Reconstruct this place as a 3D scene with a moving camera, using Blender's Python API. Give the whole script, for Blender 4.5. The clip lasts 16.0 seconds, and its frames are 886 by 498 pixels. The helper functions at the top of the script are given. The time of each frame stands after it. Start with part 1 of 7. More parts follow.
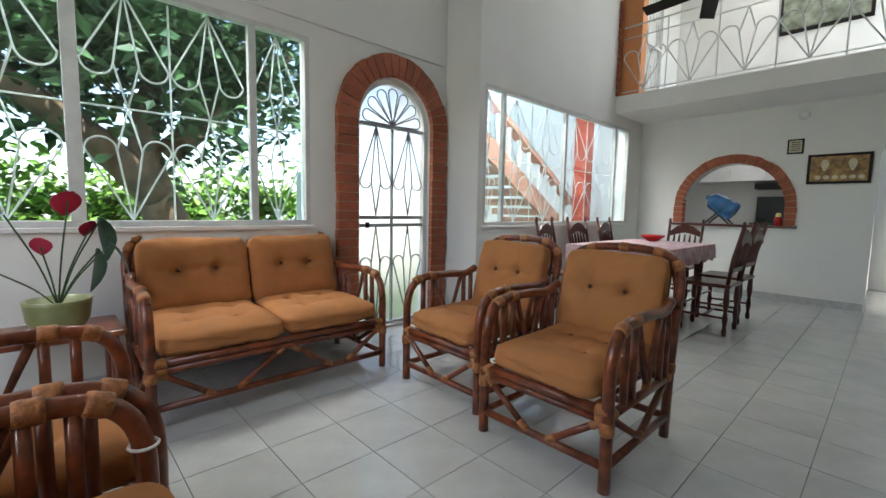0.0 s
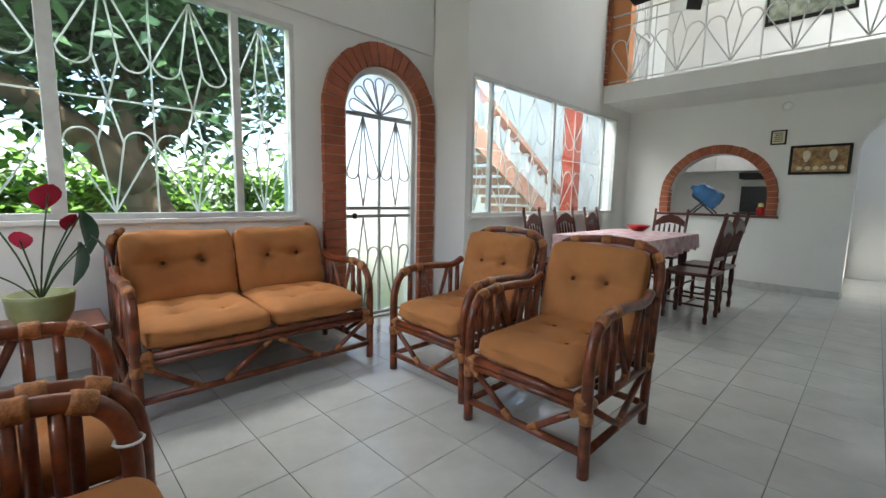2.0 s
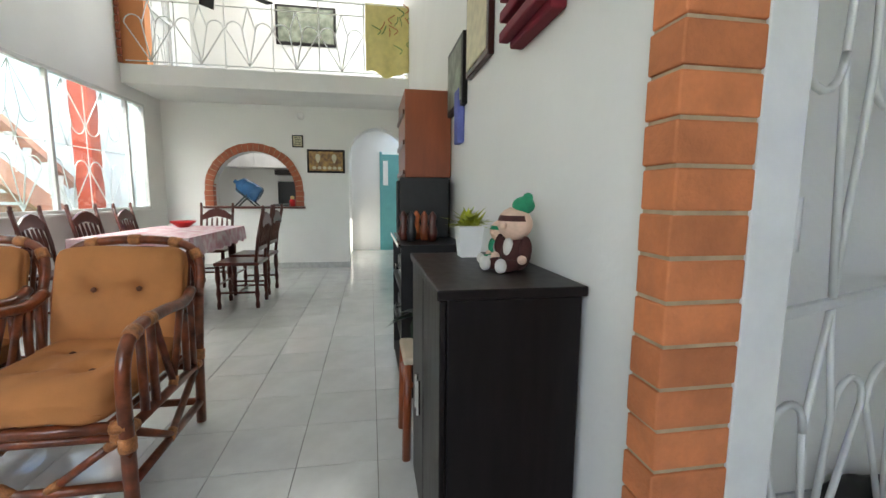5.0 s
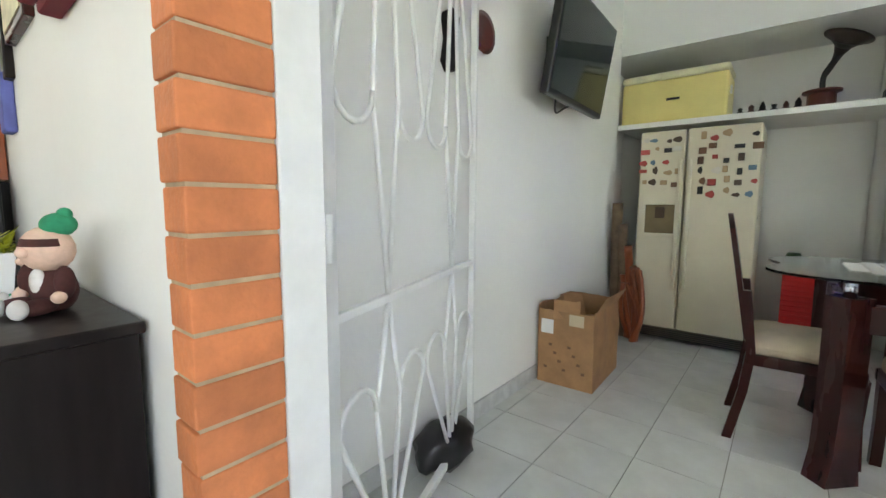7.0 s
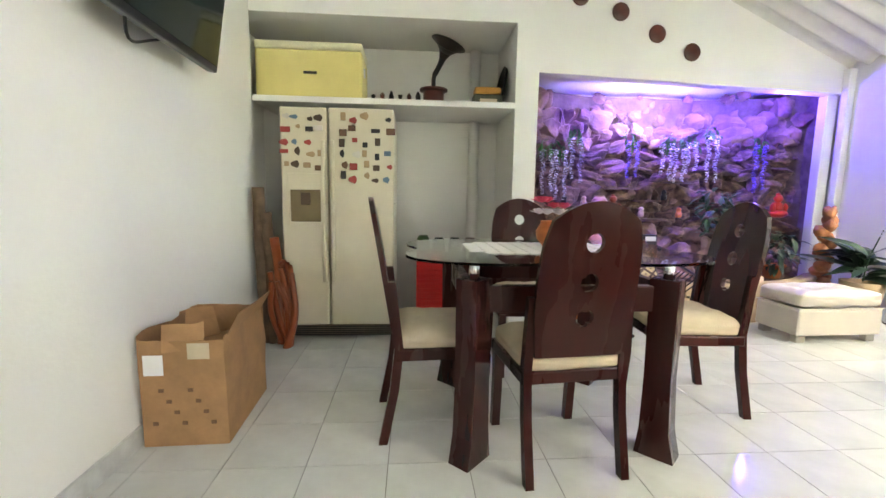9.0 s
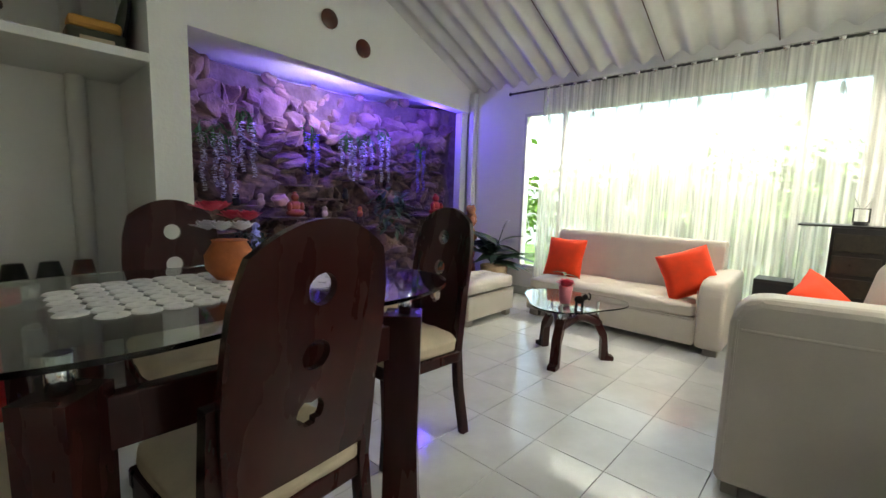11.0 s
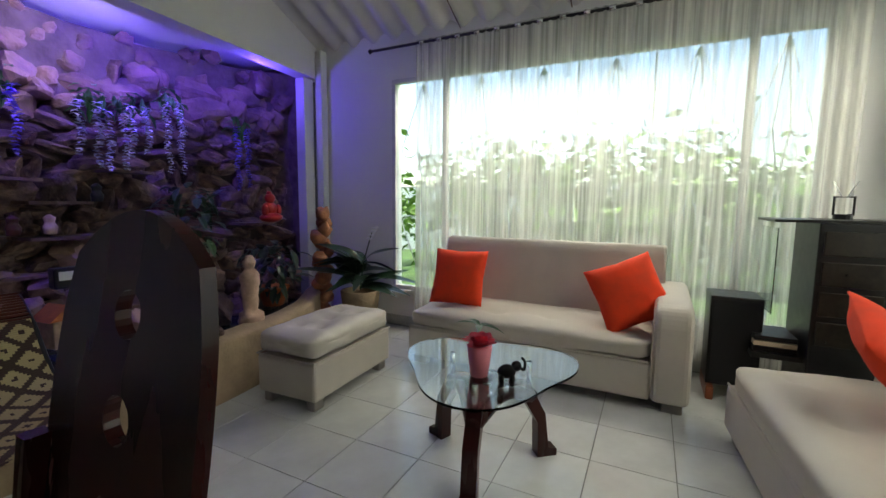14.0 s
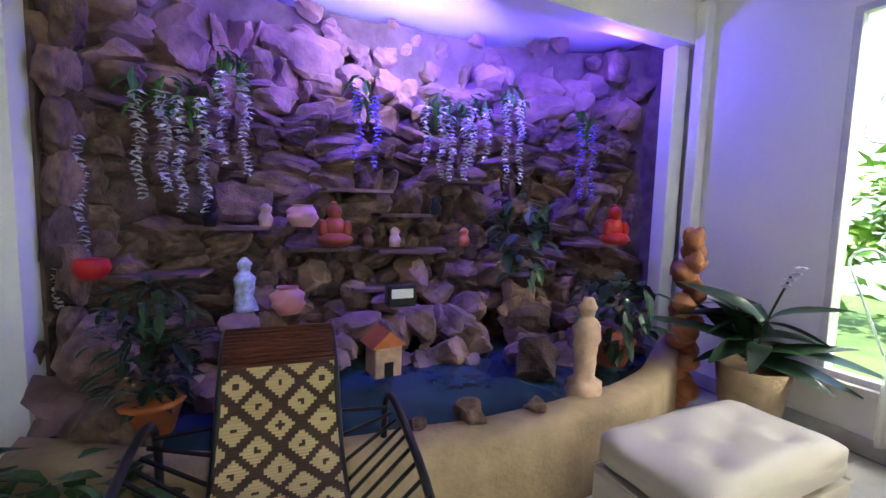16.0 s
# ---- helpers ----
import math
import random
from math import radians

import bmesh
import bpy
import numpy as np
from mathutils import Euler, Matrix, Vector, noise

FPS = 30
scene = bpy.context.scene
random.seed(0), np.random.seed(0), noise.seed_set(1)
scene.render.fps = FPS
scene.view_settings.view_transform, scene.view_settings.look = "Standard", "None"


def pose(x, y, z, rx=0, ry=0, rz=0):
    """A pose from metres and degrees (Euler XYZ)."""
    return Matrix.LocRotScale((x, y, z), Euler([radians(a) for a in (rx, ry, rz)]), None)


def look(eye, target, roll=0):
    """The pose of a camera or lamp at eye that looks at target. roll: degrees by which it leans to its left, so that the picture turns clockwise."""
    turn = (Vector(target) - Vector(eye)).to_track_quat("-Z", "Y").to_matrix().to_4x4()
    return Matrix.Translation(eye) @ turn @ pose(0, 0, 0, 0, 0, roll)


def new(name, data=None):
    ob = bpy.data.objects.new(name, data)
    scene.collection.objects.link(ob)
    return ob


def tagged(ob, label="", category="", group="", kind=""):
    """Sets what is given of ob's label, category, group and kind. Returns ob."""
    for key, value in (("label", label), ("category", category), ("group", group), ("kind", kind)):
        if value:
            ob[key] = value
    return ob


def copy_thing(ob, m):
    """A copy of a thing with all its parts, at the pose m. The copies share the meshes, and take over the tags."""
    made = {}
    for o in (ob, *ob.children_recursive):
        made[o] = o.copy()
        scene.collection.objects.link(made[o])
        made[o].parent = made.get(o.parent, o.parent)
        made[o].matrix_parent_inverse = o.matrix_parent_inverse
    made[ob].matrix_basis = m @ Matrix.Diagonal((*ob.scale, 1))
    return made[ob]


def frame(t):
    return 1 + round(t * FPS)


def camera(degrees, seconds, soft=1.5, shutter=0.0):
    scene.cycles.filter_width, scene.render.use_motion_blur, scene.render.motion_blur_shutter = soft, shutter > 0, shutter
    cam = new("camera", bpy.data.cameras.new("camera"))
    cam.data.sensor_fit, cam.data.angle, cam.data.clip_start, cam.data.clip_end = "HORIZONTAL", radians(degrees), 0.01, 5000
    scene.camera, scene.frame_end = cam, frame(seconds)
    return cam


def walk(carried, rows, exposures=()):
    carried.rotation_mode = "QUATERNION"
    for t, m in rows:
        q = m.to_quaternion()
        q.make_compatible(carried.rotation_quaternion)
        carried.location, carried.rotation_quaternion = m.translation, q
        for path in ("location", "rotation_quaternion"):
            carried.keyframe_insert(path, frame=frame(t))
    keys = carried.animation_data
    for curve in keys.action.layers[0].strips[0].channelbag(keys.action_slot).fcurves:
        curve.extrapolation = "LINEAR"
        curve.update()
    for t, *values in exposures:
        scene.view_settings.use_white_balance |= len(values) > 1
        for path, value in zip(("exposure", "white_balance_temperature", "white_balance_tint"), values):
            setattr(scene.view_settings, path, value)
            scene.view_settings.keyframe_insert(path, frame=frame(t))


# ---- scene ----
EXPOSURES = [(0.0, 2.15, 6500, 11), (3.0, 2.3, 6550, 11), (4.2, 2.5, 6600, 11), (6.3, 3.3, 7000, 13), (7.5, 3.7, 7100, 12), (9.0, 4.05, 7900, 13), (10.2, 3.45, 7800, 12), (12.3, 1.65, 7500, 12), (13.5, 1.65, 7500, 12), (15.0, 1.9, 6700, 11), (16.0, 3.0, 7250, 12)]
cam = camera(92.71, 16.0, 1.5)
# seconds, x, y, z, yaw, pitch, roll
ROWS = [
    (0.0, -0.0001, 0.0, 1.0804, -43.067, -5.335, -1.091),
    (0.5, 0.0013, 0.0041, 1.0536, -43.112, -6.728, -1.208),
    (1.0, 0.0044, 0.0083, 1.047, -43.194, -7.083, -1.11),
    (1.5, 0.0047, 0.0111, 1.0663, -43.199, -7.075, -1.155),
    (2.0, 0.0064, -0.0304, 1.1091, -44.355, -6.97, -1.14),
    (2.5, -0.0165, -0.0472, 1.1443, -50.5, -6.914, -1.227),
    (3.0, -0.0216, -0.0369, 1.1545, -60.2, -6.93, -0.917),
    (3.5, -0.0268, -0.0312, 1.156, -70.639, -6.942, -1.027),
    (4.0, -0.0057, -0.0922, 1.1278, -81.533, -6.915, -0.907),
    (4.2, 0.0189, -0.1308, 1.0986, -85.43, -6.979, -0.759),
    (6.3, -0.0851, -0.1768, 1.1517, -125.943, -6.375, -0.503),
    (6.5, -0.0524, -0.2233, 1.1512, -130.888, -6.26, -0.524),
    (7.0, -0.0792, -0.4001, 1.1438, -140.992, -6.193, -0.264),
    (7.5, 0.0002, -0.5782, 1.1389, -152.587, -6.428, -0.614),
    (8.0, 0.0222, -0.7205, 1.1219, -162.827, -6.697, -0.555),
    (8.5, -0.0306, -0.9109, 1.1115, -173.052, -6.919, -0.59),
    (9.0, -0.0473, -1.0419, 1.1087, -184.166, -7.135, -0.876),
    (9.5, -0.0242, -1.1528, 1.0969, -194.191, -6.954, -0.711),
    (10.0, -0.1075, -1.2849, 1.0848, -204.066, -6.836, -0.011),
    (10.2, -0.1260, -1.3759, 1.1089, -208.956, -6.884, -0.605),
    (12.3, -0.645, -2.17, 1.17, -252.9, -6.95, -0.1),
    (12.5, -0.73, -2.232, 1.178, -256.6, -7.1, 0.2),
    (13.0, -0.935, -2.345, 1.183, -258.6, -7.7, 0.3),
    (13.5, -1.225, -2.37, 1.163, -252.7, -7.25, 0.0),
    (14.0, -1.46, -2.50, 1.115, -243.7, -6.3, -0.5),
    (14.5, -1.663, -2.71, 1.128, -233.7, -6.4, -0.8),
    (15.0, -1.8423, -2.8961, 1.1262, -222.99, -5.957, -0.845),
    (15.5, -1.9609, -3.1255, 1.1336, -213.377, -5.669, -1.394),
    (16.0, -2.0212, -3.3482, 1.1337, -202.2, -5.35, -1.5),
]
walk(cam, [(t, pose(x, y, z, 90 + pitch, roll, yaw)) for t, x, y, z, yaw, pitch, roll in ROWS], EXPOSURES)

# ---- world, sun, lights ----
world = bpy.data.worlds.new("world")
scene.world = world
world.use_nodes = True
_n = world.node_tree.nodes
_sky = _n.new("ShaderNodeTexSky")
_sky.sky_type, _sky.sun_disc = "NISHITA", False
_sky.sun_elevation, _sky.sun_rotation = radians(63), radians(169)
_n["Background"].inputs[1].default_value = 0.15
world.node_tree.links.new(_sky.outputs[0], _n["Background"].inputs[0])


def lamp(name, kind, m, energy, color=(1, 1, 1), size=None, angle=0.02, soft=0.05):
    d = bpy.data.lights.new(name, kind)
    d.energy, d.color = energy, color
    if kind == "AREA":
        d.shape, d.size, d.size_y = "RECTANGLE", size[0], size[1]
    elif kind == "SUN":
        d.angle = angle
    else:
        d.shadow_soft_size = soft
    if kind == "SPOT":
        d.spot_size, d.spot_blend = 2.7, 0.6
    o = new(name, d)
    o.matrix_world = m
    return o


lamp("sun", "SUN", look((0, 0, 10), (-1.0, 5.0, 0.0)), 3.5, (1, 0.96, 0.9), angle=0.01)
# sky light falling in through the window openings, from lamps outside and above them
lamp("sky_light_front", "AREA", look((0.3, 4.0, 3.35), (0.4, 1.2, 0.4)), 28, (1, 0.99, 0.97), (2.6, 1.0))
lamp("sky_light_dining", "AREA", look((4.75, 3.55, 3.15), (4.3, 0.6, 0.4)), 36, (1, 0.99, 0.97), (3.0, 0.8))
lamp("sky_light_west", "AREA", look((-5.5, -3.05, 3.05), (-2.4, -3.05, 0.3)), 44, (1, 0.99, 0.92), (2.9, 0.9))
lamp("sky_light_north", "AREA", look((-3.05, -0.15, 3.15), (-2.7, -2.8, 0.3)), 40, (1, 0.99, 0.93), (2.6, 0.9))
# added fill from behind the camera, in an assumed opening of the west wall
lamp("fill_light_west", "AREA", look((-1.72, 1.3, 1.7), (2.0, 0.9, 1.1)), 5.5, (1, 0.99, 0.97), (2.2, 1.6))
# added fill lamps indoors, with no fixtures: loft, kitchen and corridor
lamp("loft_fill", "AREA", look((7.2, 1.0, 4.9), (7.0, 1.0, 2.5)), 7, (1, 1, 1), (1.4, 2.2))
# invisible sources under the slab that only brighten the rooms behind the arches
lamp("kitchen_fill", "AREA", look((7.9, 1.6, 2.43), (7.9, 1.6, 0)), 1.6, (1, 1, 1), (1.0, 0.9))
lamp("corridor_fill", "AREA", look((8.3, -0.3, 2.38), (8.3, -0.3, 0)), 0.2, (1, 1, 1), (0.8, 0.5))
# blue garden spots on top of the rock wall
lamp("blue_spot", "SPOT", look((-3.2, -5.50, 2.16), (-3.2, -6.1, 1.75)), 20, (0.09, 0.05, 1.0), soft=0.03)
lamp("blue_spot_left", "SPOT", look((-2.2, -5.50, 2.16), (-2.1, -6.1, 1.7)), 7, (0.12, 0.07, 1.0), soft=0.03)
lamp("white_spot", "SPOT", look((-2.75, -5.60, 2.05), (-2.75, -6.1, 2.2)), 5.5, (0.5, 0.48, 1.0), soft=0.03)
lamp("blue_point", "POINT", look((-4.1, -5.60, 2.15), (-3.6, -6.1, 2.0)), 3.0, (0.09, 0.05, 1.0), soft=0.03)



# ---- materials ----
def mat(name, color, rough=0.5, metal=0.0, var=0.12, scale=6.0, bump=0.0, bscale=60.0, stretch=(1, 1, 1), color2=None, coat=0.0, spec=0.5, rand=0.0, trans=0.0, ior=1.45):
    m = bpy.data.materials.new(name)
    m.use_nodes = True
    nt = m.node_tree
    n, l = nt.nodes, nt.links
    b = n["Principled BSDF"]
    tc = n.new("ShaderNodeTexCoord")
    mp = n.new("ShaderNodeMapping")
    mp.inputs["Scale"].default_value = stretch
    l.new(tc.outputs["Object"], mp.inputs[0])
    big = n.new("ShaderNodeTexNoise")
    big.inputs["Scale"].default_value, big.inputs["Detail"].default_value = scale, 6
    fine = n.new("ShaderNodeTexNoise")
    fine.inputs["Scale"].default_value, fine.inputs["Detail"].default_value = bscale, 3
    l.new(mp.outputs[0], big.inputs["Vector"])
    l.new(mp.outputs[0], fine.inputs["Vector"])
    mix = n.new("ShaderNodeMix")
    mix.data_type = "RGBA"
    lo = color2 or tuple(c * (1 - var) for c in color)
    hi = color if color2 else tuple(min(1, c * (1 + var)) for c in color)
    mix.inputs[6].default_value, mix.inputs[7].default_value = (*lo, 1), (*hi, 1)
    ramp = n.new("ShaderNodeMapRange")
    ramp.inputs[1].default_value, ramp.inputs[2].default_value = 0.33, 0.67
    l.new(big.outputs[0], ramp.inputs[0])
    l.new(ramp.outputs[0], mix.inputs[0])
    out = mix.outputs[2]
    hsv = n.new("ShaderNodeHueSaturation")
    mf = n.new("ShaderNodeMapRange")
    mf.inputs[3].default_value, mf.inputs[4].default_value = 1 - var * 0.5, 1 + var * 0.5
    l.new(fine.outputs[0], mf.inputs[0])
    val = mf.outputs[0]
    if rand:
        oi = n.new("ShaderNodeObjectInfo")
        mr = n.new("ShaderNodeMapRange")
        mr.inputs[3].default_value, mr.inputs[4].default_value = 1 - rand, 1 + rand
        l.new(oi.outputs["Random"], mr.inputs[0])
        mu = n.new("ShaderNodeMath")
        mu.operation = "MULTIPLY"
        l.new(mr.outputs[0], mu.inputs[0])
        l.new(val, mu.inputs[1])
        val = mu.outputs[0]
    l.new(val, hsv.inputs["Value"])
    l.new(out, hsv.inputs["Color"])
    l.new(hsv.outputs[0], b.inputs["Base Color"])
    rr = n.new("ShaderNodeMapRange")
    rr.inputs[3].default_value, rr.inputs[4].default_value = max(0.02, rough * 0.8), min(1, rough * 1.2)
    l.new(big.outputs[0], rr.inputs[0])
    l.new(rr.outputs[0], b.inputs["Roughness"])
    b.inputs["Metallic"].default_value = metal
    b.inputs["Coat Weight"].default_value = coat
    b.inputs["Coat Roughness"].default_value = 0.12
    b.inputs["Specular IOR Level"].default_value = spec
    b.inputs["Transmission Weight"].default_value = trans
    b.inputs["IOR"].default_value = ior
    if bump:
        bp = n.new("ShaderNodeBump")
        bp.inputs["Strength"].default_value, bp.inputs["Distance"].default_value = bump, 0.01
        l.new(fine.outputs[0], bp.inputs["Height"])
        l.new(bp.outputs[0], b.inputs["Normal"])
    return m


def emit(name, color, strength):
    m = bpy.data.materials.new(name)
    m.use_nodes = True
    b = m.node_tree.nodes["Principled BSDF"]
    b.inputs["Base Color"].default_value = (*color, 1)
    b.inputs["Emission Color"].default_value = (*color, 1)
    b.inputs["Emission Strength"].default_value = strength
    return m


def sheer(name, color, amount):
    """Thin woven cloth: part see-through, part translucent."""
    m = bpy.data.materials.new(name)
    m.use_nodes = True
    n, l = m.node_tree.nodes, m.node_tree.links
    out = n["Material Output"]
    n.remove(n["Principled BSDF"])
    tr, di, tl = n.new("ShaderNodeBsdfTransparent"), n.new("ShaderNodeBsdfDiffuse"), n.new("ShaderNodeBsdfTranslucent")
    di.inputs[0].default_value = tl.inputs[0].default_value = (*color, 1)
    a, b = n.new("ShaderNodeMixShader"), n.new("ShaderNodeMixShader")
    a.inputs[0].default_value = 0.6
    l.new(di.outputs[0], a.inputs[1])
    l.new(tl.outputs[0], a.inputs[2])
    tc, wv, mr = n.new("ShaderNodeTexCoord"), n.new("ShaderNodeTexNoise"), n.new("ShaderNodeMapRange")
    mp = n.new("ShaderNodeMapping")
    mp.inputs["Scale"].default_value = (26, 26, 0.9)
    l.new(tc.outputs["Object"], mp.inputs[0])
    l.new(mp.outputs[0], wv.inputs["Vector"])
    wv.inputs["Scale"].default_value = 1.0
    mr.inputs[1].default_value, mr.inputs[2].default_value = 0.35, 0.65
    mr.inputs[3].default_value, mr.inputs[4].default_value = amount - 0.2, amount + 0.2
    l.new(wv.outputs[0], mr.inputs[0])
    l.new(mr.outputs[0], b.inputs[0])
    l.new(tr.outputs[0], b.inputs[1])
    l.new(a.outputs[0], b.inputs[2])
    l.new(b.outputs[0], out.inputs[0])
    return m


WALL = mat("wall_paint", (0.78, 0.78, 0.75), 0.6, var=0.03, scale=1.5, bump=0.12, bscale=45)
CEIL = mat("ceiling_paint", (0.8, 0.8, 0.78), 0.7, var=0.03, scale=2, bump=0.1, bscale=40)
TILE = mat("floor_tile", (0.56, 0.575, 0.555), 0.11, var=0.07, scale=5, bump=0.02, bscale=25, rand=0.035)
GROUT = mat("grout", (0.22, 0.22, 0.2), 0.9, var=0.2, scale=8)
BASE = mat("baseboard_tile", (0.5, 0.51, 0.5), 0.3, var=0.12, scale=14)
BRICK = mat("brick_orange", (0.56, 0.19, 0.075), 0.75, var=0.16, scale=12, bump=0.3, bscale=90, rand=0.14)
BRICKR = mat("brick_red", (0.36, 0.105, 0.05), 0.7, var=0.16, scale=12, bump=0.3, bscale=90, rand=0.14)
MORTAR = mat("mortar", (0.42, 0.33, 0.22), 0.9, var=0.15, scale=20, bump=0.3)
IRON = mat("white_iron", (0.72, 0.73, 0.71), 0.35, var=0.05, scale=10)
GREYIRON = mat("grey_iron", (0.34, 0.36, 0.36), 0.4, metal=0.3, var=0.1, scale=14)
ALU = mat("window_frame_paint", (0.62, 0.63, 0.61), 0.4, var=0.07, scale=12)
RATTAN = mat("bamboo_cane", (0.17, 0.042, 0.015), 0.3, var=0.45, scale=16, bump=0.15, bscale=70, coat=0.35)
WRAP = mat("rattan_binding", (0.36, 0.14, 0.045), 0.45, var=0.35, scale=40, bump=0.5, bscale=160)
CUSH = mat("ochre_cushion", (0.43, 0.175, 0.055), 0.9, var=0.1, scale=7, bump=0.15, bscale=220)
DARKW = mat("dark_wood", (0.032, 0.0055, 0.0045), 0.27, spec=0.3, var=0.3, scale=7, stretch=(1, 1, 0.2), coat=0.12)
REDW = mat("red_brown_wood", (0.08, 0.017, 0.01), 0.3, var=0.3, scale=9, stretch=(1, 1, 0.3), coat=0.2)
ORANGEW = mat("orange_wood", (0.24, 0.055, 0.016), 0.35, var=0.25, scale=6, stretch=(1, 1, 0.2), coat=0.2)
BLACKW = mat("black_brown_laminate", (0.008, 0.006, 0.006), 0.4, spec=0.25, var=0.25, scale=30, stretch=(1, 1, 0.15))
CREAM = mat("cream_suede", (0.56, 0.47, 0.34), 0.9, var=0.1, scale=9, bump=0.1, bscale=200)
SOFA = mat("beige_leatherette", (0.52, 0.475, 0.41), 0.42, var=0.05, scale=5, bump=0.06, bscale=150)
ORANGE = mat("orange_cloth", (0.85, 0.055, 0.012), 0.85, var=0.08, scale=12, bump=0.12, bscale=250)
FRIDGE = mat("almond_enamel", (0.66, 0.6, 0.46), 0.3, var=0.04, scale=4)
YELLOW = mat("yellow_plastic", (0.72, 0.62, 0.24), 0.45, var=0.05, scale=5)
CARD = mat("cardboard", (0.36, 0.2, 0.095), 0.85, var=0.14, scale=9, bump=0.1)
BLACK = mat("black_plastic", (0.012, 0.012, 0.013), 0.35, var=0.2, scale=20)
SCREEN = mat("tv_screen", (0.012, 0.02, 0.02), 0.06, var=0.1)
CHROME = mat("chrome", (0.75, 0.75, 0.75), 0.15, metal=1, var=0.03)
WHITE = mat("white_gloss", (0.8, 0.8, 0.78), 0.3, var=0.04)
RED = mat("red_plastic", (0.5, 0.015, 0.015), 0.35, var=0.1)
MAROON = mat("maroon_cloth", (0.17, 0.008, 0.02), 0.7, var=0.15)
TERRA = mat("terracotta", (0.5, 0.14, 0.045), 0.7, var=0.15, scale=14, bump=0.15)
LEAF = mat("leaf_green", (0.035, 0.085, 0.03), 0.35, var=0.45, scale=9, rand=0.2)
DARKLEAF = mat("dark_leaf", (0.012, 0.035, 0.016), 0.3, var=0.3, scale=9)
# hedge leaves: sunlight put into the colour, brighter than LEAF
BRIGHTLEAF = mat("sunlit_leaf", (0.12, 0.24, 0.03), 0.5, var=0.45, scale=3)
FERN = mat("fern_green", (0.06, 0.2, 0.035), 0.5, var=0.3, scale=9)
PETAL = mat("white_petal", (0.7, 0.7, 0.74), 0.7, var=0.08, scale=12)
PINK = mat("pink_petal", (0.75, 0.07, 0.13), 0.55, var=0.15, scale=20)
CRIMSON = mat("crimson_petal", (0.42, 0.012, 0.05), 0.3, var=0.15, scale=20)
BARK = mat("bark", (0.12, 0.08, 0.05), 0.9, var=0.4, scale=8, bump=0.6, bscale=30)
ROCK = mat("rock", (0.25, 0.155, 0.115), 0.8, var=0.3, scale=4, bump=0.9, bscale=22, color2=(0.075, 0.045, 0.038), rand=0.4)
ROCKBED = mat("rock_bed", (0.14, 0.1, 0.08), 0.95, var=0.3, scale=9, bump=0.8, bscale=24)
CONC = mat("rough_concrete", (0.33, 0.24, 0.15), 0.9, var=0.2, scale=7, bump=0.5, bscale=50)
WATER = mat("pond_water", (0.02, 0.055, 0.08), 0.06, var=0.2, scale=4, bump=0.08, bscale=12)
GRASS = mat("grass", (0.06, 0.12, 0.03), 0.9, var=0.4, scale=2, bump=0.4, bscale=40)
TEAL = mat("teal_door", (0.1, 0.33, 0.34), 0.4, var=0.06)
STEP = mat("stair_plaster", (0.62, 0.34, 0.26), 0.8, var=0.15, scale=5, bump=0.15)
APRICOT = mat("apricot_wall", (0.72, 0.3, 0.12), 0.7, var=0.08, scale=3)
BLUEP = mat("blue_plastic", (0.1, 0.3, 0.62), 0.12, var=0.1, trans=0.6)
ROOFM = mat("fibre_roof", (0.62, 0.62, 0.59), 0.75, var=0.08, scale=3, bump=0.08)
GLASS = bpy.data.materials.new("clear_glass")
GLASS.use_nodes = True
_b = GLASS.node_tree.nodes["Principled BSDF"]
_b.inputs["Base Color"].default_value, _b.inputs["Roughness"].default_value = (0.86, 0.96, 0.93, 1), 0.02
_b.inputs["Transmission Weight"].default_value, _b.inputs["IOR"].default_value = 1.0, 1.45
FROST = mat("frosted_glass", (0.93, 0.95, 0.94), 0.32, var=0.02, bump=0.9, bscale=45, trans=1.0)
CURTAIN = sheer("sheer_curtain", (0.82, 0.82, 0.76), 0.55)
CURTAIN_N = sheer("sheer_curtain_north", (0.8, 0.82, 0.79), 0.66)


# ---- mesh helpers ----
def mesh_of(bm, material, smooth=False):
    me = bpy.data.meshes.new("m")
    bm.normal_update()
    bm.to_mesh(me)
    bm.free()
    for mm in (material if isinstance(material, (list, tuple)) else [material]):
        me.materials.append(mm)
    if smooth:
        for p in me.polygons:
            p.use_smooth = True
    return me


def part(name, bm, material, parent=None, label="", smooth=False, at=None):
    o = new(name, mesh_of(bm, material, smooth))
    if parent:
        o.parent = parent
    if at is not None:
        o.matrix_basis = at
    if label:
        o["label"] = label
    return o


def thing(name, m, label, category, group="", kind=""):
    o = new(name)
    o.empty_display_size = 0.1
    o.matrix_basis = m
    return tagged(o, label, category, group, kind)


def structure(name, bm, material, label, category="structure", smooth=False):
    return tagged(part(name, bm, material, smooth=smooth), label, category, "", "structure")


def box(lo, hi, bev=0.0, bm=None, m=None):
    bm = bm or bmesh.new()
    c = [(a + b) / 2 for a, b in zip(lo, hi)]
    s = [max(1e-4, abs(b - a)) for a, b in zip(lo, hi)]
    mm = Matrix.Translation(c) @ Matrix.Diagonal((*s, 1))
    r = bmesh.ops.create_cube(bm, size=1, matrix=(m @ mm) if m else mm)
    if bev:
        es = list({e for v in r["verts"] for e in v.link_edges})
        bmesh.ops.bevel(bm, geom=es, offset=min(bev, min(s) * 0.45), segments=2, affect="EDGES", profile=0.5)
    return bm


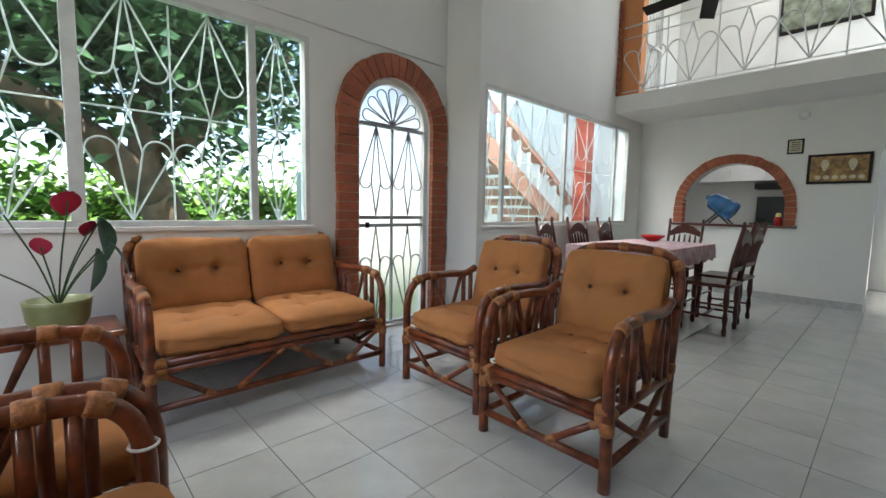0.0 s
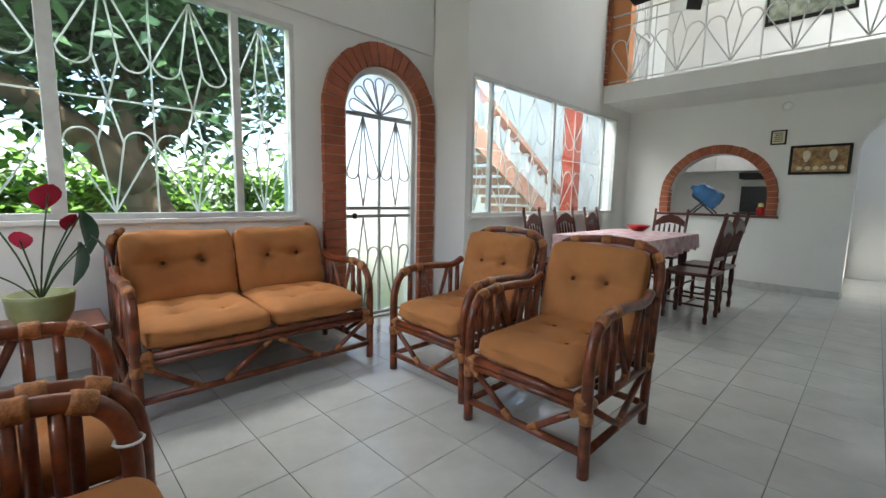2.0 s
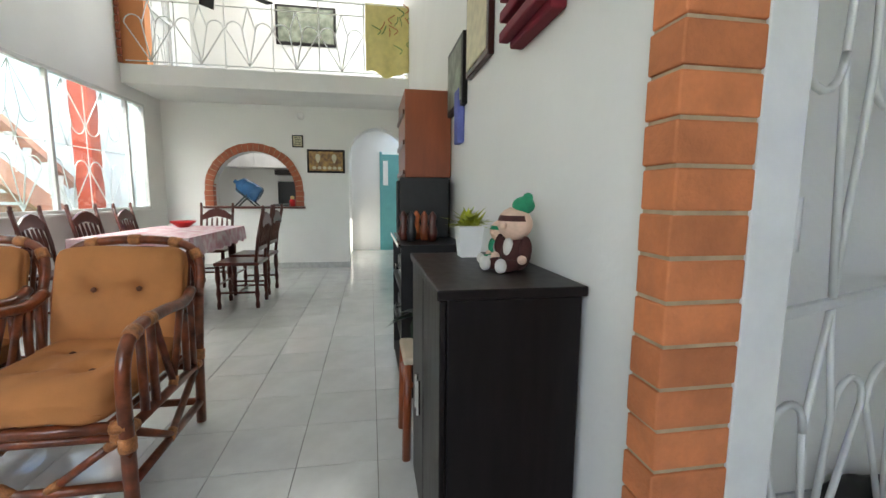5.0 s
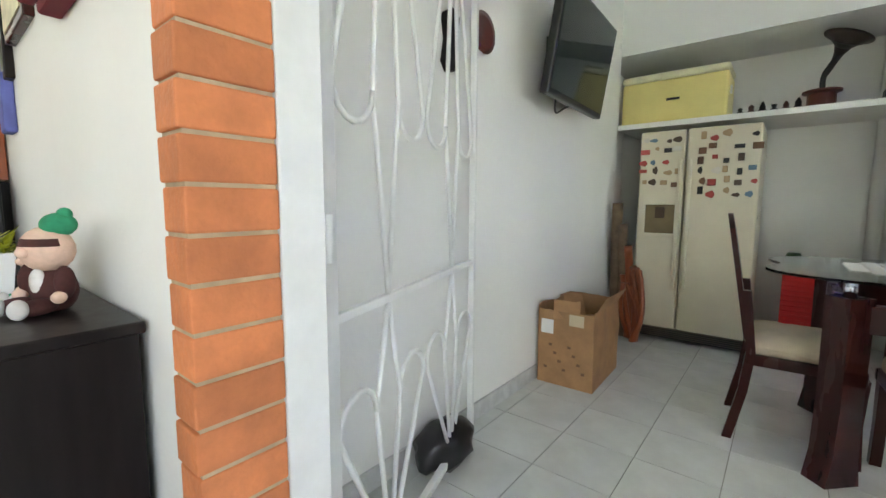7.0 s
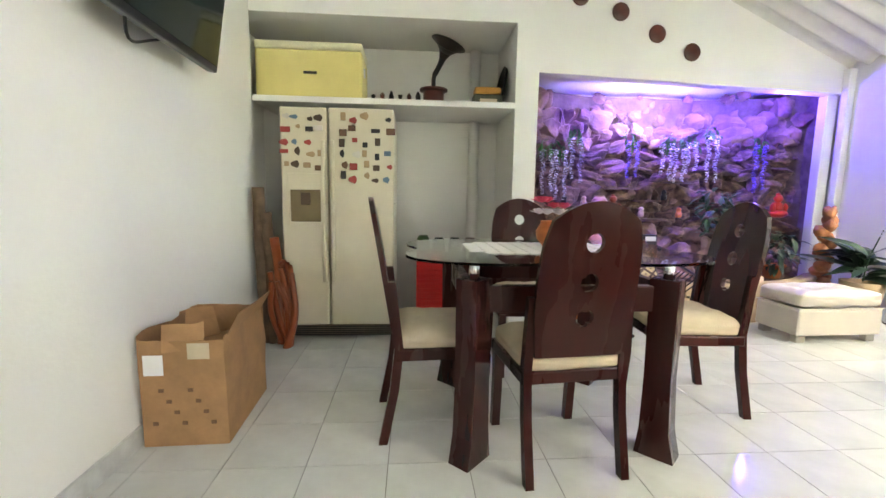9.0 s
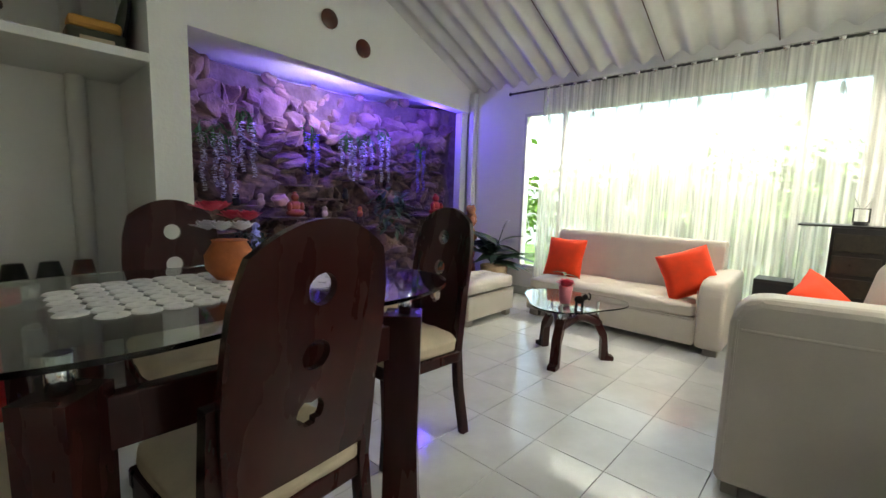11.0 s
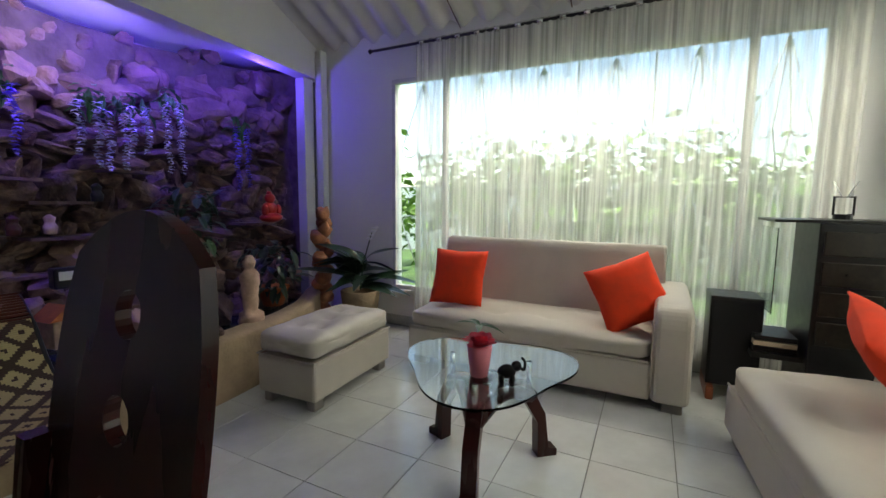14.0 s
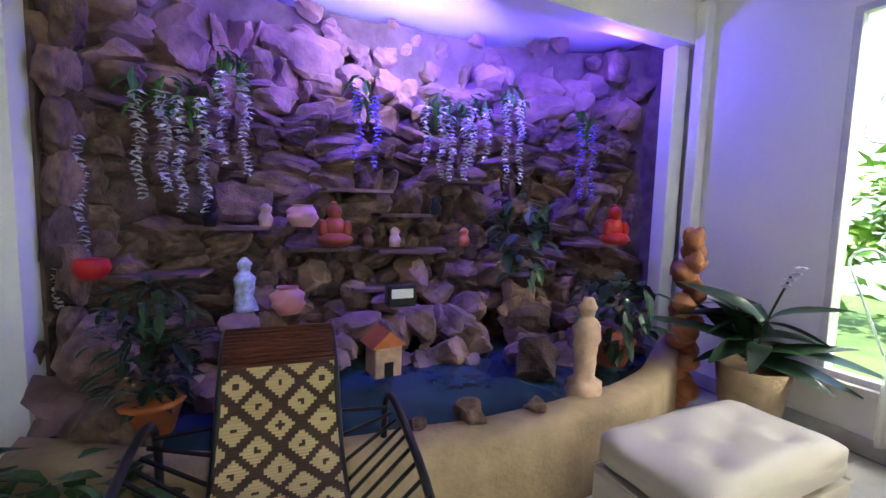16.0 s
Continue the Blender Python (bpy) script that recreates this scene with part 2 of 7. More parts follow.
def tube(pts, r, bm=None, seg=8, closed=False):
    """A round bar along points; r is one radius or one for each point."""
    bm = bm or bmesh.new()
    P = [Vector(p) for p in pts]
    n = len(P)
    rs = r if isinstance(r, (list, tuple)) else [r] * n
    rings = []
    up = None
    for i, p in enumerate(P):
        a = P[(i - 1) % n] if (closed or i) else p
        b = P[(i + 1) % n] if (closed or i < n - 1) else p
        t = (b - a).normalized() if (b - a).length > 1e-9 else Vector((0, 0, 1))
        if up is None:
            up = Vector((0, 0, 1)) if abs(t.z) < 0.9 else Vector((1, 0, 0))
        u = t.cross(up)
        if u.length < 1e-6:
            u = t.orthogonal()
        u.normalize()
        w = u.cross(t)
        up = w
        rings.append([bm.verts.new(p + (u * math.cos(2 * math.pi * k / seg) + w * math.sin(2 * math.pi * k / seg)) * rs[i]) for k in range(seg)])
    for i in range(n if closed else n - 1):
        A, B = rings[i], rings[(i + 1) % n]
        for k in range(seg):
            bm.faces.new((A[k], A[(k + 1) % seg], B[(k + 1) % seg], B[k]))
    if not closed:
        bm.faces.new(rings[0][::-1])
        bm.faces.new(rings[-1])
    return bm


def arc(c, r, a0, a1, n, ax="xz"):
    """Points of an arc in a plane through c; angles in degrees."""
    i, j = ("xyz".index(k) for k in ax)
    out = []
    for k in range(n + 1):
        a = radians(a0 + (a1 - a0) * k / n)
        p = list(c)
        p[i] += r * math.cos(a)
        p[j] += r * math.sin(a)
        out.append(tuple(p))
    return out


def smooth_path(ctrl, n=6):
    """A Catmull-Rom line through the control points."""
    C = [Vector(p) for p in ctrl]
    C = [C[0] * 2 - C[1]] + C + [C[-1] * 2 - C[-2]]
    out = []
    for i in range(1, len(C) - 2):
        for k in range(n):
            t = k / n
            a, b, c, d = C[i - 1:i + 3]
            out.append(0.5 * (2 * b + (c - a) * t + (2 * a - 5 * b + 4 * c - d) * t * t + (3 * b - a - 3 * c + d) * t ** 3))
    out.append(C[-2])
    return out


def lathe(profile, bm=None, seg=16, at=(0, 0, 0)):
    bm = bm or bmesh.new()
    rings = []
    for r, z in profile:
        rings.append([bm.verts.new((at[0] + r * math.cos(2 * math.pi * k / seg), at[1] + r * math.sin(2 * math.pi * k / seg), at[2] + z)) for k in range(seg)])
    for A, B in zip(rings, rings[1:]):
        for k in range(seg):
            bm.faces.new((A[k], A[(k + 1) % seg], B[(k + 1) % seg], B[k]))
    bm.faces.new(rings[0][::-1])
    bm.faces.new(rings[-1])
    return bm


def prism(poly, axis, a, b, bm=None):
    """Extrude a polygon of 2D points along an axis from a to b."""
    bm = bm or bmesh.new()

    def P(q, d):
        return {"x": (d, q[0], q[1]), "y": (q[0], d, q[1]), "z": (q[0], q[1], d)}[axis]
    A = [bm.verts.new(P(q, a)) for q in poly]
    B = [bm.verts.new(P(q, b)) for q in poly]
    n = len(poly)
    bm.faces.new(A[::-1])
    bm.faces.new(B)
    for i in range(n):
        bm.faces.new((A[i], A[(i + 1) % n], B[(i + 1) % n], B[i]))
    bmesh.ops.recalc_face_normals(bm, faces=bm.faces[:])
    return bm


def cushion(sx, sy, sz, puff=0.03, buttons=(), seed=0, n=14, bm=None, m=None, crease=0.0):
    """A stuffed cushion centred on the origin: rounded edges, crowned faces, buttons pulled in, slight wrinkles."""
    bm = bm or bmesh.new()
    r = bmesh.ops.create_cube(bm, size=2)
    es = list({e for v in r["verts"] for e in v.link_edges})
    bmesh.ops.subdivide_edges(bm, edges=es, cuts=n, use_grid_fill=True)
    vs = {v for v in bm.verts if v.is_valid}
    for v in vs:
        x, y, z = v.co
        e = 9
        k = (abs(x) ** e + abs(y) ** e + abs(z) ** e) ** (-1 / e)
        x, y, z = x * k, y * k, z * k
        crown = max(0, (1 - x ** 4) * (1 - y ** 4))
        edge = 1 - 0.25 * max(abs(x), abs(y)) ** 6
        zz = z * (sz / 2 * edge + puff * crown)
        w = noise.noise(Vector((x * 2.2 + seed, y * 2.2, z))) * 0.012 + noise.noise(Vector((x * 6 + seed, y * 6, z * 2))) * 0.004
        px, py = x * sx / 2, y * sy / 2
        for bx, by in buttons:
            d2 = (px - bx) ** 2 + (py - by) ** 2
            zz -= math.copysign(0.028 * math.exp(-d2 / 0.0016) + 0.012 * math.exp(-d2 / 0.012), z) * (abs(z) > 0.3)
        if crease and abs(z) > 0.3:
            for by in sorted({b[1] for b in buttons}):
                line = by + 0.012 * noise.noise(Vector((px * 9 + seed, by * 7, 2.0)))
                zz -= math.copysign(crease * math.exp(-((py - line) / 0.016) ** 2) * max(0.0, 1 - (x / 0.85) ** 4), z)
            for bx, by in buttons:
                for k in (-1, 1):
                    d = (px - bx) - k * 0.5 * (py - by)
                    r = math.hypot(px - bx, py - by)
                    zz -= math.copysign(crease * 0.6 * math.exp(-(d / 0.013) ** 2) * math.exp(-(r / 0.07) ** 2), z)
        v.co = (px + w * 0.6, py + w * 0.6, zz + w)
    if m:
        bmesh.ops.transform(bm, matrix=m, verts=list(vs))
    return bm


def leafblade(L, W, bend=0.3, bm=None, m=None, n=5):
    bm = bm or bmesh.new()
    rows = []
    for i in range(n + 1):
        t = i / n
        w = W / 2 * math.sin(math.pi * min(1, t * 0.93 + 0.05)) ** 0.8
        z = -bend * L * t * t
        y = L * t
        q = [(-w, y, z + 0.12 * w), (0, y, z - 0.15 * w), (w, y, z + 0.12 * w)]
        rows.append([bm.verts.new((m @ Vector(c)) if m else c) for c in q])
    for A, B in zip(rows, rows[1:]):
        for k in range(2):
            bm.faces.new((A[k], A[k + 1], B[k + 1], B[k]))
    return bm


# ---- the setting ----
XW, XE, YS, YN, YB = -1.7, 6.79, -0.68, 3.09, 2.78
HI = 5.0


def arch_pts(c, r, spring, base, n=20):
    """Outline of an arched opening from base left, over the arch, to base right."""
    return [(c - r, base)] + [(c - r * math.cos(math.pi * k / n), spring + r * math.sin(math.pi * k / n)) for k in range(n + 1)] + [(c + r, base)]


def walled_arch(axis, lo, hi, z0, z1, c, r, spring, base, a, b):
    """A wall panel from lo to hi and z0 to z1 with an arched opening that stands on base, extruded a..b."""
    bm = bmesh.new()
    A = arch_pts(c, r, spring, base)
    prism([(lo, z0), (c - r, z0), (c - r, z1), (lo, z1)], axis, a, b, bm)
    prism([(c + r, z0), (hi, z0), (hi, z1), (c + r, z1)], axis, a, b, bm)
    if base > z0:
        prism([(c - r, z0), (c + r, z0), (c + r, base), (c - r, base)], axis, a, b, bm)
    mid = A[1:-1]
    for p, q in zip(mid, mid[1:]):
        prism([p, q, (q[0], z1), (p[0], z1)], axis, a, b, bm)
    return bm


# ground outside
bm = bmesh.new()
bmesh.ops.create_grid(bm, x_segments=2, y_segments=2, size=1500, matrix=Matrix.Translation((0, 0, -0.12)))
structure("ground", bm, GRASS, "grassy garden ground outside the house", "ground")
floor_slab = structure("floor", box((-4.85, -6.3, -0.1), (10.0, 3.3, -0.006)), GROUT, "pale glossy ceramic tile floor with grey joints", "floor")

# front wall of the living room
bm = box((XW, YN, 0), (-0.95, YN + 0.16, HI))
box((-0.95, YN, 0), (1.49, YN + 0.16, 0.945), bm=bm)
box((-0.95, YN, 2.34), (1.49, YN + 0.16, HI), bm=bm)
box((1.49, YN, 0), (1.80, YN + 0.16, HI), bm=bm)
bm2 = walled_arch("y", 1.80, 2.90, 0, HI, 2.30, 0.40, 1.81, 0.0, YN, YN + 0.16)
me = mesh_of(bm2, WALL)
bm.from_mesh(me)
prism([(2.90, YN), (3.05, YB), (3.13, YB), (3.13, YN + 0.16), (2.90, YN + 0.16)], "z", 0, HI, bm)
structure("wall_north", bm, WALL, "white painted front wall with window and arched door", "wall")
bm = box((3.13, YB, 0), (6.35, YB + 0.16, 0.93))
box((3.13, YB, 2.30), (6.35, YB + 0.16, HI), bm=bm)
box((6.35, YB, 0), (XE, YB + 0.16, HI), bm=bm)
structure("wall_north_dining", bm, WALL, "white painted wall with a long low window", "wall")
structure("trim", box((XW, YN - 0.025, 2.44), (2.86, YN, HI)), WALL, "slightly proud upper part of the white wall", "wall ledge")
# unseen wall; its window opening is assumed, to hold the fill lamp
bm = box((XW - 0.15, -1.0, 0), (XW, YN + 0.16, 0.9))
box((XW - 0.15, -1.0, 2.5), (XW, YN + 0.16, HI), bm=bm)
box((XW - 0.15, -1.0, 0.9), (XW, 0.2, 2.5), bm=bm)
box((XW - 0.15, 2.4, 0.9), (XW, YN + 0.16, 2.5), bm=bm)
structure("wall_west", bm, WALL, "plain white painted side wall", "wall")
# far wall with pass-through and arched doorway
bm = walled_arch("x", 0.42, YB, 0, 2.45, 1.55, 0.585, 1.18, 0.955, XE, XE + 0.16)
me = mesh_of(walled_arch("x", -0.9, 0.42, 0, 2.45, -0.27, 0.44, 1.73, 0.0, XE, XE + 0.30), WALL)
bm.from_mesh(me)
structure("wall_east", bm, WALL, "white painted wall with a serving arch and arched doorway", "wall")
structure("wall_south", box((0.702, -0.86, 0), (XE, YS, HI)), WALL, "white painted wall hung with pictures", "wall")
structure("wall_over_gate", box((XW, -0.86, 2.62), (0.70, YS, HI)), WALL, "white wall above the wide gated opening", "wall")
structure("wall_beside_gate", box((XW, -0.86, 0), (-1.05, YS, 2.62)), WALL, "white wall beside the gated opening", "wall")
structure("ceiling", box((XW - 0.15, -0.9, HI), (9.0, YN + 0.2, HI + 0.12)), CEIL, "high white plaster ceiling", "ceiling")
# loft floor and rooms behind
structure("loft_floor", box((5.84, -0.68, 2.45), (9.0, YB, 2.68), 0.01), CEIL, "white edge of the upper floor", "loft slab")
structure("loft_wall", box((8.0, -0.9, 2.68), (8.15, YB + 0.1, HI)), WALL, "white wall of the upper floor", "wall")
structure("loft_wall_orange", box((5.9, 2.50, 2.68), (6.05, YB, HI)), APRICOT, "apricot painted upper wall", "wall")
bm = bmesh.new()
for i in range(14):
    box((5.80, 2.735, 2.68 + i * 0.09), (5.845, YB - 0.003, 2.68 + i * 0.09 + 0.078), 0.006, bm)
structure("loft_brick_edge", bm, BRICKR, "narrow red brick edge of the upper opening", "brick trim")
# kitchen and corridor behind
structure("wall_kitchen_back", box((9.0, -1.2, 0), (9.15, 3.0, 2.45)), WALL, "white kitchen wall", "wall")
structure("wall_kitchen_side", box((6.95, 0.22, 0), (9.0, 0.34, 2.45)), WALL, "white wall between kitchen and corridor", "wall")
structure("wall_kitchen_north", box((6.95, YB, 0), (9.0, YB + 0.14, 2.45)), WALL, "white kitchen wall", "wall")
structure("wall_corridor", box((6.80, -1.05, 0), (9.0, -0.95, 2.45)), WALL, "white corridor wall", "wall")

# sunroom walls
XR, YR = -4.68, -5.40
structure("wall_sunroom_east", box((1.14, -4.38, 0), (1.30, -0.86, 4.6)), WALL, "plain white painted wall under the television", "wall")
bm = box((1.30, -5.2, 0), (1.45, -4.2, 4.6))
box((-0.84, -5.2, 2.42), (1.30, -4.38, 4.6), bm=bm)
box((-1.02, -5.4, 0), (-0.84, -4.38, 4.6), bm=bm)
structure("wall_niche", bm, WALL, "white wall round the refrigerator niche", "wall")
structure("wall_niche_back", box((-0.84, -5.22, 0), (1.30, -5.1, 2.42)), WALL, "white back of the niche", "wall")
structure("niche_shelf", box((-0.84, -5.1, 1.79), (1.139, -4.38, 1.835), 0.004), WALL, "thick white built-in shelf above the refrigerator", "shelf")
structure("niche_pipe", tube([(-0.62, -5.06, 0), (-0.62, -5.06, 2.42)], 0.05, seg=12), WALL, "white boxed pipe in the niche corner", "pipe", True)
bm = box((-1.15, YR - 0.15, 0), (-1.02, YR, 4.6))
prism([(XR, 2.25), (-1.15, 2.367), (-1.15, 4.6), (XR, 4.6)], "y", YR - 0.15, YR, bm)
structure("wall_south_sunroom", bm, WALL, "white gable wall above the rock garden", "wall")
structure("rock_recess_pier", box((-4.62, -5.55, 0), (-4.50, -5.44, 2.25), 0.01), WALL, "white pier beside the rock garden", "pier")
bm = box((XR - 0.16, -5.55, 0), (XR, -4.60, 2.9))
box((XR - 0.16, -4.60, 0), (XR, -1.62, 0.33), bm=bm)
box((XR - 0.16, -4.60, 2.17), (XR, -1.62, 2.9), bm=bm)
box((XR - 0.16, -1.62, 0), (XR, -0.95, 2.9), bm=bm)
structure("wall_sunroom_west", bm, WALL, "white painted wall with a wide window", "wall")
bm = box((-4.84, -0.98, 0), (-4.5, -0.83, 3.4))
box((-4.5, -0.98, 0), (-1.4, -0.83, 0.3), bm=bm)
box((-4.5, -0.98, 2.40), (-1.4, -0.83, 4.2), bm=bm)
box((-1.4, -0.98, 0), (-1.05, -0.83, 4.2), bm=bm)
SKEW = pose(-1.05, -0.95, 0) @ pose(0, 0, 0, 0, 0, 5) @ pose(1.05, 0.95, 0)  # this wall is not square to the room
structure("wall_sunroom_north", bm, WALL, "white painted wall with a curtained window", "wall").matrix_basis = SKEW
structure("post_corner", box((-4.68, -5.40, 0), (-4.60, -5.32, 2.5), 0.01), WALL, "slim white corner post", "post")

# corrugated roof, sloping down to the west
bm = bmesh.new()
cols = []
y0, y1, step = -6.4, -0.8, 0.022
ny = int((y1 - y0) / step)
for i in range(ny + 1):
    y = y0 + i * step
    dz = 0.034 * math.sin(2 * math.pi * y / 0.215)
    cols.append([bm.verts.new((x, y, 2.53 + 0.44 * (x + 4.68) + dz)) for x in (-4.95, 1.5)])
for a, b in zip(cols, cols[1:]):
    bm.faces.new((a[0], a[1], b[1], b[0]))
structure("roof", bm, ROOFM, "pale corrugated fibre-cement roof sloping down", "roof", True)
for y in (-3.95, -3.09, -2.23):
    structure("roof_lap", tube([(x, y, 2.53 + 0.44 * (x + 4.68) - 0.036) for x in (-4.7, 1.1)], 0.005, seg=6), ROCKBED, "dark lap joint between the roof sheets", "roof joint")
structure("roof_purlin", box((-1.6, -5.35, 3.76), (-1.5, -0.9, 3.84), 0.006), WALL, "white painted roof purlin", "beam")
# baseboards
bm = box((XE - 0.012, 0.18, 0), (XE, YB, 0.09))
structure("baseboard_east", bm, BASE, "grey marbled tile baseboard", "baseboard")
structure("baseboard_sunroom", box((1.126, -4.3, 0), (1.138, -0.87, 0.09)), BASE, "grey marbled tile baseboard", "baseboard")
structure("baseboard_west", box((XR + 0.002, -5.3, 0), (XR + 0.014, -1.0, 0.09)), BASE, "grey marbled tile baseboard", "baseboard")
structure("baseboard_north", box((XW, YN - 0.012, 0), (1.7, YN - 0.001, 0.08)), BASE, "grey marbled tile baseboard", "baseboard")


# ---- windows and ironwork ----
def fan_motif(cx, z0, z1, w, flip, plane):
    """One unit of the wrought pattern: four rays from a foot that end in drooping petals."""
    s = -1 if flip else 1
    base, tip = (z1, z0) if flip else (z0, z1)
    out = []
    H = abs(z1 - z0)
    for k in (-1, 1):
        mid = (cx + k * w * 0.14, base + s * H * 0.62)
        out.append([(cx, base), mid, (cx, tip)])
        lobe = []
        for i in range(9):
            a = math.pi * i / 8
            lobe.append((cx + k * (w * 0.31 + w * 0.17 * math.cos(a)), base + s * (H * 0.62 + w * 0.17 * math.sin(a))))
        out.append([(cx, base)] + lobe + [mid])
    return [[plane(*p) for p in line] for line in out]


def grille(parent, x0, x1, z0, z1, plane, units, material=IRON, r=0.006):
    zm = (z0 + z1) / 2
    w = (x1 - x0) / units
    for i in range(units):
        cx = x0 + w * (i + 0.5)
        for line in fan_motif(cx, z0, zm, w, False, plane) + fan_motif(cx, zm, z1, w, True, plane):
            part("scroll_bar", tube(line, r, seg=6), material, parent, smooth=True)
    part("cross_bar", tube([plane(x0, zm), plane(x1, zm)], r, seg=6), material, parent)
    for i in range(1, units):
        part("upright_bar", tube([plane(x0 + w * i, z0), plane(x0 + w * i, z1)], r, seg=6), material, parent)


def window(name, x0, x1, z0, z1, mullions, plane, depth, label, units, swap=False):
    """A framed window: frame, mullions, panes and iron grille. plane(u, z, d) gives the place."""
    w = thing(name, Matrix(), label, "window", "", "structure")

    def bar(nm, u0, v0, u1, v1, d0, d1):
        a, b = plane(u0, v0, d0), plane(u1, v1, d1)
        part(nm, box([min(p, q) for p, q in zip(a, b)], [max(p, q) for p, q in zip(a, b)], 0.004), ALU, w)
    f = 0.035
    bar("window_frame", x0, z0, x1, z0 + f, 0, depth)
    bar("window_frame", x0, z1 - f, x1, z1, 0, depth)
    bar("window_frame", x0, z0 + f, x0 + f, z1 - f, 0, depth)
    bar("window_frame", x1 - f, z0 + f, x1, z1 - f, 0, depth)
    for mx, mw in mullions:
        bar("mullion", mx - mw / 2, z0 + f, mx + mw / 2, z1 - f, 0.004, depth - 0.004)
    edges = [x0 + f] + [q for mx, mw in mullions for q in (mx - mw / 2, mx + mw / 2)] + [x1 - f]
    for i in range(0, len(edges), 2):
        a, b = plane(edges[i], z0 + f, depth * 0.5), plane(edges[i + 1], z1 - f, depth * 0.5 + 0.004)
        p = part("pane", box([min(p, q) for p, q in zip(a, b)], [max(p, q) for p, q in zip(a, b)]), GLASS, w)
        p.visible_shadow = False
        grille(w, edges[i], edges[i + 1], z0 + f, z1 - f, lambda u, z: plane(u, z, depth + 0.04), units[i // 2])
    part("window_sill", box([min(p, q) for p, q in zip(plane(x0 - 0.02, z0 - 0.03, -0.03), plane(x1 + 0.02, z0 - 0.001, depth))],
                            [max(p, q) for p, q in zip(plane(x0 - 0.02, z0 - 0.03, -0.03), plane(x1 + 0.02, z0 - 0.001, depth))], 0.005), WALL, w)
    return w


window("window_1", -0.95, 1.49, 0.945, 2.34, [(0.13, 0.07), (1.08, 0.05)], lambda u, z, d: (u, YN + d, z), 0.06,
       "white framed window with wrought iron fan grille onto the garden", [2, 2, 1])
window("window_2", 3.13, 6.35, 0.93, 2.30, [(3.44, 0.04), (4.62, 0.04), (5.93, 0.04)], lambda u, z, d: (u, YB + d, z), 0.06,
       "long sliding window with white iron grille towards outside stairs", [1, 2, 2, 1])
window("window_3", -4.60, -1.62, 0.33, 2.17, [(-4.08, 0.05), (-2.0, 0.05)], lambda u, z, d: (XR - d, u, z), 0.06,
       "wide white framed window with iron grille behind curtain", [1, 4, 1])
window("window_4", -4.5, -1.4, 0.30, 2.40, [(-3.5, 0.05), (-2.4, 0.05)], lambda u, z, d: (u, -0.98 + d, z), 0.06,
       "tall sunroom window behind sheer curtains", [2, 2, 2]).matrix_basis = SKEW

# arched front door with iron grille and frosted glass
door = thing("door_1", pose(2.30, YN + 0.06, 0), "arched white iron door with frosted glass and fan grille", "door", "", "structure")
out_a, in_a = arch_pts(0, 0.398, 1.81, 0.0), arch_pts(0, 0.355, 1.81, 0.0)
bm = bmesh.new()
for (p, q), (s, t) in zip(zip(out_a, out_a[1:]), zip(in_a, in_a[1:])):
    prism([p, q, t, s], "y", -0.03, 0.03, bm)
part("door_frame", bm, IRON, door)
for z in (0.03, 0.93, 1.0, 1.80):
    part("rail", box((-0.355, -0.02, z - 0.015), (0.355, 0.02, z + 0.015), 0.003), GREYIRON, door)
part("centre_bar", box((-0.009, -0.014, 0.04), (0.009, 0.014, 1.79)), GREYIRON, door)
pl = lambda u, z: (u, -0.012, z)
for k in (-1, 1):
    for line in fan_motif(k * 0.178, 1.02, 1.785, 0.34, True, pl) + fan_motif(k * 0.178, 0.05, 0.92, 0.34, False, pl):
        part("scroll_bar", tube(line, 0.007, seg=6), GREYIRON, door, smooth=True)
for i in range(7):
    a = radians(12 + 26 * i)
    tip = (0.27 * math.cos(a), 1.815 + 0.27 * math.sin(a))
    pt = []
    for j in range(9):
        b = a - math.pi / 2 + math.pi * j / 8
        pt.append(pl(tip[0] + 0.05 * math.cos(b), tip[1] + 0.05 * math.sin(b)))
    part("petal_bar", tube([pl(0, 1.815)] + pt + [pl(0, 1.815)], 0.006, seg=6), GREYIRON, door, smooth=True)
pane = part("pane", prism(arch_pts(0, 0.354, 1.81, 0.02), "y", 0.010, 0.014), FROST, door, "frosted patterned glass")
pane.visible_shadow = False
part("padlock", box((-0.30, -0.05, 0.91), (-0.265, -0.03, 0.96), 0.006), BLACK, door, "small black padlock")
structure("threshold", box((1.9, YN - 0.01, 0), (2.7, YN + 0.16, 0.02), 0.004), ALU, "metal door threshold", "threshold")


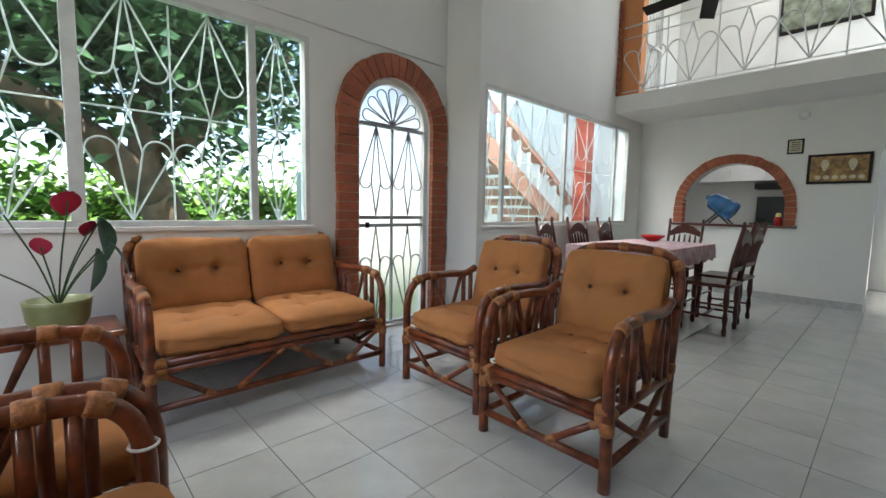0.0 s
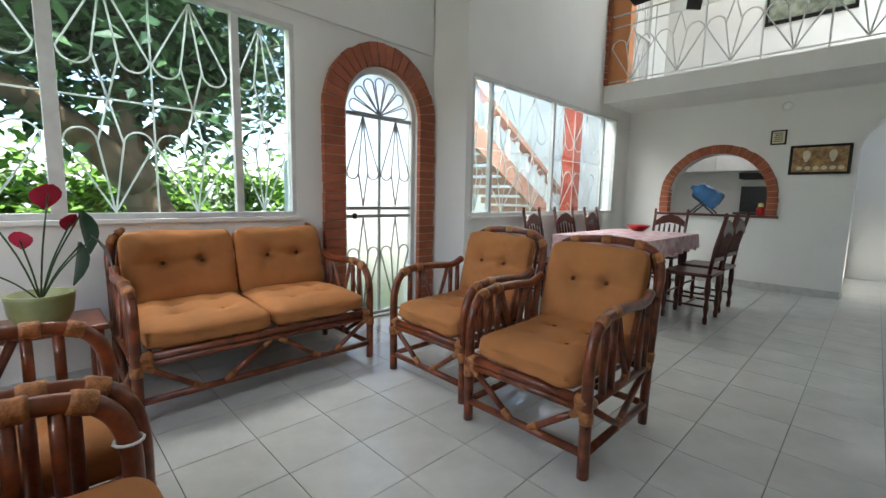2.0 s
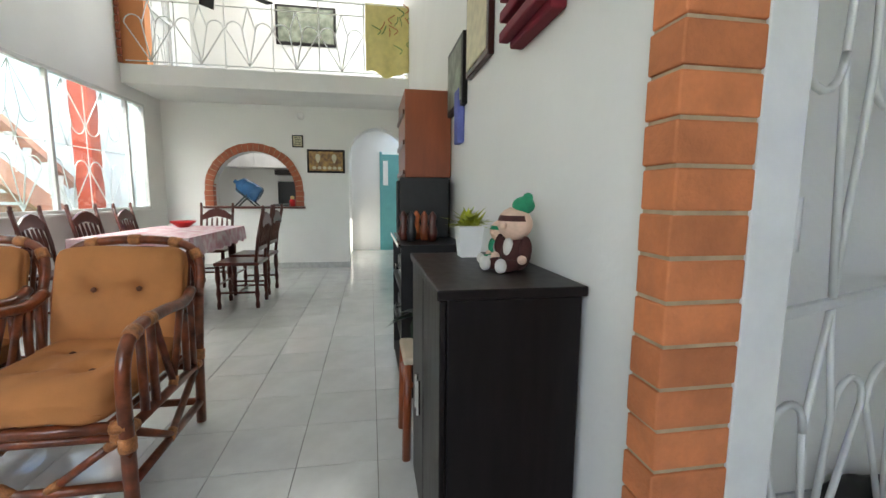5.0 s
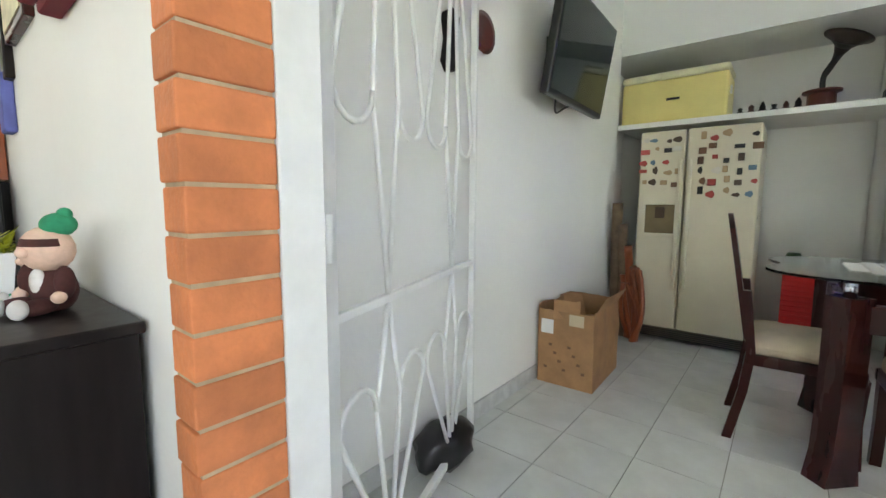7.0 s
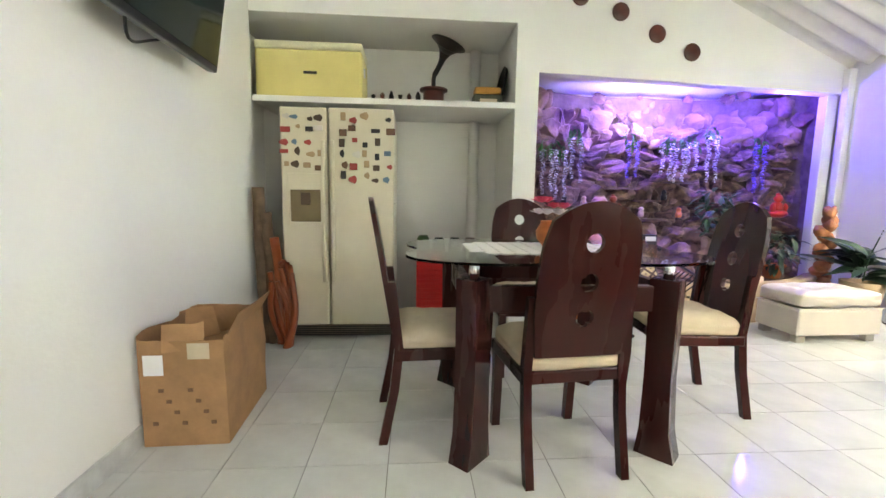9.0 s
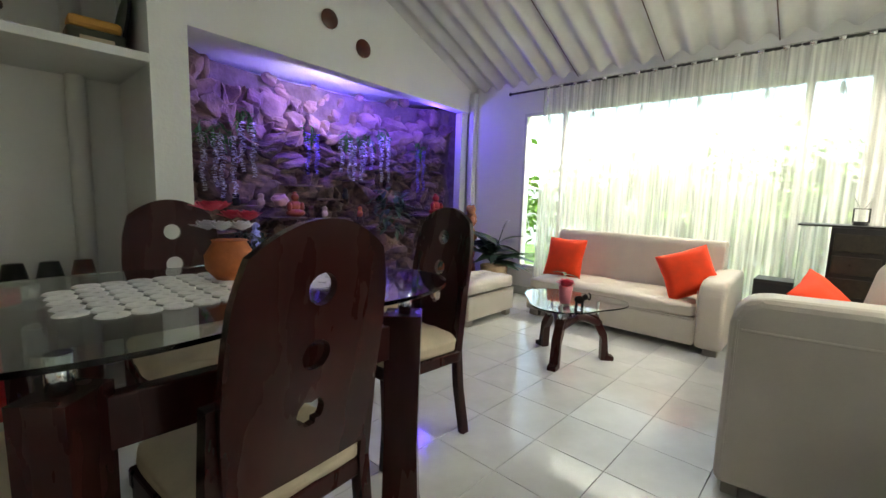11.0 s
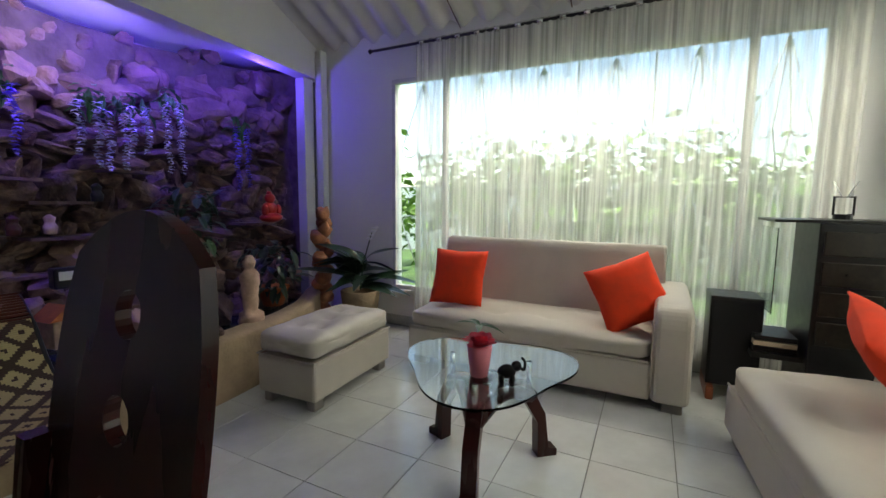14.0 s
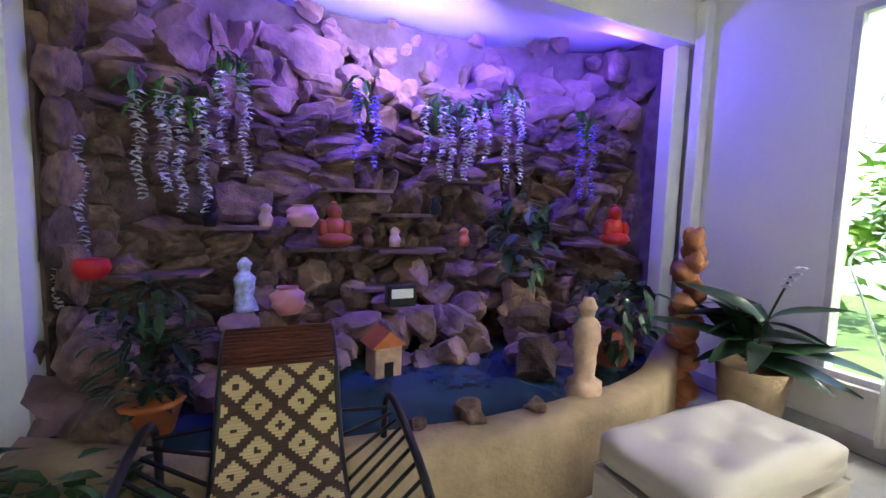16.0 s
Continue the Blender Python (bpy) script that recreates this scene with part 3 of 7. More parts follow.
def brick_arch(name, parent_label, c, r_in, r_out, spring, base, place, mtl, d0, d1, bh=0.075, jambs=True):
    """A brick surround; each brick is a wedge or a block of its own."""
    root = thing(name, Matrix(), parent_label, "brick arch", "", "structure")
    n = int(math.pi * (r_in + r_out) / 2 / bh)
    for i in range(n):
        a0, a1 = math.pi * (i + 0.05) / n, math.pi * (i + 0.95) / n
        jr = random.uniform(-0.006, 0.006)
        q = [(c - r * math.cos(a), spring + r * math.sin(a)) for r, a in ((r_in, a0), (r_out + jr, a0), (r_out + jr, a1), (r_in, a1))]
        part("brick", prism(q, place, d0 + random.uniform(-0.004, 0.004), d1), mtl, root)
    rows = int((spring - base) / bh)
    for k in (-1, 1):
        for i in range(rows):
            z = base + (spring - base) * (i + 0.05) / rows
            z2 = base + (spring - base) * (i + 0.95) / rows
            jr = random.uniform(-0.006, 0.006)
            x0, x1 = sorted((c + k * r_in, c + k * (r_out + jr)))
            part("brick", prism([(x0, z), (x1, z), (x1, z2), (x0, z2)], place, d0 + random.uniform(-0.004, 0.004), d1), mtl, root)
    bm = bmesh.new()
    A, B = arch_pts(c, r_in + 0.003, spring, base), arch_pts(c, r_out - 0.004, spring, base)
    e = 0.010 if d0 < d1 else -0.010
    for (p, q), (s, t) in zip(zip(B, B[1:]), zip(A, A[1:])):
        prism([p, q, t, s], place, d0 + e, d1, bm)
    part("mortar", bm, MORTAR, root)
    return root


brick_arch("door_surround", "red brick surround of the arched door", 2.295, 0.405, 0.59, 1.81, 0.0, "y", BRICKR, YN - 0.045, YN + 0.001)
brick_arch("serving_arch", "orange brick rim of the kitchen serving arch", 1.55, 0.583, 0.70, 1.19, 0.96, "x", BRICKR, XE - 0.03, XE + 0.10)
structure("serving_sill", box((XE - 0.06, 0.83, 0.925), (XE + 0.22, 2.27, 0.957), 0.006), REDW, "dark wooden sill of the serving arch", "sill")

# brick jamb of the gated opening
jamb = thing("brick_jamb", Matrix(), "orange brick cladding on the wall end beside the gate", "brick jamb", "", "structure")
for i in range(34):
    z = i * 0.078
    jx = random.uniform(-0.006, 0.006)
    part("brick", box((0.615 + jx * 0.4, -0.80, z + 0.004), (0.701, -0.646 + random.uniform(-0.002, 0.002), z + 0.075), 0.004), BRICK, jamb)
part("mortar", box((0.619, -0.797, 0), (0.699, -0.652, 2.62)), MORTAR, jamb)

# open white iron gate
gate = thing("gate", pose(0.70, -0.93, 0, 0, 0, -72), "white iron gate with fan pattern standing open against wall", "gate")
GL, GH = 1.16, 2.35
for nm, a, b in (("gate_frame", (0, -0.02, 0.05), (0.05, 0.02, GH)), ("gate_frame", (GL - 0.03, -0.014, 0.05), (GL, 0.014, GH)), ("gate_frame", (0.05, -0.014, 0.05), (GL - 0.03, 0.014, 0.08)),
                 ("gate_frame", (0.05, -0.014, GH - 0.03), (GL - 0.03, 0.014, GH)), ("cross_bar", (0.05, -0.01, 0.86), (GL - 0.03, 0.01, 0.885))):
    part(nm, box(a, b, 0.004), IRON, gate)
gp = lambda u, z: (u, 0.0, z)
for i in range(2):
    cx = 0.05 + (GL - 0.08) * (i + 0.5) / 2
    for line in fan_motif(cx, 0.885, GH - 0.03, 0.53, True, gp) + fan_motif(cx, 0.08, 0.86, 0.53, False, gp):
        part("scroll_bar", tube(line, 0.009, seg=6), IRON, gate, smooth=True)
gf = thing("gate_post", pose(0.665, -0.90, 0), "white steel gate post with welded hinges", "gate post", "", "structure")
part("post", box((-0.048, 0.002, 0), (0.034, 0.098, 2.62), 0.004), IRON, gf)
for z in (0.32, 1.02, 1.78, 2.3):
    part("hinge", tube([(-0.012, -0.02, z), (-0.012, -0.02, z + 0.1)], 0.02), IRON, gf, smooth=True)
structure("gate_lintel", box((-1.05, -0.93, 2.56), (0.62, -0.87, 2.62), 0.004), IRON, "white steel lintel of the gate", "lintel")


# ---- living room ----
def bamboo(parent, pts, r=0.021, name="pole", wraps=(), material=RATTAN, seg=10):
    part(name, tube(pts, r, seg=seg), material, parent, smooth=True)
    for t in wraps:
        P = [Vector(p) for p in pts]
        i = min(int(t * (len(P) - 1)), len(P) - 2)
        f = t * (len(P) - 1) - i
        c = P[i].lerp(P[i + 1], f)
        d = (P[i + 1] - P[i]).normalized()
        q = [c + d * (s * 0.013) for s in (-2, -1, 0, 1, 2)]
        part("binding", tube(q, [r * 1.16, r * 1.24, r * 1.19, r * 1.25, r * 1.15], seg=seg), WRAP, parent, smooth=True)


BUTTON = mat("cushion_button", (0.12, 0.045, 0.02), 0.8)


def cane_seat(name, m, W, label, category, seats=1, group=""):
    """A bamboo armchair or sofa; its front looks to -y in its own axes, its width along x."""
    c = thing(name, m, label, category, group)
    D = 0.66
    h = W / 2
    for s in (-1, 1):
        x = s * h
        ctrl = [(x, -D / 2, 0), (x, -D / 2, 0.30), (x, -D / 2 + 0.005, 0.50), (x, -D / 2 + 0.05, 0.60), (x, -D / 2 + 0.14, 0.64), (x, 0.0, 0.645), (x, 0.18, 0.635), (x * 0.985, D / 2 - 0.05, 0.67)]
        bamboo(c, smooth_path(ctrl), 0.024, "arm", (0.12, 0.5, 0.62))
        bamboo(c, [(x, D / 2 - 0.04, 0), (x, D / 2 - 0.02, 0.34), (x, D / 2 + 0.03, 0.66)], 0.022, "rear_leg", (0.5,))
        bamboo(c, [(x, -D / 2, 0.30), (x, D / 2 - 0.03, 0.30)], 0.019, "side_rail", (0.05, 0.95))
        bamboo(c, [(x, -D / 2, 0.10), (x, D / 2 - 0.03, 0.10)], 0.017, "side_rail")
        bamboo(c, [(x, -D / 2 + 0.04, 0.28), (x, -0.02, 0.11), (x, D / 2 - 0.08, 0.28)], 0.016, "brace", (0.5,))
        for y in (-0.2, -0.12, 0.17, 0.24):
            bamboo(c, [(x, y, 0.31), (x, y, 0.63)], 0.016, "arm_stick")
        bamboo(c, [(x, -0.09, 0.62), (x, 0.03, 0.32), (x, 0.14, 0.62)], 0.015, "arm_brace", (0.5,))
    R = 0.15
    top = [(-h, D / 2 + 0.02, 0.62), (-h + 0.005, D / 2 + 0.07, 0.76), (-h + 0.05, D / 2 + 0.10, 0.85), (-h + R, D / 2 + 0.115, 0.885), (0, D / 2 + 0.12, 0.895),
           (h - R, D / 2 + 0.115, 0.885), (h - 0.05, D / 2 + 0.10, 0.85), (h - 0.005, D / 2 + 0.07, 0.76), (h, D / 2 + 0.02, 0.62)]
    bamboo(c, smooth_path(top), 0.022, "back_rim", tuple(0.2 + 0.6 * k / (2 + 2 * seats) for k in range(3 + 2 * seats)))
    low = [(p[0] * 0.95, p[1] - 0.005, p[2] - 0.045) for p in top]
    bamboo(c, smooth_path(low), 0.014, "back_rim_inner")
    for z, r in ((0.32, 0.021), (0.285, 0.017), (0.10, 0.018)):
        bamboo(c, [(-h, -D / 2, z), (h, -D / 2, z)], r, "front_rail", (0.03, 0.97) if z > 0.2 else ())
        bamboo(c, [(-h, D / 2 - 0.03, z), (h, D / 2 - 0.03, z)], r, "back_rail")
    nb = 2 * seats
    for k in range(nb):
        xa, xb = -h + W * k / nb, -h + W * (k + 1) / nb
        if k % 2:
            xa, xb = xb, xa
        bamboo(c, [(xa + (xb - xa) * 0.1, -D / 2, 0.27), (xa + (xb - xa) * 0.8, -D / 2, 0.11)], 0.015, "front_brace", (0.05, 0.95))
    for k in range(5 * seats):
        x = -h + W * (k + 0.5) / (5 * seats)
        bamboo(c, [(x, -D / 2 + 0.01, 0.325), (x, D / 2 - 0.04, 0.325)], 0.011, "seat_slat", seg=6)
        bamboo(c, [(x, D / 2 - 0.01, 0.33), (x, D / 2 + 0.10, 0.86)], 0.011, "back_stick", seg=6)
    w = (W - 0.07) / seats
    for k in range(seats):
        cx = -h + 0.035 + w * (k + 0.5)
        b = [(-w * 0.17, -0.08), (w * 0.17, -0.08), (-w * 0.17, 0.12), (w * 0.17, 0.12)]
        seat_ = part("seat_cushion", cushion(w - 0.01, 0.64, 0.11, 0.03, b, k + 3, n=30, crease=0.010), CUSH, c, smooth=True, at=pose(cx, -0.035, 0.40, 1, 0, 0))
        for bx, by in b:
            part("button", lathe([(0.013, 0), (0.011, 0.006), (0.004, 0.009)], seg=8), BUTTON, seat_, smooth=True, at=pose(bx, by, 0.046))
        part("piping", tube([(-w / 2 + 0.03, -0.312, -0.02), (w / 2 - 0.03, -0.312, -0.02)], 0.005, seg=5), CUSH, seat_)
        back_ = part("back_cushion", cushion(w - 0.012, 0.46, 0.11, 0.03, [(-w * 0.17, 0.03), (w * 0.17, 0.03)], k + 8, n=30, crease=0.014), CUSH, c, smooth=True, at=pose(cx, D / 2 - 0.035, 0.645, 76, 0, 0))
        for bx in (-w * 0.17, w * 0.17):
            part("button", lathe([(0.013, 0), (0.011, 0.006), (0.004, 0.009)], seg=8), BUTTON, back_, smooth=True, at=pose(bx, 0.03, 0.046))
    return c


cane_seat("armchair", pose(1.855, 1.00, 0, 0, 0, -90), 0.62, "bamboo armchair with ochre buttoned cushions and wrapped joints", "armchair", 1, "bamboo armchairs")
cane_seat("armchair", pose(1.96, 1.75, 0, 0, 0, -91), 0.62, "bamboo armchair with ochre buttoned cushions and wrapped joints", "armchair", 1, "bamboo armchairs")
cane_seat("sofa", pose(0.98, 2.67, 0, 0, 0, 0), 1.32, "two-seat bamboo sofa with ochre buttoned cushions under window", "sofa", 2)
cane_seat("armchair", pose(-0.15, 1.58, 0, 0, 0, 90), 0.62, "bamboo armchair with faded ochre cushion and wrapped arms", "armchair", 1, "bamboo armchairs")
ch4 = cane_seat("armchair", pose(-0.17, 0.89, 0, 0, 0, 92), 0.60, "bamboo armchair with a white string tied round its arm", "armchair", 1, "bamboo armchairs")
part("string", tube(arc((0, 0, 0), 0.031, 0, 360, 12, "xy"), 0.004, seg=6), WHITE, ch4, "white string tie", at=pose(0.30, -0.325, 0.50))

# small plant table with anthurium
tb = thing("plant_table", pose(-0.02, 2.80, 0), "low dark bamboo side table under the window", "side table")
part("tabletop", box((-0.28, -0.2, 0.42), (0.28, 0.2, 0.45), 0.008), RATTAN, tb)
for sx in (-1, 1):
    for sy in (-1, 1):
        part("leg", tube([(sx * 0.24, sy * 0.16, 0), (sx * 0.24, sy * 0.16, 0.42)], 0.02), RATTAN, tb, smooth=True)
pl_ = thing("potted_anthurium", pose(0.02, 2.76, 0.45), "anthurium with crimson flowers in a green glazed pot", "potted plant")
part("pot", lathe([(0.09, 0), (0.12, 0.06), (0.13, 0.14), (0.135, 0.16), (0.12, 0.16), (0.11, 0.13)]), mat("green_glaze", (0.22, 0.24, 0.1), 0.3, var=0.2), pl_, smooth=True)
random.seed(5)
for k, (dx, dy, dz, flower) in enumerate([(0.06, -0.02, 0.52, 1), (0.13, -0.05, 0.38, 1), (-0.16, -0.06, 0.45, 0), (0.16, 0.02, 0.26, 0), (-0.2, -0.08, 0.2, 0), (0.2, -0.1, 0.30, 0), (-0.05, -0.05, 0.3, 1), (0.17, -0.05, 0.42, 0)]):
    st = smooth_path([(0, 0, 0.12), (dx * 0.4, dy * 0.4, 0.12 + dz * 0.5), (dx, dy, 0.12 + dz)], 4)
    part("stem", tube(st, 0.004, seg=5), LEAF, pl_)
    m_ = pose(dx, dy, 0.14 + dz, random.uniform(-75, -40), 0, random.uniform(-45, 45) + (60 if dx < 0 else -60) * (not flower))
    if flower:
        part("flower", leafblade(0.13 if k == 0 else 0.09, 0.13 if k == 0 else 0.09, 0.2, m=m_ @ pose(0, -0.03, 0)), CRIMSON, pl_, "glossy crimson spathe", True)
    else:
        part("leaf", leafblade(0.2, 0.11, 0.5, m=m_), DARKLEAF, pl_, smooth=True)

# dining table and turned chairs
dt = thing("dining_table", pose(4.55, 1.78, 0), "wooden dining table covered by a pale cloth", "dining table")
part("tabletop", box((-0.75, -0.42, 0.72), (0.75, 0.42, 0.755), 0.008), REDW, dt)
for sx in (-1, 1):
    for sy in (-1, 1):
        part("leg", lathe([(0.035, 0), (0.03, 0.1), (0.045, 0.2), (0.03, 0.3), (0.045, 0.5), (0.04, 0.72)], at=(sx * 0.66, sy * 0.34, 0), seg=10), REDW, dt, smooth=True)
bm = box((-0.78, -0.45, 0.757), (0.78, 0.45, 0.763))
for sgn in (-1, 1):
    prev = None
    for i in range(41):
        x = -0.78 + 1.56 * i / 40
        o_ = 0.012 * math.sin(i * 1.1)
        cur = (bm.verts.new((x, sgn * 0.452, 0.761)), bm.verts.new((x, sgn * (0.47 + o_), 0.60 + 0.01 * math.sin(i))))
        if prev:
            bm.faces.new((prev[0], cur[0], cur[1], prev[1]))
        prev = cur
prev = None
for i in range(25):
    y = -0.45 + 0.9 * i / 24
    cur = (bm.verts.new((-0.782, y, 0.761)), bm.verts.new((-0.8 - 0.012 * math.sin(i * 1.2), y, 0.61)))
    if prev:
        bm.faces.new((prev[0], cur[0], cur[1], prev[1]))
    prev = cur
tagged(part("tablecloth", bm, mat("tablecloth", (0.66, 0.6, 0.6), 0.8, var=0.3, scale=9, color2=(0.5, 0.22, 0.26)), at=pose(4.55, 1.78, 0)), "pale flowered tablecloth draped over the dining table", "tablecloth")


def turned_chair(m, label):
    c = thing("dining_chair", m, label, "chair", "chairs round the dining table")
    part("seat", box((-0.21, -0.21, 0.43), (0.21, 0.21, 0.465), 0.012), REDW, c)
    prof = [(0.018, 0), (0.022, 0.04), (0.014, 0.08), (0.024, 0.15), (0.015, 0.22), (0.026, 0.3), (0.02, 0.43)]
    for sx in (-1, 1):
        for sy in (-1, 1):
            part("leg", lathe(prof, at=(sx * 0.18, sy * 0.18, 0), seg=10), REDW, c, smooth=True)
        part("back_post", tube([(sx * 0.18, 0.18, 0.46), (sx * 0.185, 0.21, 0.7), (sx * 0.19, 0.27, 0.97)], 0.017), REDW, c, smooth=True)
        part("finial", lathe([(0.012, 0), (0.022, 0.015), (0.012, 0.03), (0.018, 0.045), (0.004, 0.06)], at=(sx * 0.19, 0.27, 0.965), seg=8), REDW, c, smooth=True)
        part("stretcher", tube([(sx * 0.18, -0.18, 0.16), (sx * 0.18, 0.18, 0.16)], 0.011), REDW, c)
    part("stretcher", tube([(-0.18, -0.18, 0.24), (0.18, -0.18, 0.24)], 0.011), REDW, c)
    part("stretcher", tube([(-0.18, 0, 0.16), (0.18, 0, 0.16)], 0.011), REDW, c)
    q = [(-0.18, 0.86), (-0.09, 0.93), (0, 0.955), (0.09, 0.93), (0.18, 0.86), (0.18, 0.80), (0.09, 0.83), (0, 0.85), (-0.09, 0.83), (-0.18, 0.80)]
    part("crest_rail", prism(q, "y", 0.238, 0.262), REDW, c)
    part("lower_rail", box((-0.17, 0.19, 0.57), (0.17, 0.21, 0.61), 0.004), REDW, c)
    for k in (-2, -1, 0, 1, 2):
        part("spindle", tube([(k * 0.06, 0.2, 0.6), (k * 0.06, 0.215, 0.7), (k * 0.06, 0.246, 0.83)], [0.009, 0.017, 0.009], seg=8), REDW, c, smooth=True)
    return c


tl = "dark red wooden dining chair with turned spindles"
tc0 = turned_chair(pose(4.55, 1.15, 0, 0, 0, 180), tl)
for x, y, a in ((5.15, 1.17, 178), (4.0, 2.35, 8), (4.75, 2.42, -4), (5.45, 2.40, 3), (5.62, 1.8, -90)):
    copy_thing(tc0, pose(x, y, 0, 0, 0, a))


# ---- cabinets along the picture wall ----
cab = thing("cabinet", pose(0.92, -0.67, 0), "dark brown laminate cabinet against the white wall", "cabinet")
part("body", box((0, 0.01, 0.03), (0.64, 0.345, 0.88), 0.004), BLACKW, cab)
part("top", box((-0.01, 0, 0.88), (0.65, 0.37, 0.905), 0.004), BLACKW, cab)
for k in (0, 1):
    d_ = part("door", box((0.005 + k * 0.318, 0.346, 0.05), (0.315 + k * 0.318, 0.362, 0.875), 0.003), BLACKW, cab)
    part("handle", tube([(0.29 + k * 0.05, 0.38, 0.45), (0.29 + k * 0.05, 0.38, 0.56)], 0.006), CHROME, d_)
for x in (0.03, 0.61):
    for y in (0.04, 0.31):
        part("foot", box((x - 0.02, y - 0.02, 0), (x + 0.02, y + 0.02, 0.03)), BLACKW, cab)
pot = thing("potted_plant", pose(1.46, -0.50, 0.905), "small yellow-green plant in a white square pot", "potted plant")
bm = prism([(-0.045, -0.045), (0.045, -0.045), (0.045, 0.045), (-0.045, 0.045)], "z", 0, 0.11)
for v in bm.verts:
    if v.co.z < 0.01:
        v.co.x *= 0.75
        v.co.y *= 0.75
part("pot", bm, WHITE, pot)
bm = bmesh.new()
random.seed(3)
for k in range(90):
    leafblade(random.uniform(0.04, 0.08), 0.016, 0.4, bm, pose(random.uniform(-0.03, 0.03), random.uniform(-0.03, 0.03), 0.11, random.uniform(15, 80), 0, random.uniform(0, 360)), 2)
part("leaves", bm, mat("yellow_leaf", (0.35, 0.38, 0.03), 0.5, var=0.4, scale=20), pot)


def blob(c, r, bm=None, seg=12):
    bm = bm or bmesh.new()
    bmesh.ops.create_uvsphere(bm, u_segments=seg, v_segments=seg // 2 + 2, radius=1, matrix=Matrix.Translation(c) @ Matrix.Diagonal((*r, 1)))
    return bm


DOLLSKIN = mat("doll_felt", (0.68, 0.47, 0.36), 0.95, var=0.08, scale=30)
DOLLCOAT = mat("doll_coat", (0.06, 0.018, 0.016), 0.95, var=0.2, scale=30)
DOLLGREEN = mat("doll_green", (0.02, 0.24, 0.12), 0.95, var=0.2, scale=20)
DOLLWHITE = mat("doll_white", (0.6, 0.58, 0.54), 0.95, var=0.1, scale=20)


def plush(m, k, coat, cap, label):
    """A seated cloth doll in one mesh: coat, big head, cap, arms and legs."""
    bm = bmesh.new()

    def lump(c, r, mi):
        n0 = len(bm.faces)
        blob(c, r, bm, 14)
        bm.faces.ensure_lookup_table()
        for f in bm.faces[n0:]:
            f.material_index = mi
    lump((0, 0, 0.07), (0.075, 0.06, 0.08), 1)
    lump((0, 0.045, 0.10), (0.028, 0.02, 0.045), 3)
    lump((0, 0.01, 0.205), (0.085, 0.07, 0.075), 0)
    lump((0, 0.08, 0.20), (0.02, 0.018, 0.018), 0)
    lump((-0.03, -0.01, 0.285), (0.05, 0.05, 0.04), 2)
    lump((-0.045, -0.02, 0.32), (0.022, 0.022, 0.022), 2)
    for sx in (-1, 1):
        lump((sx * 0.08, 0.02, 0.10), (0.025, 0.03, 0.055), 1)
        lump((sx * 0.085, 0.045, 0.055), (0.02, 0.022, 0.02), 0)
        lump((sx * 0.045, 0.08, 0.028), (0.027, 0.06, 0.027), 1)
        lump((sx * 0.05, 0.135, 0.032), (0.026, 0.026, 0.032), 3)
    for f in bm.faces:
        c = f.calc_center_median()
        if f.material_index == 0 and c.z > 0.222 and c.z < 0.236 and c.y > 0.02:
            f.material_index = 1
    o = new("plush_doll", mesh_of(bm, [DOLLSKIN, coat, cap, DOLLWHITE], True))
    o.matrix_basis = m @ Matrix.Scale(k, 4)
    return tagged(o, label, "doll")


plush(pose(1.17, -0.575, 0.905, 0, 0, 25), 0.66, DOLLCOAT, DOLLGREEN, "stuffed doll with pale face and brown coat")
plush(pose(1.30, -0.575, 0.905, 0, 0, 20), 0.5, DOLLGREEN, DOLLWHITE, "smaller stuffed doll in green cloth")

# stool
st = thing("stool", pose(1.80, -0.42, 0), "small orange-brown wooden stool with woven seat", "stool")
part("seat", box((-0.14, -0.14, 0.42), (0.14, 0.14, 0.45), 0.012), CREAM, st)
for sx in (-1, 1):
    for sy in (-1, 1):
        part("leg", tube([(sx * 0.13, sy * 0.13, 0), (sx * 0.12, sy * 0.12, 0.44)], 0.018), ORANGEW, st, smooth=True)
    part("stretcher", tube([(sx * 0.125, -0.125, 0.33), (sx * 0.125, 0.125, 0.33)], 0.013), ORANGEW, st, smooth=True)
    part("stretcher", tube([(-0.125, sx * 0.125, 0.33), (0.125, sx * 0.125, 0.33)], 0.013), ORANGEW, st, smooth=True)

# black stereo rack with loudspeakers and orange cabinet above
rk = thing("media_rack", pose(2.22, -0.67, 0), "black open media rack with shelves", "media rack")
for x in (0, 0.78):
    part("side_panel", box((x, 0, 0), (x + 0.02, 0.36, 0.86), 0.003), BLACK, rk)
for z in (0.05, 0.32, 0.58, 0.84):
    part("shelf", box((0.02, 0, z), (0.78, 0.36, z + 0.02), 0.003), BLACK, rk)
part("glass_edge", box((0.0, 0.36, 0.845), (0.80, 0.375, 0.865)), CHROME, rk)
for i, z in enumerate((0.345, 0.605)):
    u_ = thing("stereo_unit", pose(2.38, -0.60, z), "black stereo component on the rack shelf", "stereo")
    part("casing", box((0, 0, 0), (0.43, 0.27, 0.13), 0.005), BLACK, u_)
    part("display", box((0.05, 0.27, 0.06), (0.25, 0.274, 0.1)), SCREEN, u_)
    part("knob", tube([(0.35, 0.27, 0.06), (0.35, 0.29, 0.06)], 0.022), CHROME, u_)
lf = thing("leafy_plant", pose(1.93, -0.42, 0.45), "dark green leafy plant on the stool", "potted plant")
part("pot", lathe([(0.05, 0), (0.07, 0.09), (0.06, 0.09)]), BLACK, lf, smooth=True)
bm = bmesh.new()
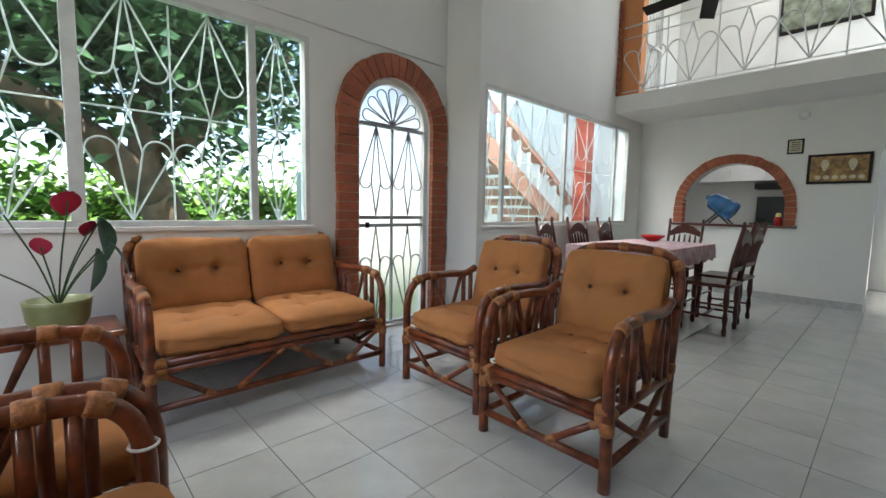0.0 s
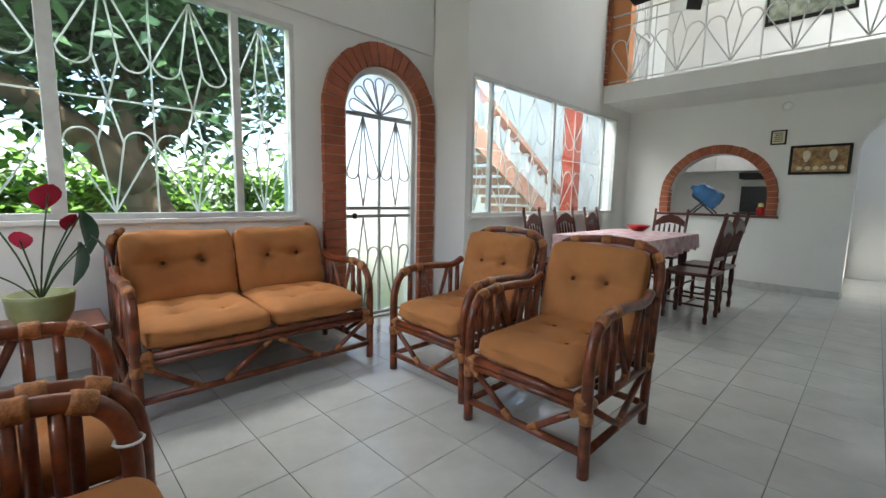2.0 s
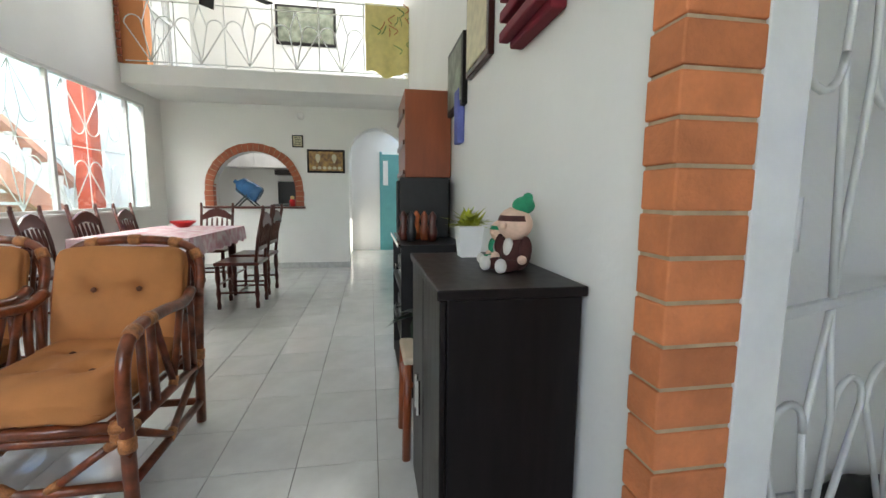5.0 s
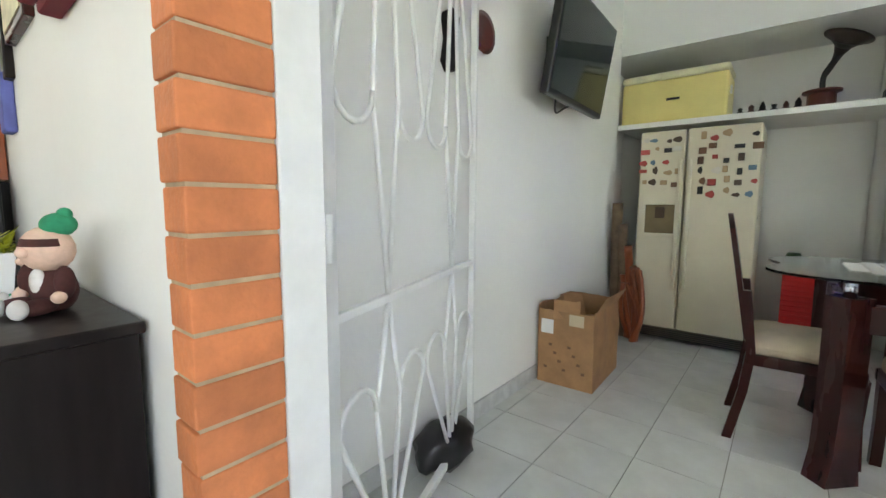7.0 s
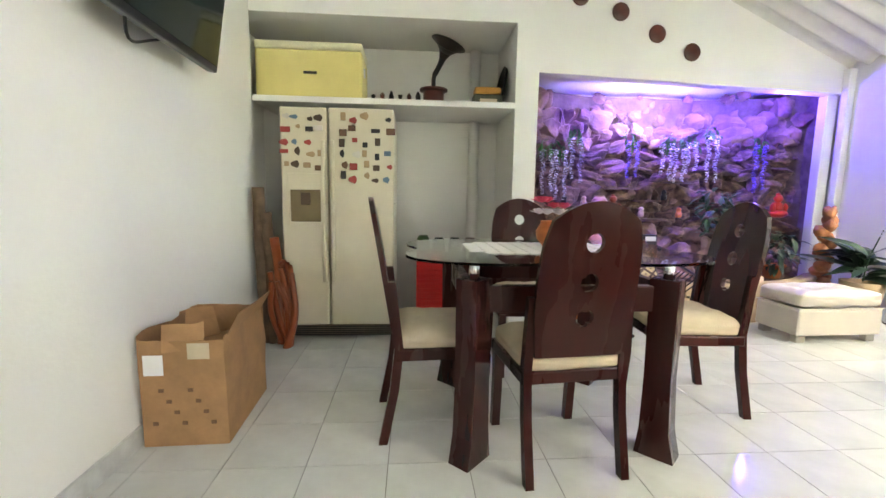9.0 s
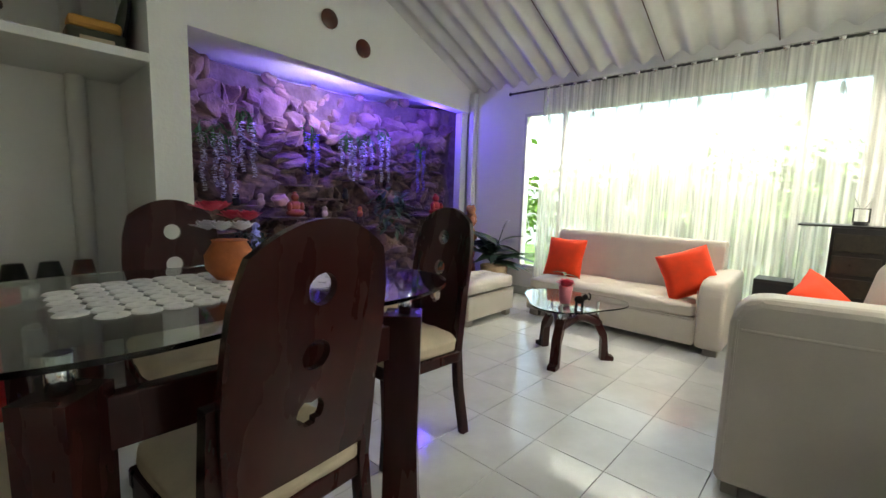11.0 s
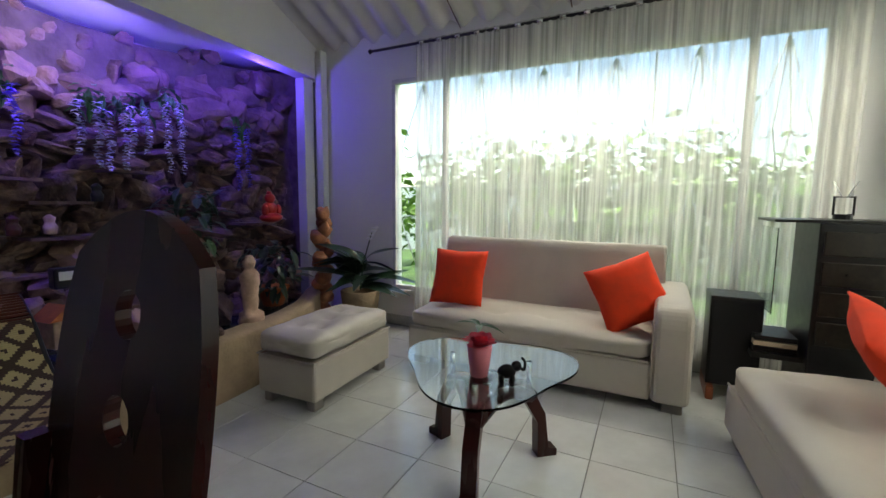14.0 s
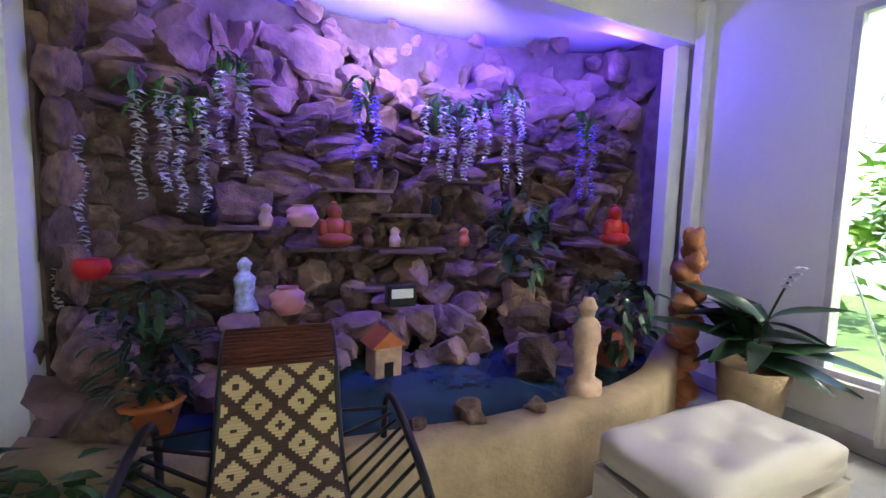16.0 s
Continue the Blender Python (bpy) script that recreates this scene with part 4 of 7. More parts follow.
for k in range(12):
    leafblade(random.uniform(0.15, 0.22), 0.09, 0.7, bm, pose(0, 0, 0.1, random.uniform(10, 60), 0, random.uniform(0, 360)), 4)
part("leaves", bm, DARKLEAF, lf, smooth=True)
for x, d in ((2.57, 0.0), (2.80, -0.06)):
    sp = thing("loudspeaker", pose(x, -0.63 + d, 0.865), "tall black loudspeaker on the media rack", "loudspeaker", "rack loudspeakers")
    part("cabinet_box", box((0, 0, 0), (0.19, 0.30, 0.37), 0.006), BLACK, sp)
    part("grille_cloth", box((0.01, 0.30, 0.02), (0.18, 0.312, 0.35), 0.004), mat("speaker_cloth", (0.02, 0.02, 0.022), 0.95, var=0.2), sp)
oc = thing("wall_cabinet", pose(2.74, -0.675, 1.24), "orange-brown wooden wall cabinet with figurines inside", "wall cabinet")
part("body", box((0, 0, 0), (0.6, 0.30, 0.55), 0.006), ORANGEW, oc)
for k in range(3):
    part("shelf_front", box((0.02, 0.3, 0.02 + k * 0.19), (0.58, 0.312, 0.05 + k * 0.19), 0.003), REDW, oc)
for k in range(5):
    fg = thing("figurine", pose(2.36 + 0.06 * (k % 3), -0.50 + 0.04 * k, 0.866), "small dark ornament on the rack", "figurine", "rack ornaments")
    part("body", lathe([(0.02, 0), (0.03, 0.05), (0.018, 0.1), (0.024, 0.14), (0.005, 0.17)], seg=8), (REDW, ORANGEW, TERRA, BLACK, REDW)[k], fg, smooth=True)


def picture(name, x0, x1, z0, z1, y, frame_m, inner, label, tilt=0):
    p = thing(name, pose((x0 + x1) / 2, y, (z0 + z1) / 2, tilt), label, "picture")
    w, h = abs(x1 - x0) / 2, (z1 - z0) / 2
    part("picture_frame", box((-w, 0, -h), (w, 0.03, h), 0.005), frame_m, p)
    part("canvas", box((-w + 0.03, 0.03, -h + 0.03), (w - 0.03, 0.034, h - 0.03)), inner, p)
    return p


ART = mat("painted_canvas", (0.5, 0.3, 0.1), 0.6, var=0.4, scale=14, color2=(0.15, 0.08, 0.05))
ART2 = mat("landscape_canvas", (0.3, 0.33, 0.25), 0.5, var=0.5, scale=9, color2=(0.08, 0.09, 0.06))
LINEN = mat("linen", (0.6, 0.55, 0.38), 0.85, var=0.12, scale=20)
picture("picture", 2.30, 2.75, 1.62, 2.0, YS, BLACKW, ART2, "landscape picture in a dark frame on the white wall")
picture("picture", 1.80, 2.22, 1.72, 2.12, YS, DARKW, LINEN, "dark framed pale embroidered picture")
wh = thing("wall_hanging", pose(1.28, YS, 1.62), "dark red carved wall hanging with ribs", "wall hanging")
part("panel", box((-0.17, 0, 0), (0.17, 0.05, 0.42), 0.008), MAROON, wh)
for k in range(6):
    part("rib", box((-0.18, 0.05, 0.02 + k * 0.065), (0.18, 0.085, 0.055 + k * 0.065), 0.006), MAROON, wh)
bl = thing("wall_hanging", pose(2.42, YS, 1.42), "blue and white cloth hanging on the wall", "wall hanging")
part("panel", box((-0.06, 0, 0), (0.06, 0.04, 0.3), 0.01), mat("blue_cloth", (0.12, 0.14, 0.4), 0.8, var=0.2), bl)

# on the serving-arch wall
cp = thing("picture", pose(XE, 0.505, 1.645), "still life of calla lilies in dark frame", "picture")
part("picture_frame", box((-0.03, -0.28, -0.175), (0, 0.28, 0.175), 0.005), BLACKW, cp)
part("canvas", box((-0.034, -0.25, -0.145), (-0.03, 0.25, 0.145)), ART, cp)
for k in (-1, 1):
    part("painted_flower", prism([(k * 0.12 + 0.035 * math.cos(a) * (1 + 0.4 * math.sin(a)), 0.04 + 0.07 * math.sin(a)) for a in [i * 0.5 for i in range(12)]], "x", -0.036, -0.034), LINEN, cp)
for k in range(6):
    part("painted_stone", prism([(-0.2 + k * 0.075 + 0.03 * math.cos(a), -0.10 + 0.025 * math.sin(a)) for a in [i * 0.7 for i in range(9)]], "x", -0.036, -0.034), LINEN, cp)
sg = thing("wall_sign", pose(XE, 0.915, 1.935), "small dark framed sign with lines of writing", "sign")
part("picture_frame", box((-0.02, -0.08, -0.09), (0, 0.08, 0.09), 0.004), BLACKW, sg)
part("paper", box((-0.023, -0.062, -0.072), (-0.02, 0.062, 0.072)), LINEN, sg)
for k in range(5):
    part("writing_line", box((-0.025, -0.045, 0.045 - k * 0.024), (-0.023, 0.045 - 0.01 * (k % 2), 0.054 - k * 0.024)), BLACK, sg)
wl = thing("smoke_detector", pose(XE, 0.86, 2.31), "small round white wall lamp holder", "lamp holder")
part("body", lathe([(0.055, 0), (0.055, 0.02), (0.035, 0.035), (0.01, 0.04)]), WHITE, wl, smooth=True, at=pose(0, 0, 0, 0, -90, 0))

# kitchen behind the arch
kt = thing("kitchen_counter", pose(8.3, 1.5, 0), "white kitchen counter against the wall", "counter")
part("body", box((0.05, -1.1, 0), (0.68, 1.2, 0.86), 0.005), WHITE, kt)
part("worktop", box((0.0, -1.12, 0.86), (0.69, 1.22, 0.9), 0.006), BASE, kt)
sv = thing("stove", pose(8.42, 1.35, 0.9), "black stove with raised glass lid", "stove")
part("hob", box((0, -0.3, 0), (0.5, 0.3, 0.06), 0.005), BLACK, sv)
part("lid", box((0.46, -0.3, 0.06), (0.49, 0.3, 0.5), 0.005), BLACK, sv)
part("oven_hood", box((0.2, -0.3, 0.62), (0.55, 0.3, 0.72), 0.008), BLACKW, sv)
kc = thing("wall_cabinet", pose(8.62, 1.5, 1.65), "white kitchen wall cabinets", "cabinet")
part("body", box((0, -1.0, 0), (0.36, 1.0, 0.6), 0.004), WHITE, kc)
for k in range(4):
    part("door", box((-0.018, -0.995 + k * 0.5, 0.005), (-0.002, -0.505 + k * 0.5, 0.595), 0.003), WHITE, kc)
ks = thing("bottle_stand", pose(XE + 0.14, 1.72, 0.957), "black metal tilting stand for a water bottle", "bottle stand")
for s in (-1, 1):
    part("leg", tube([(s * 0.1, -0.16, 0), (s * 0.1, 0.12, 0.26)], 0.012), BLACK, ks)
    part("leg", tube([(s * 0.1, 0.14, 0), (s * 0.1, -0.10, 0.24)], 0.012), BLACK, ks)
part("cross_bar", tube([(-0.1, 0, 0.14), (0.1, 0, 0.14)], 0.01), BLACK, ks)
wb = thing("water_bottle", pose(XE + 0.14, 1.66, 1.20, -58, 0, 0), "large blue plastic water bottle tilted on its stand", "water bottle")
part("bottle", lathe([(0.11, 0), (0.13, 0.02), (0.13, 0.1), (0.122, 0.11), (0.13, 0.12), (0.13, 0.24), (0.122, 0.25), (0.13, 0.26), (0.12, 0.32), (0.03, 0.38), (0.03, 0.42)], seg=20), BLUEP, wb, smooth=True, at=pose(0, 0, -0.16))
rc = thing("red_canister", pose(XE + 0.05, 1.03, 0.957), "small red canister with yellow lid on the sill", "canister")
part("body", lathe([(0.045, 0), (0.045, 0.1), (0.03, 0.11)]), RED, rc, smooth=True)
part("lid", lathe([(0.03, 0.11), (0.03, 0.15), (0.01, 0.16)]), YELLOW, rc, smooth=True)
fl_ = thing("fruit_bowl", pose(5.1, 1.9, 0.763), "red cloth bundle and papers on the table", "bowl")
part("bowl", lathe([(0.05, 0), (0.12, 0.05), (0.13, 0.07), (0.11, 0.06)]), RED, fl_, smooth=True)

# teal door at the end of the corridor
td = thing("door_2", pose(8.93, -0.62, 0), "half-open teal painted door with a white grille", "door", "", "structure")
part("door_leaf", box((0, -0.40, 0), (0.04, 0.22, 1.98), 0.004), TEAL, td)
part("small_window", box((-0.004, 0.10, 1.35), (0.0, 0.20, 1.85)), WHITE, td)
part("door_frame", box((-0.01, 0.22, 0), (0.05, 0.27, 2.03), 0.004), TEAL, td)

# loft railing, cloth, door, fan
rl = thing("loft_railing", Matrix(), "white wrought iron railing of the upper floor", "railing")
lp = lambda u, z: (5.86, u, z)
for z in (2.72, 3.42, 3.57):
    part("rail", tube([lp(-0.66, z), lp(2.72, z)], 0.012 if z > 3.5 else 0.008, seg=8), IRON, rl)
for i in range(6):
    cy = -0.66 + 3.38 * (i + 0.5) / 6
    for line in fan_motif(cy, 2.72, 3.42, 0.56, False, lp):
        part("scroll_bar", tube(line, 0.008, seg=6), IRON, rl, smooth=True)
    part("upright", tube([lp(-0.66 + 3.38 * i / 6, 2.68), lp(-0.66 + 3.38 * i / 6, 3.57)], 0.008, seg=6), IRON, rl)
bm = bmesh.new()
rows_ = []
for i in range(19):
    t_ = i / 18
    y = -0.12 - 0.78 * t_
    dx = 0.012 * math.sin(t_ * 17)
    low_ = 2.74 - 0.10 * math.exp(-((t_ - 0.3) / 0.12) ** 2) + 0.03 * math.sin(t_ * 9)
    rows_.append([bm.verts.new(p) for p in ((5.89, y, 3.3), (5.865, y, 3.592), (5.835, y, 3.55), (5.825 + dx, y, 3.1), (5.82 + dx * 2, y, low_))])
for a, b in zip(rows_, rows_[1:]):
    for k in range(4):
        bm.faces.new((a[k], b[k], b[k + 1], a[k + 1]))
cl = thing("embroidered_cloth", Matrix(), "pale yellow embroidered cloth hanging over the railing", "cloth")
part("cloth", bm, mat("yellow_cloth", (0.75, 0.66, 0.27), 0.85, var=0.08, scale=12), cl, smooth=True)
random.seed(8)
for k in range(16):
    yy, zz = random.uniform(-0.75, -0.25), random.uniform(2.9, 3.5)
    part("stitched_flower", tube(smooth_path([(5.806, yy, zz), (5.806, yy + random.uniform(-0.06, 0.06), zz + 0.05), (5.806, yy + random.uniform(-0.08, 0.08), zz + 0.11)], 3), 0.006, seg=5), (TERRA, FERN)[k % 2], cl)
ld = thing("loft_door", pose(6.4, 2.72, 2.68), "white iron grille door on the upper floor", "door")
for x in (0, 0.72):
    part("stile", box((x, -0.02, 0), (x + 0.04, 0.02, 2.0), 0.003), IRON, ld)
for z in (0.0, 0.9, 1.96):
    part("rail", box((0.04, -0.018, z), (0.72, 0.018, z + 0.04), 0.003), IRON, ld)
for k in range(2):
    for line in fan_motif(0.04 + 0.34 * (k + 0.5), 0.04, 0.9, 0.34, False, lambda u, z: (u, 0, z)) + fan_motif(0.04 + 0.34 * (k + 0.5), 0.94, 1.96, 0.34, True, lambda u, z: (u, 0, z)):
        part("scroll_bar", tube(line, 0.007, seg=6), IRON, ld, smooth=True)
structure("wall_loft_north", box((6.05, YB - 0.02, 2.68), (8.0, YB + 0.14, HI)), WALL, "white upper wall", "wall")
lpic = thing("picture", pose(8.0, 0.9, 3.75), "framed landscape picture on the upper wall", "picture")
part("picture_frame", box((-0.03, -0.5, -0.05), (0, 0.5, 0.6), 0.005), BLACKW, lpic)
part("canvas", box((-0.034, -0.46, 0.0), (-0.03, 0.46, 0.56)), ART2, lpic)
fan = thing("ceiling_fan", pose(3.9, 1.12, 2.86), "grey-brown ceiling fan at rest hanging on a long rod", "ceiling fan")
part("rod", tube([(0, 0, 0.1), (0, 0, HI - 2.86)], 0.015), BLACK, fan)
part("motor", lathe([(0.02, -0.06), (0.09, -0.04), (0.1, 0.02), (0.08, 0.08), (0.02, 0.1)]), mat("fan_bronze", (0.1, 0.07, 0.05), 0.35, metal=0.6), fan, smooth=True)
for k in range(5):
    part("blade", box((0.1, -0.06, -0.006), (0.52, 0.06, 0.006), 0.005), BLACKW, fan, at=pose(0, 0, 0, 0, 0, 20 + 72 * k) @ pose(0, 0, 0, 12, 4, 0))

# ---- sunroom: dining corner ----
GT = thing("glass_table", pose(-0.71, -3.08, 0), "glass-topped dining table on dark wood legs", "dining table")
pts = []
for k in range(96):
    a = 2 * math.pi * k / 96
    e_ = 5
    rr_ = (abs(math.cos(a)) ** e_ + abs(math.sin(a)) ** e_) ** (-1 / e_)
    wav = 1 - 0.045 * (math.cos(4 * a) * 0.5 + 0.5) ** 4 - 0.02 * math.cos(8 * a)
    pts.append((0.68 * rr_ * math.cos(a) * wav, 0.46 * rr_ * math.sin(a) * wav))
gl_ = part("tabletop", prism(pts, "z", 0.845, 0.857), GLASS, GT, "clear greenish glass top")
gl_.visible_shadow = False
for sx, sy in ((-1, -1), (1, -1), (1, 1), (-1, 1)):
    q = [(-0.075, 0), (0.085, 0), (0.06, 0.12), (0.05, 0.35), (0.055, 0.78), (-0.06, 0.78), (-0.055, 0.35), (-0.06, 0.12)]
    part("leg", prism(q, "y", -0.05, 0.05), DARKW, GT, at=pose(sx * 0.41, sy * 0.375, 0, 0, 0, math.degrees(math.atan2(sy * 0.72, sx * 0.69))))
    part("spacer", tube([(sx * 0.41, sy * 0.375, 0.78), (sx * 0.41, sy * 0.375, 0.845)], 0.022, seg=12), CHROME, GT, smooth=True)
for sy in (-1, 1):
    part("rail", box((-0.375, sy * 0.36 - 0.02, 0.64), (0.375, sy * 0.36 + 0.02, 0.75), 0.004), DARKW, GT)
for sx in (-1, 1):
    part("rail", box((sx * 0.42 - 0.02, -0.31, 0.64), (sx * 0.42 + 0.02, 0.31, 0.75), 0.004), DARKW, GT)
dl = thing("doily", pose(-0.70, -3.10, 0.858), "white crocheted table runner on the glass", "table runner")
random.seed(11)
bm0 = lathe([(0.036, 0), (0.033, 0.004), (0.014, 0.005), (0.009, 0.003)], seg=8)
me0 = mesh_of(bm0, WHITE)
for i in range(12):
    for j in range(7):
        if (i in (0, 11)) and (j in (0, 6)):
            continue
        o = new("rosette", me0)
        o.parent = dl
        o.matrix_basis = pose(-0.36 + 0.065 * i, -0.2 + 0.066 * j, 0)
vs = thing("flower_vase", pose(-0.76, -3.16, 0.864) @ Matrix.Scale(0.85, 4), "clay pot with pink and white flowers on table", "flower pot")
part("pot", lathe([(0.05, 0), (0.085, 0.04), (0.09, 0.09), (0.06, 0.14), (0.065, 0.15), (0.05, 0.145)]), TERRA, vs, smooth=True)


def rosebloom(parent, at, r, material, name="flower"):
    bm = bmesh.new()
    for k in range(16):
        ring = k / 16
        leafblade(r * (0.6 + 0.6 * ring), r * 0.9, 0.25, bm, Matrix.Translation(at) @ pose(0, 0, 0, 86 - 58 * ring, 0, k * 137.5), 3)
    part(name, bm, material, parent, smooth=True)


for k in range(9):
    a = k * 2.4
    rosebloom(vs, (0.075 * math.cos(a), 0.075 * math.sin(a), 0.19 + 0.035 * ((k * 7) % 3)), 0.055, PINK if k % 3 else PETAL)


def highback(m, label):
    c = thing("dining_chair", m, label, "chair", "chairs round the glass table")
    part("seat_cushion", cushion(0.43, 0.43, 0.07, 0.035, n=10), CREAM, c, "cream suede seat", True, at=pose(0, -0.01, 0.47))
    part("seat_frame", box((-0.22, -0.22, 0.385), (0.22, 0.20, 0.44), 0.008), DARKW, c)
    for sx in (-1, 1):
        q = [(-0.20, 0), (-0.165, 0), (-0.15, 0.2), (-0.15, 0.40), (-0.20, 0.40), (-0.19, 0.2)]
        part("front_leg", prism([(a - 0.03, b) for a, b in q], "x", sx * 0.19 - 0.02, sx * 0.19 + 0.02), DARKW, c)
        q = [(0.235, 0), (0.275, 0), (0.225, 0.25), (0.205, 0.44), (0.235, 0.74), (0.20, 0.74), (0.165, 0.44), (0.185, 0.25)]
        part("rear_leg", prism(q, "x", sx * 0.2 - 0.017, sx * 0.2 + 0.017), DARKW, c)
    # curved slab back with three round holes
    bm = bmesh.new()
    holes = [0.66, 0.80, 0.95]
    nx, nz = 26, 52
    grid = {}
    for i in range(nx + 1):
        for j in range(nz + 1):
            u = -1 + 2 * i / nx
            z = 0.5 + 0.60 * j / nz
            tp = (z - 0.5) / 0.6
            hw = 0.165 + 0.045 * math.sin(math.pi * min(1, tp * 0.75 + 0.1)) - 0.02 * tp
            ztop = z if tp < 0.72 else 0.932 + (z - 0.932) * (1 - 0.42 * u * u)
            grid[i, j] = (u * hw, ztop)

    def yb(x, z):
        return 0.195 + 0.10 * ((z - 0.5) / 0.6) + 0.10 * (0.16 ** 2 - x * x) * 1.2
    vf, vb = {}, {}
    for key, (x, z) in grid.items():
        for hz in holes:
            d = math.hypot(x, z - hz)
            if 0.027 < d < 0.047:
                x, z = x / d * 0.036, hz + (z - hz) / d * 0.036
        vf[key] = bm.verts.new((x, yb(x, z), z))
        vb[key] = bm.verts.new((x, yb(x, z) + 0.022, z))
    for i in range(nx):
        for j in range(nz):
            k4 = [(i, j), (i + 1, j), (i + 1, j + 1), (i, j + 1)]
            cx = sum(grid[k][0] for k in k4) / 4
            cz = sum(grid[k][1] for k in k4) / 4
            if any(math.hypot(cx, cz - hz) < 0.030 for hz in holes):
                continue
            bm.faces.new([vf[k] for k in k4])
            bm.faces.new([vb[k] for k in k4[::-1]])
    bnd = [e for e in bm.edges if e.is_boundary]
    back = {v: k for k, v in vf.items()}
    for e in bnd:
        a, b = e.verts
        if a in back and b in back:
            try:
                bm.faces.new((a, b, vb[back[b]], vb[back[a]]))
            except ValueError:
                pass
    bmesh.ops.delete(bm, geom=[v for v in bm.verts if not v.link_faces], context="VERTS")
    bmesh.ops.recalc_face_normals(bm, faces=bm.faces[:])
    part("backrest", bm, DARKW, c, smooth=False)
    return c


hl = "dark mahogany high-back dining chair with three round holes"
hb = highback(pose(-0.672, -2.788, 0, 0, 0, 6), hl)
copy_thing(hb, pose(-0.165, -3.053, 0, 0, 0, -86))
copy_thing(hb, pose(-1.52, -3.185, 0, 0, 0, 87))
copy_thing(hb, pose(-0.80, -3.72, 0, 0, 0, 178))

# cardboard box
cb = thing("cardboard_box", pose(0.965, -3.13, 0, 0, 0, 2), "open brown cardboard box full of scrap by wall", "box")
def crumpled(lo, hi, seed):
    """A sheet of worn card: bowed, creased and ragged towards its top edge."""
    bm = box(lo, hi)
    bmesh.ops.subdivide_edges(bm, edges=bm.edges[:], cuts=9, use_grid_fill=True)
    for v in bm.verts:
        up = max(0.0, v.co.z / 0.5)
        n1 = noise.noise(v.co * 5 + Vector((seed, 0, 0)))
        n2 = noise.noise(v.co * 14 + Vector((0, seed, 0)))
        ax = 0 if hi[0] - lo[0] < 0.02 else 1
        v.co[ax] += (0.016 * n1 + 0.005 * n2) * up
        if v.co.z > hi[2] - 0.02 and hi[2] - lo[2] > 0.1:
            v.co.z += 0.02 * n1 - 0.012 * abs(n2)
    return bm


for k, (nm, a, b) in enumerate((("side", (-0.2, -0.27, 0), (-0.195, 0.27, 0.50)), ("side", (0.15, -0.27, 0), (0.155, 0.27, 0.50)), ("side", (-0.195, 0.265, 0), (0.15, 0.27, 0.48)), ("side", (-0.195, -0.27, 0), (0.15, -0.265, 0.50)))):
    part(nm, crumpled(a, b, k * 3.7), CARD, cb)
part("bottom", box((-0.195, -0.265, 0), (0.15, 0.265, 0.006)), CARD, cb)
part("scrap", crumpled((-0.18, -0.25, 0.36), (0.13, 0.18, 0.366), 2.0), CARD, cb, at=pose(0, 0, 0, 4, 6, 0))
part("scrap", crumpled((-0.1, 0.0, 0.30), (0.1, 0.004, 0.52), 5.0), CARD, cb, at=pose(0.0, -0.1, 0.0, 14, 8, 35))
part("flap", crumpled((0.0, 0.0, 0), (0.16, 0.004, 0.12), 9.0), CARD, cb, at=pose(-0.1, 0.235, 0.43, 25, 0, 20))
part("flap", crumpled((0.0, 0.0, 0), (0.004, 0.48, 0.10), 7.0), CARD, cb, at=pose(-0.2, -0.24, 0.49, 0, -28, 0))
part("shipping_label", box((0.05, 0.283, 0.33), (0.13, 0.2845, 0.42)), WHITE, cb, "white shipping label")
part("tape", box((-0.14, 0.283, 0.40), (-0.05, 0.2845, 0.47)), CREAM, cb)
for k in range(9):
    part("printed_mark", box((-0.15 + 0.03 * k, 0.272, 0.10 + 0.05 * (k % 4)), (-0.13 + 0.03 * k, 0.2765, 0.115 + 0.05 * (k % 4))), mat("print_ink", (0.16, 0.09, 0.05), 0.9), cb)

# black bag on the floor behind the gate
bg = bmesh.new()
bmesh.ops.create_icosphere(bg, subdivisions=3, radius=1)
for v in bg.verts:
    k_ = 1 + 0.22 * noise.noise(v.co * 2.2) + 0.08 * noise.noise(v.co * 6)
    v.co = (v.co.x * 0.10 * k_, v.co.y * 0.17 * k_, max(0.0, 0.09 + v.co.z * 0.11 * k_))
tagged(part("bag", bg, BLACK, smooth=True, at=pose(1.02, -1.78, 0)), "crumpled black bag on the floor behind the gate", "bag")

# refrigerator
fr = thing("refrigerator", pose(0.5, -4.62, 0), "almond side-by-side refrigerator covered in magnets", "refrigerator")
part("body", box((-0.41, -0.36, 0.02), (0.41, 0.30, 1.73), 0.01), FRIDGE, fr)
d1 = part("freezer_door", box((0.075, 0.303, 0.11), (0.41, 0.365, 1.735), 0.014), FRIDGE, fr)
d2 = part("fridge_door", box((-0.41, 0.303, 0.11), (0.065, 0.365, 1.735), 0.014), FRIDGE, fr)
part("dispenser", box((0.12, 0.345, 0.90), (0.35, 0.3665, 1.14), 0.003), mat("dispenser_recess", (0.2, 0.15, 0.08), 0.6), d1, "brown ice dispenser recess")
part("dispenser_panel", box((0.11, 0.366, 1.14), (0.36, 0.382, 1.26), 0.004), FRIDGE, d1)
for x0_, x1_, z0_, z1_ in ((0.11, 0.125, 0.88, 1.14), (0.345, 0.36, 0.88, 1.14), (0.125, 0.345, 0.88, 0.905)):
    part("dispenser_rim", box((x0_, 0.366, z0_), (x1_, 0.382, z1_), 0.003), FRIDGE, d1)
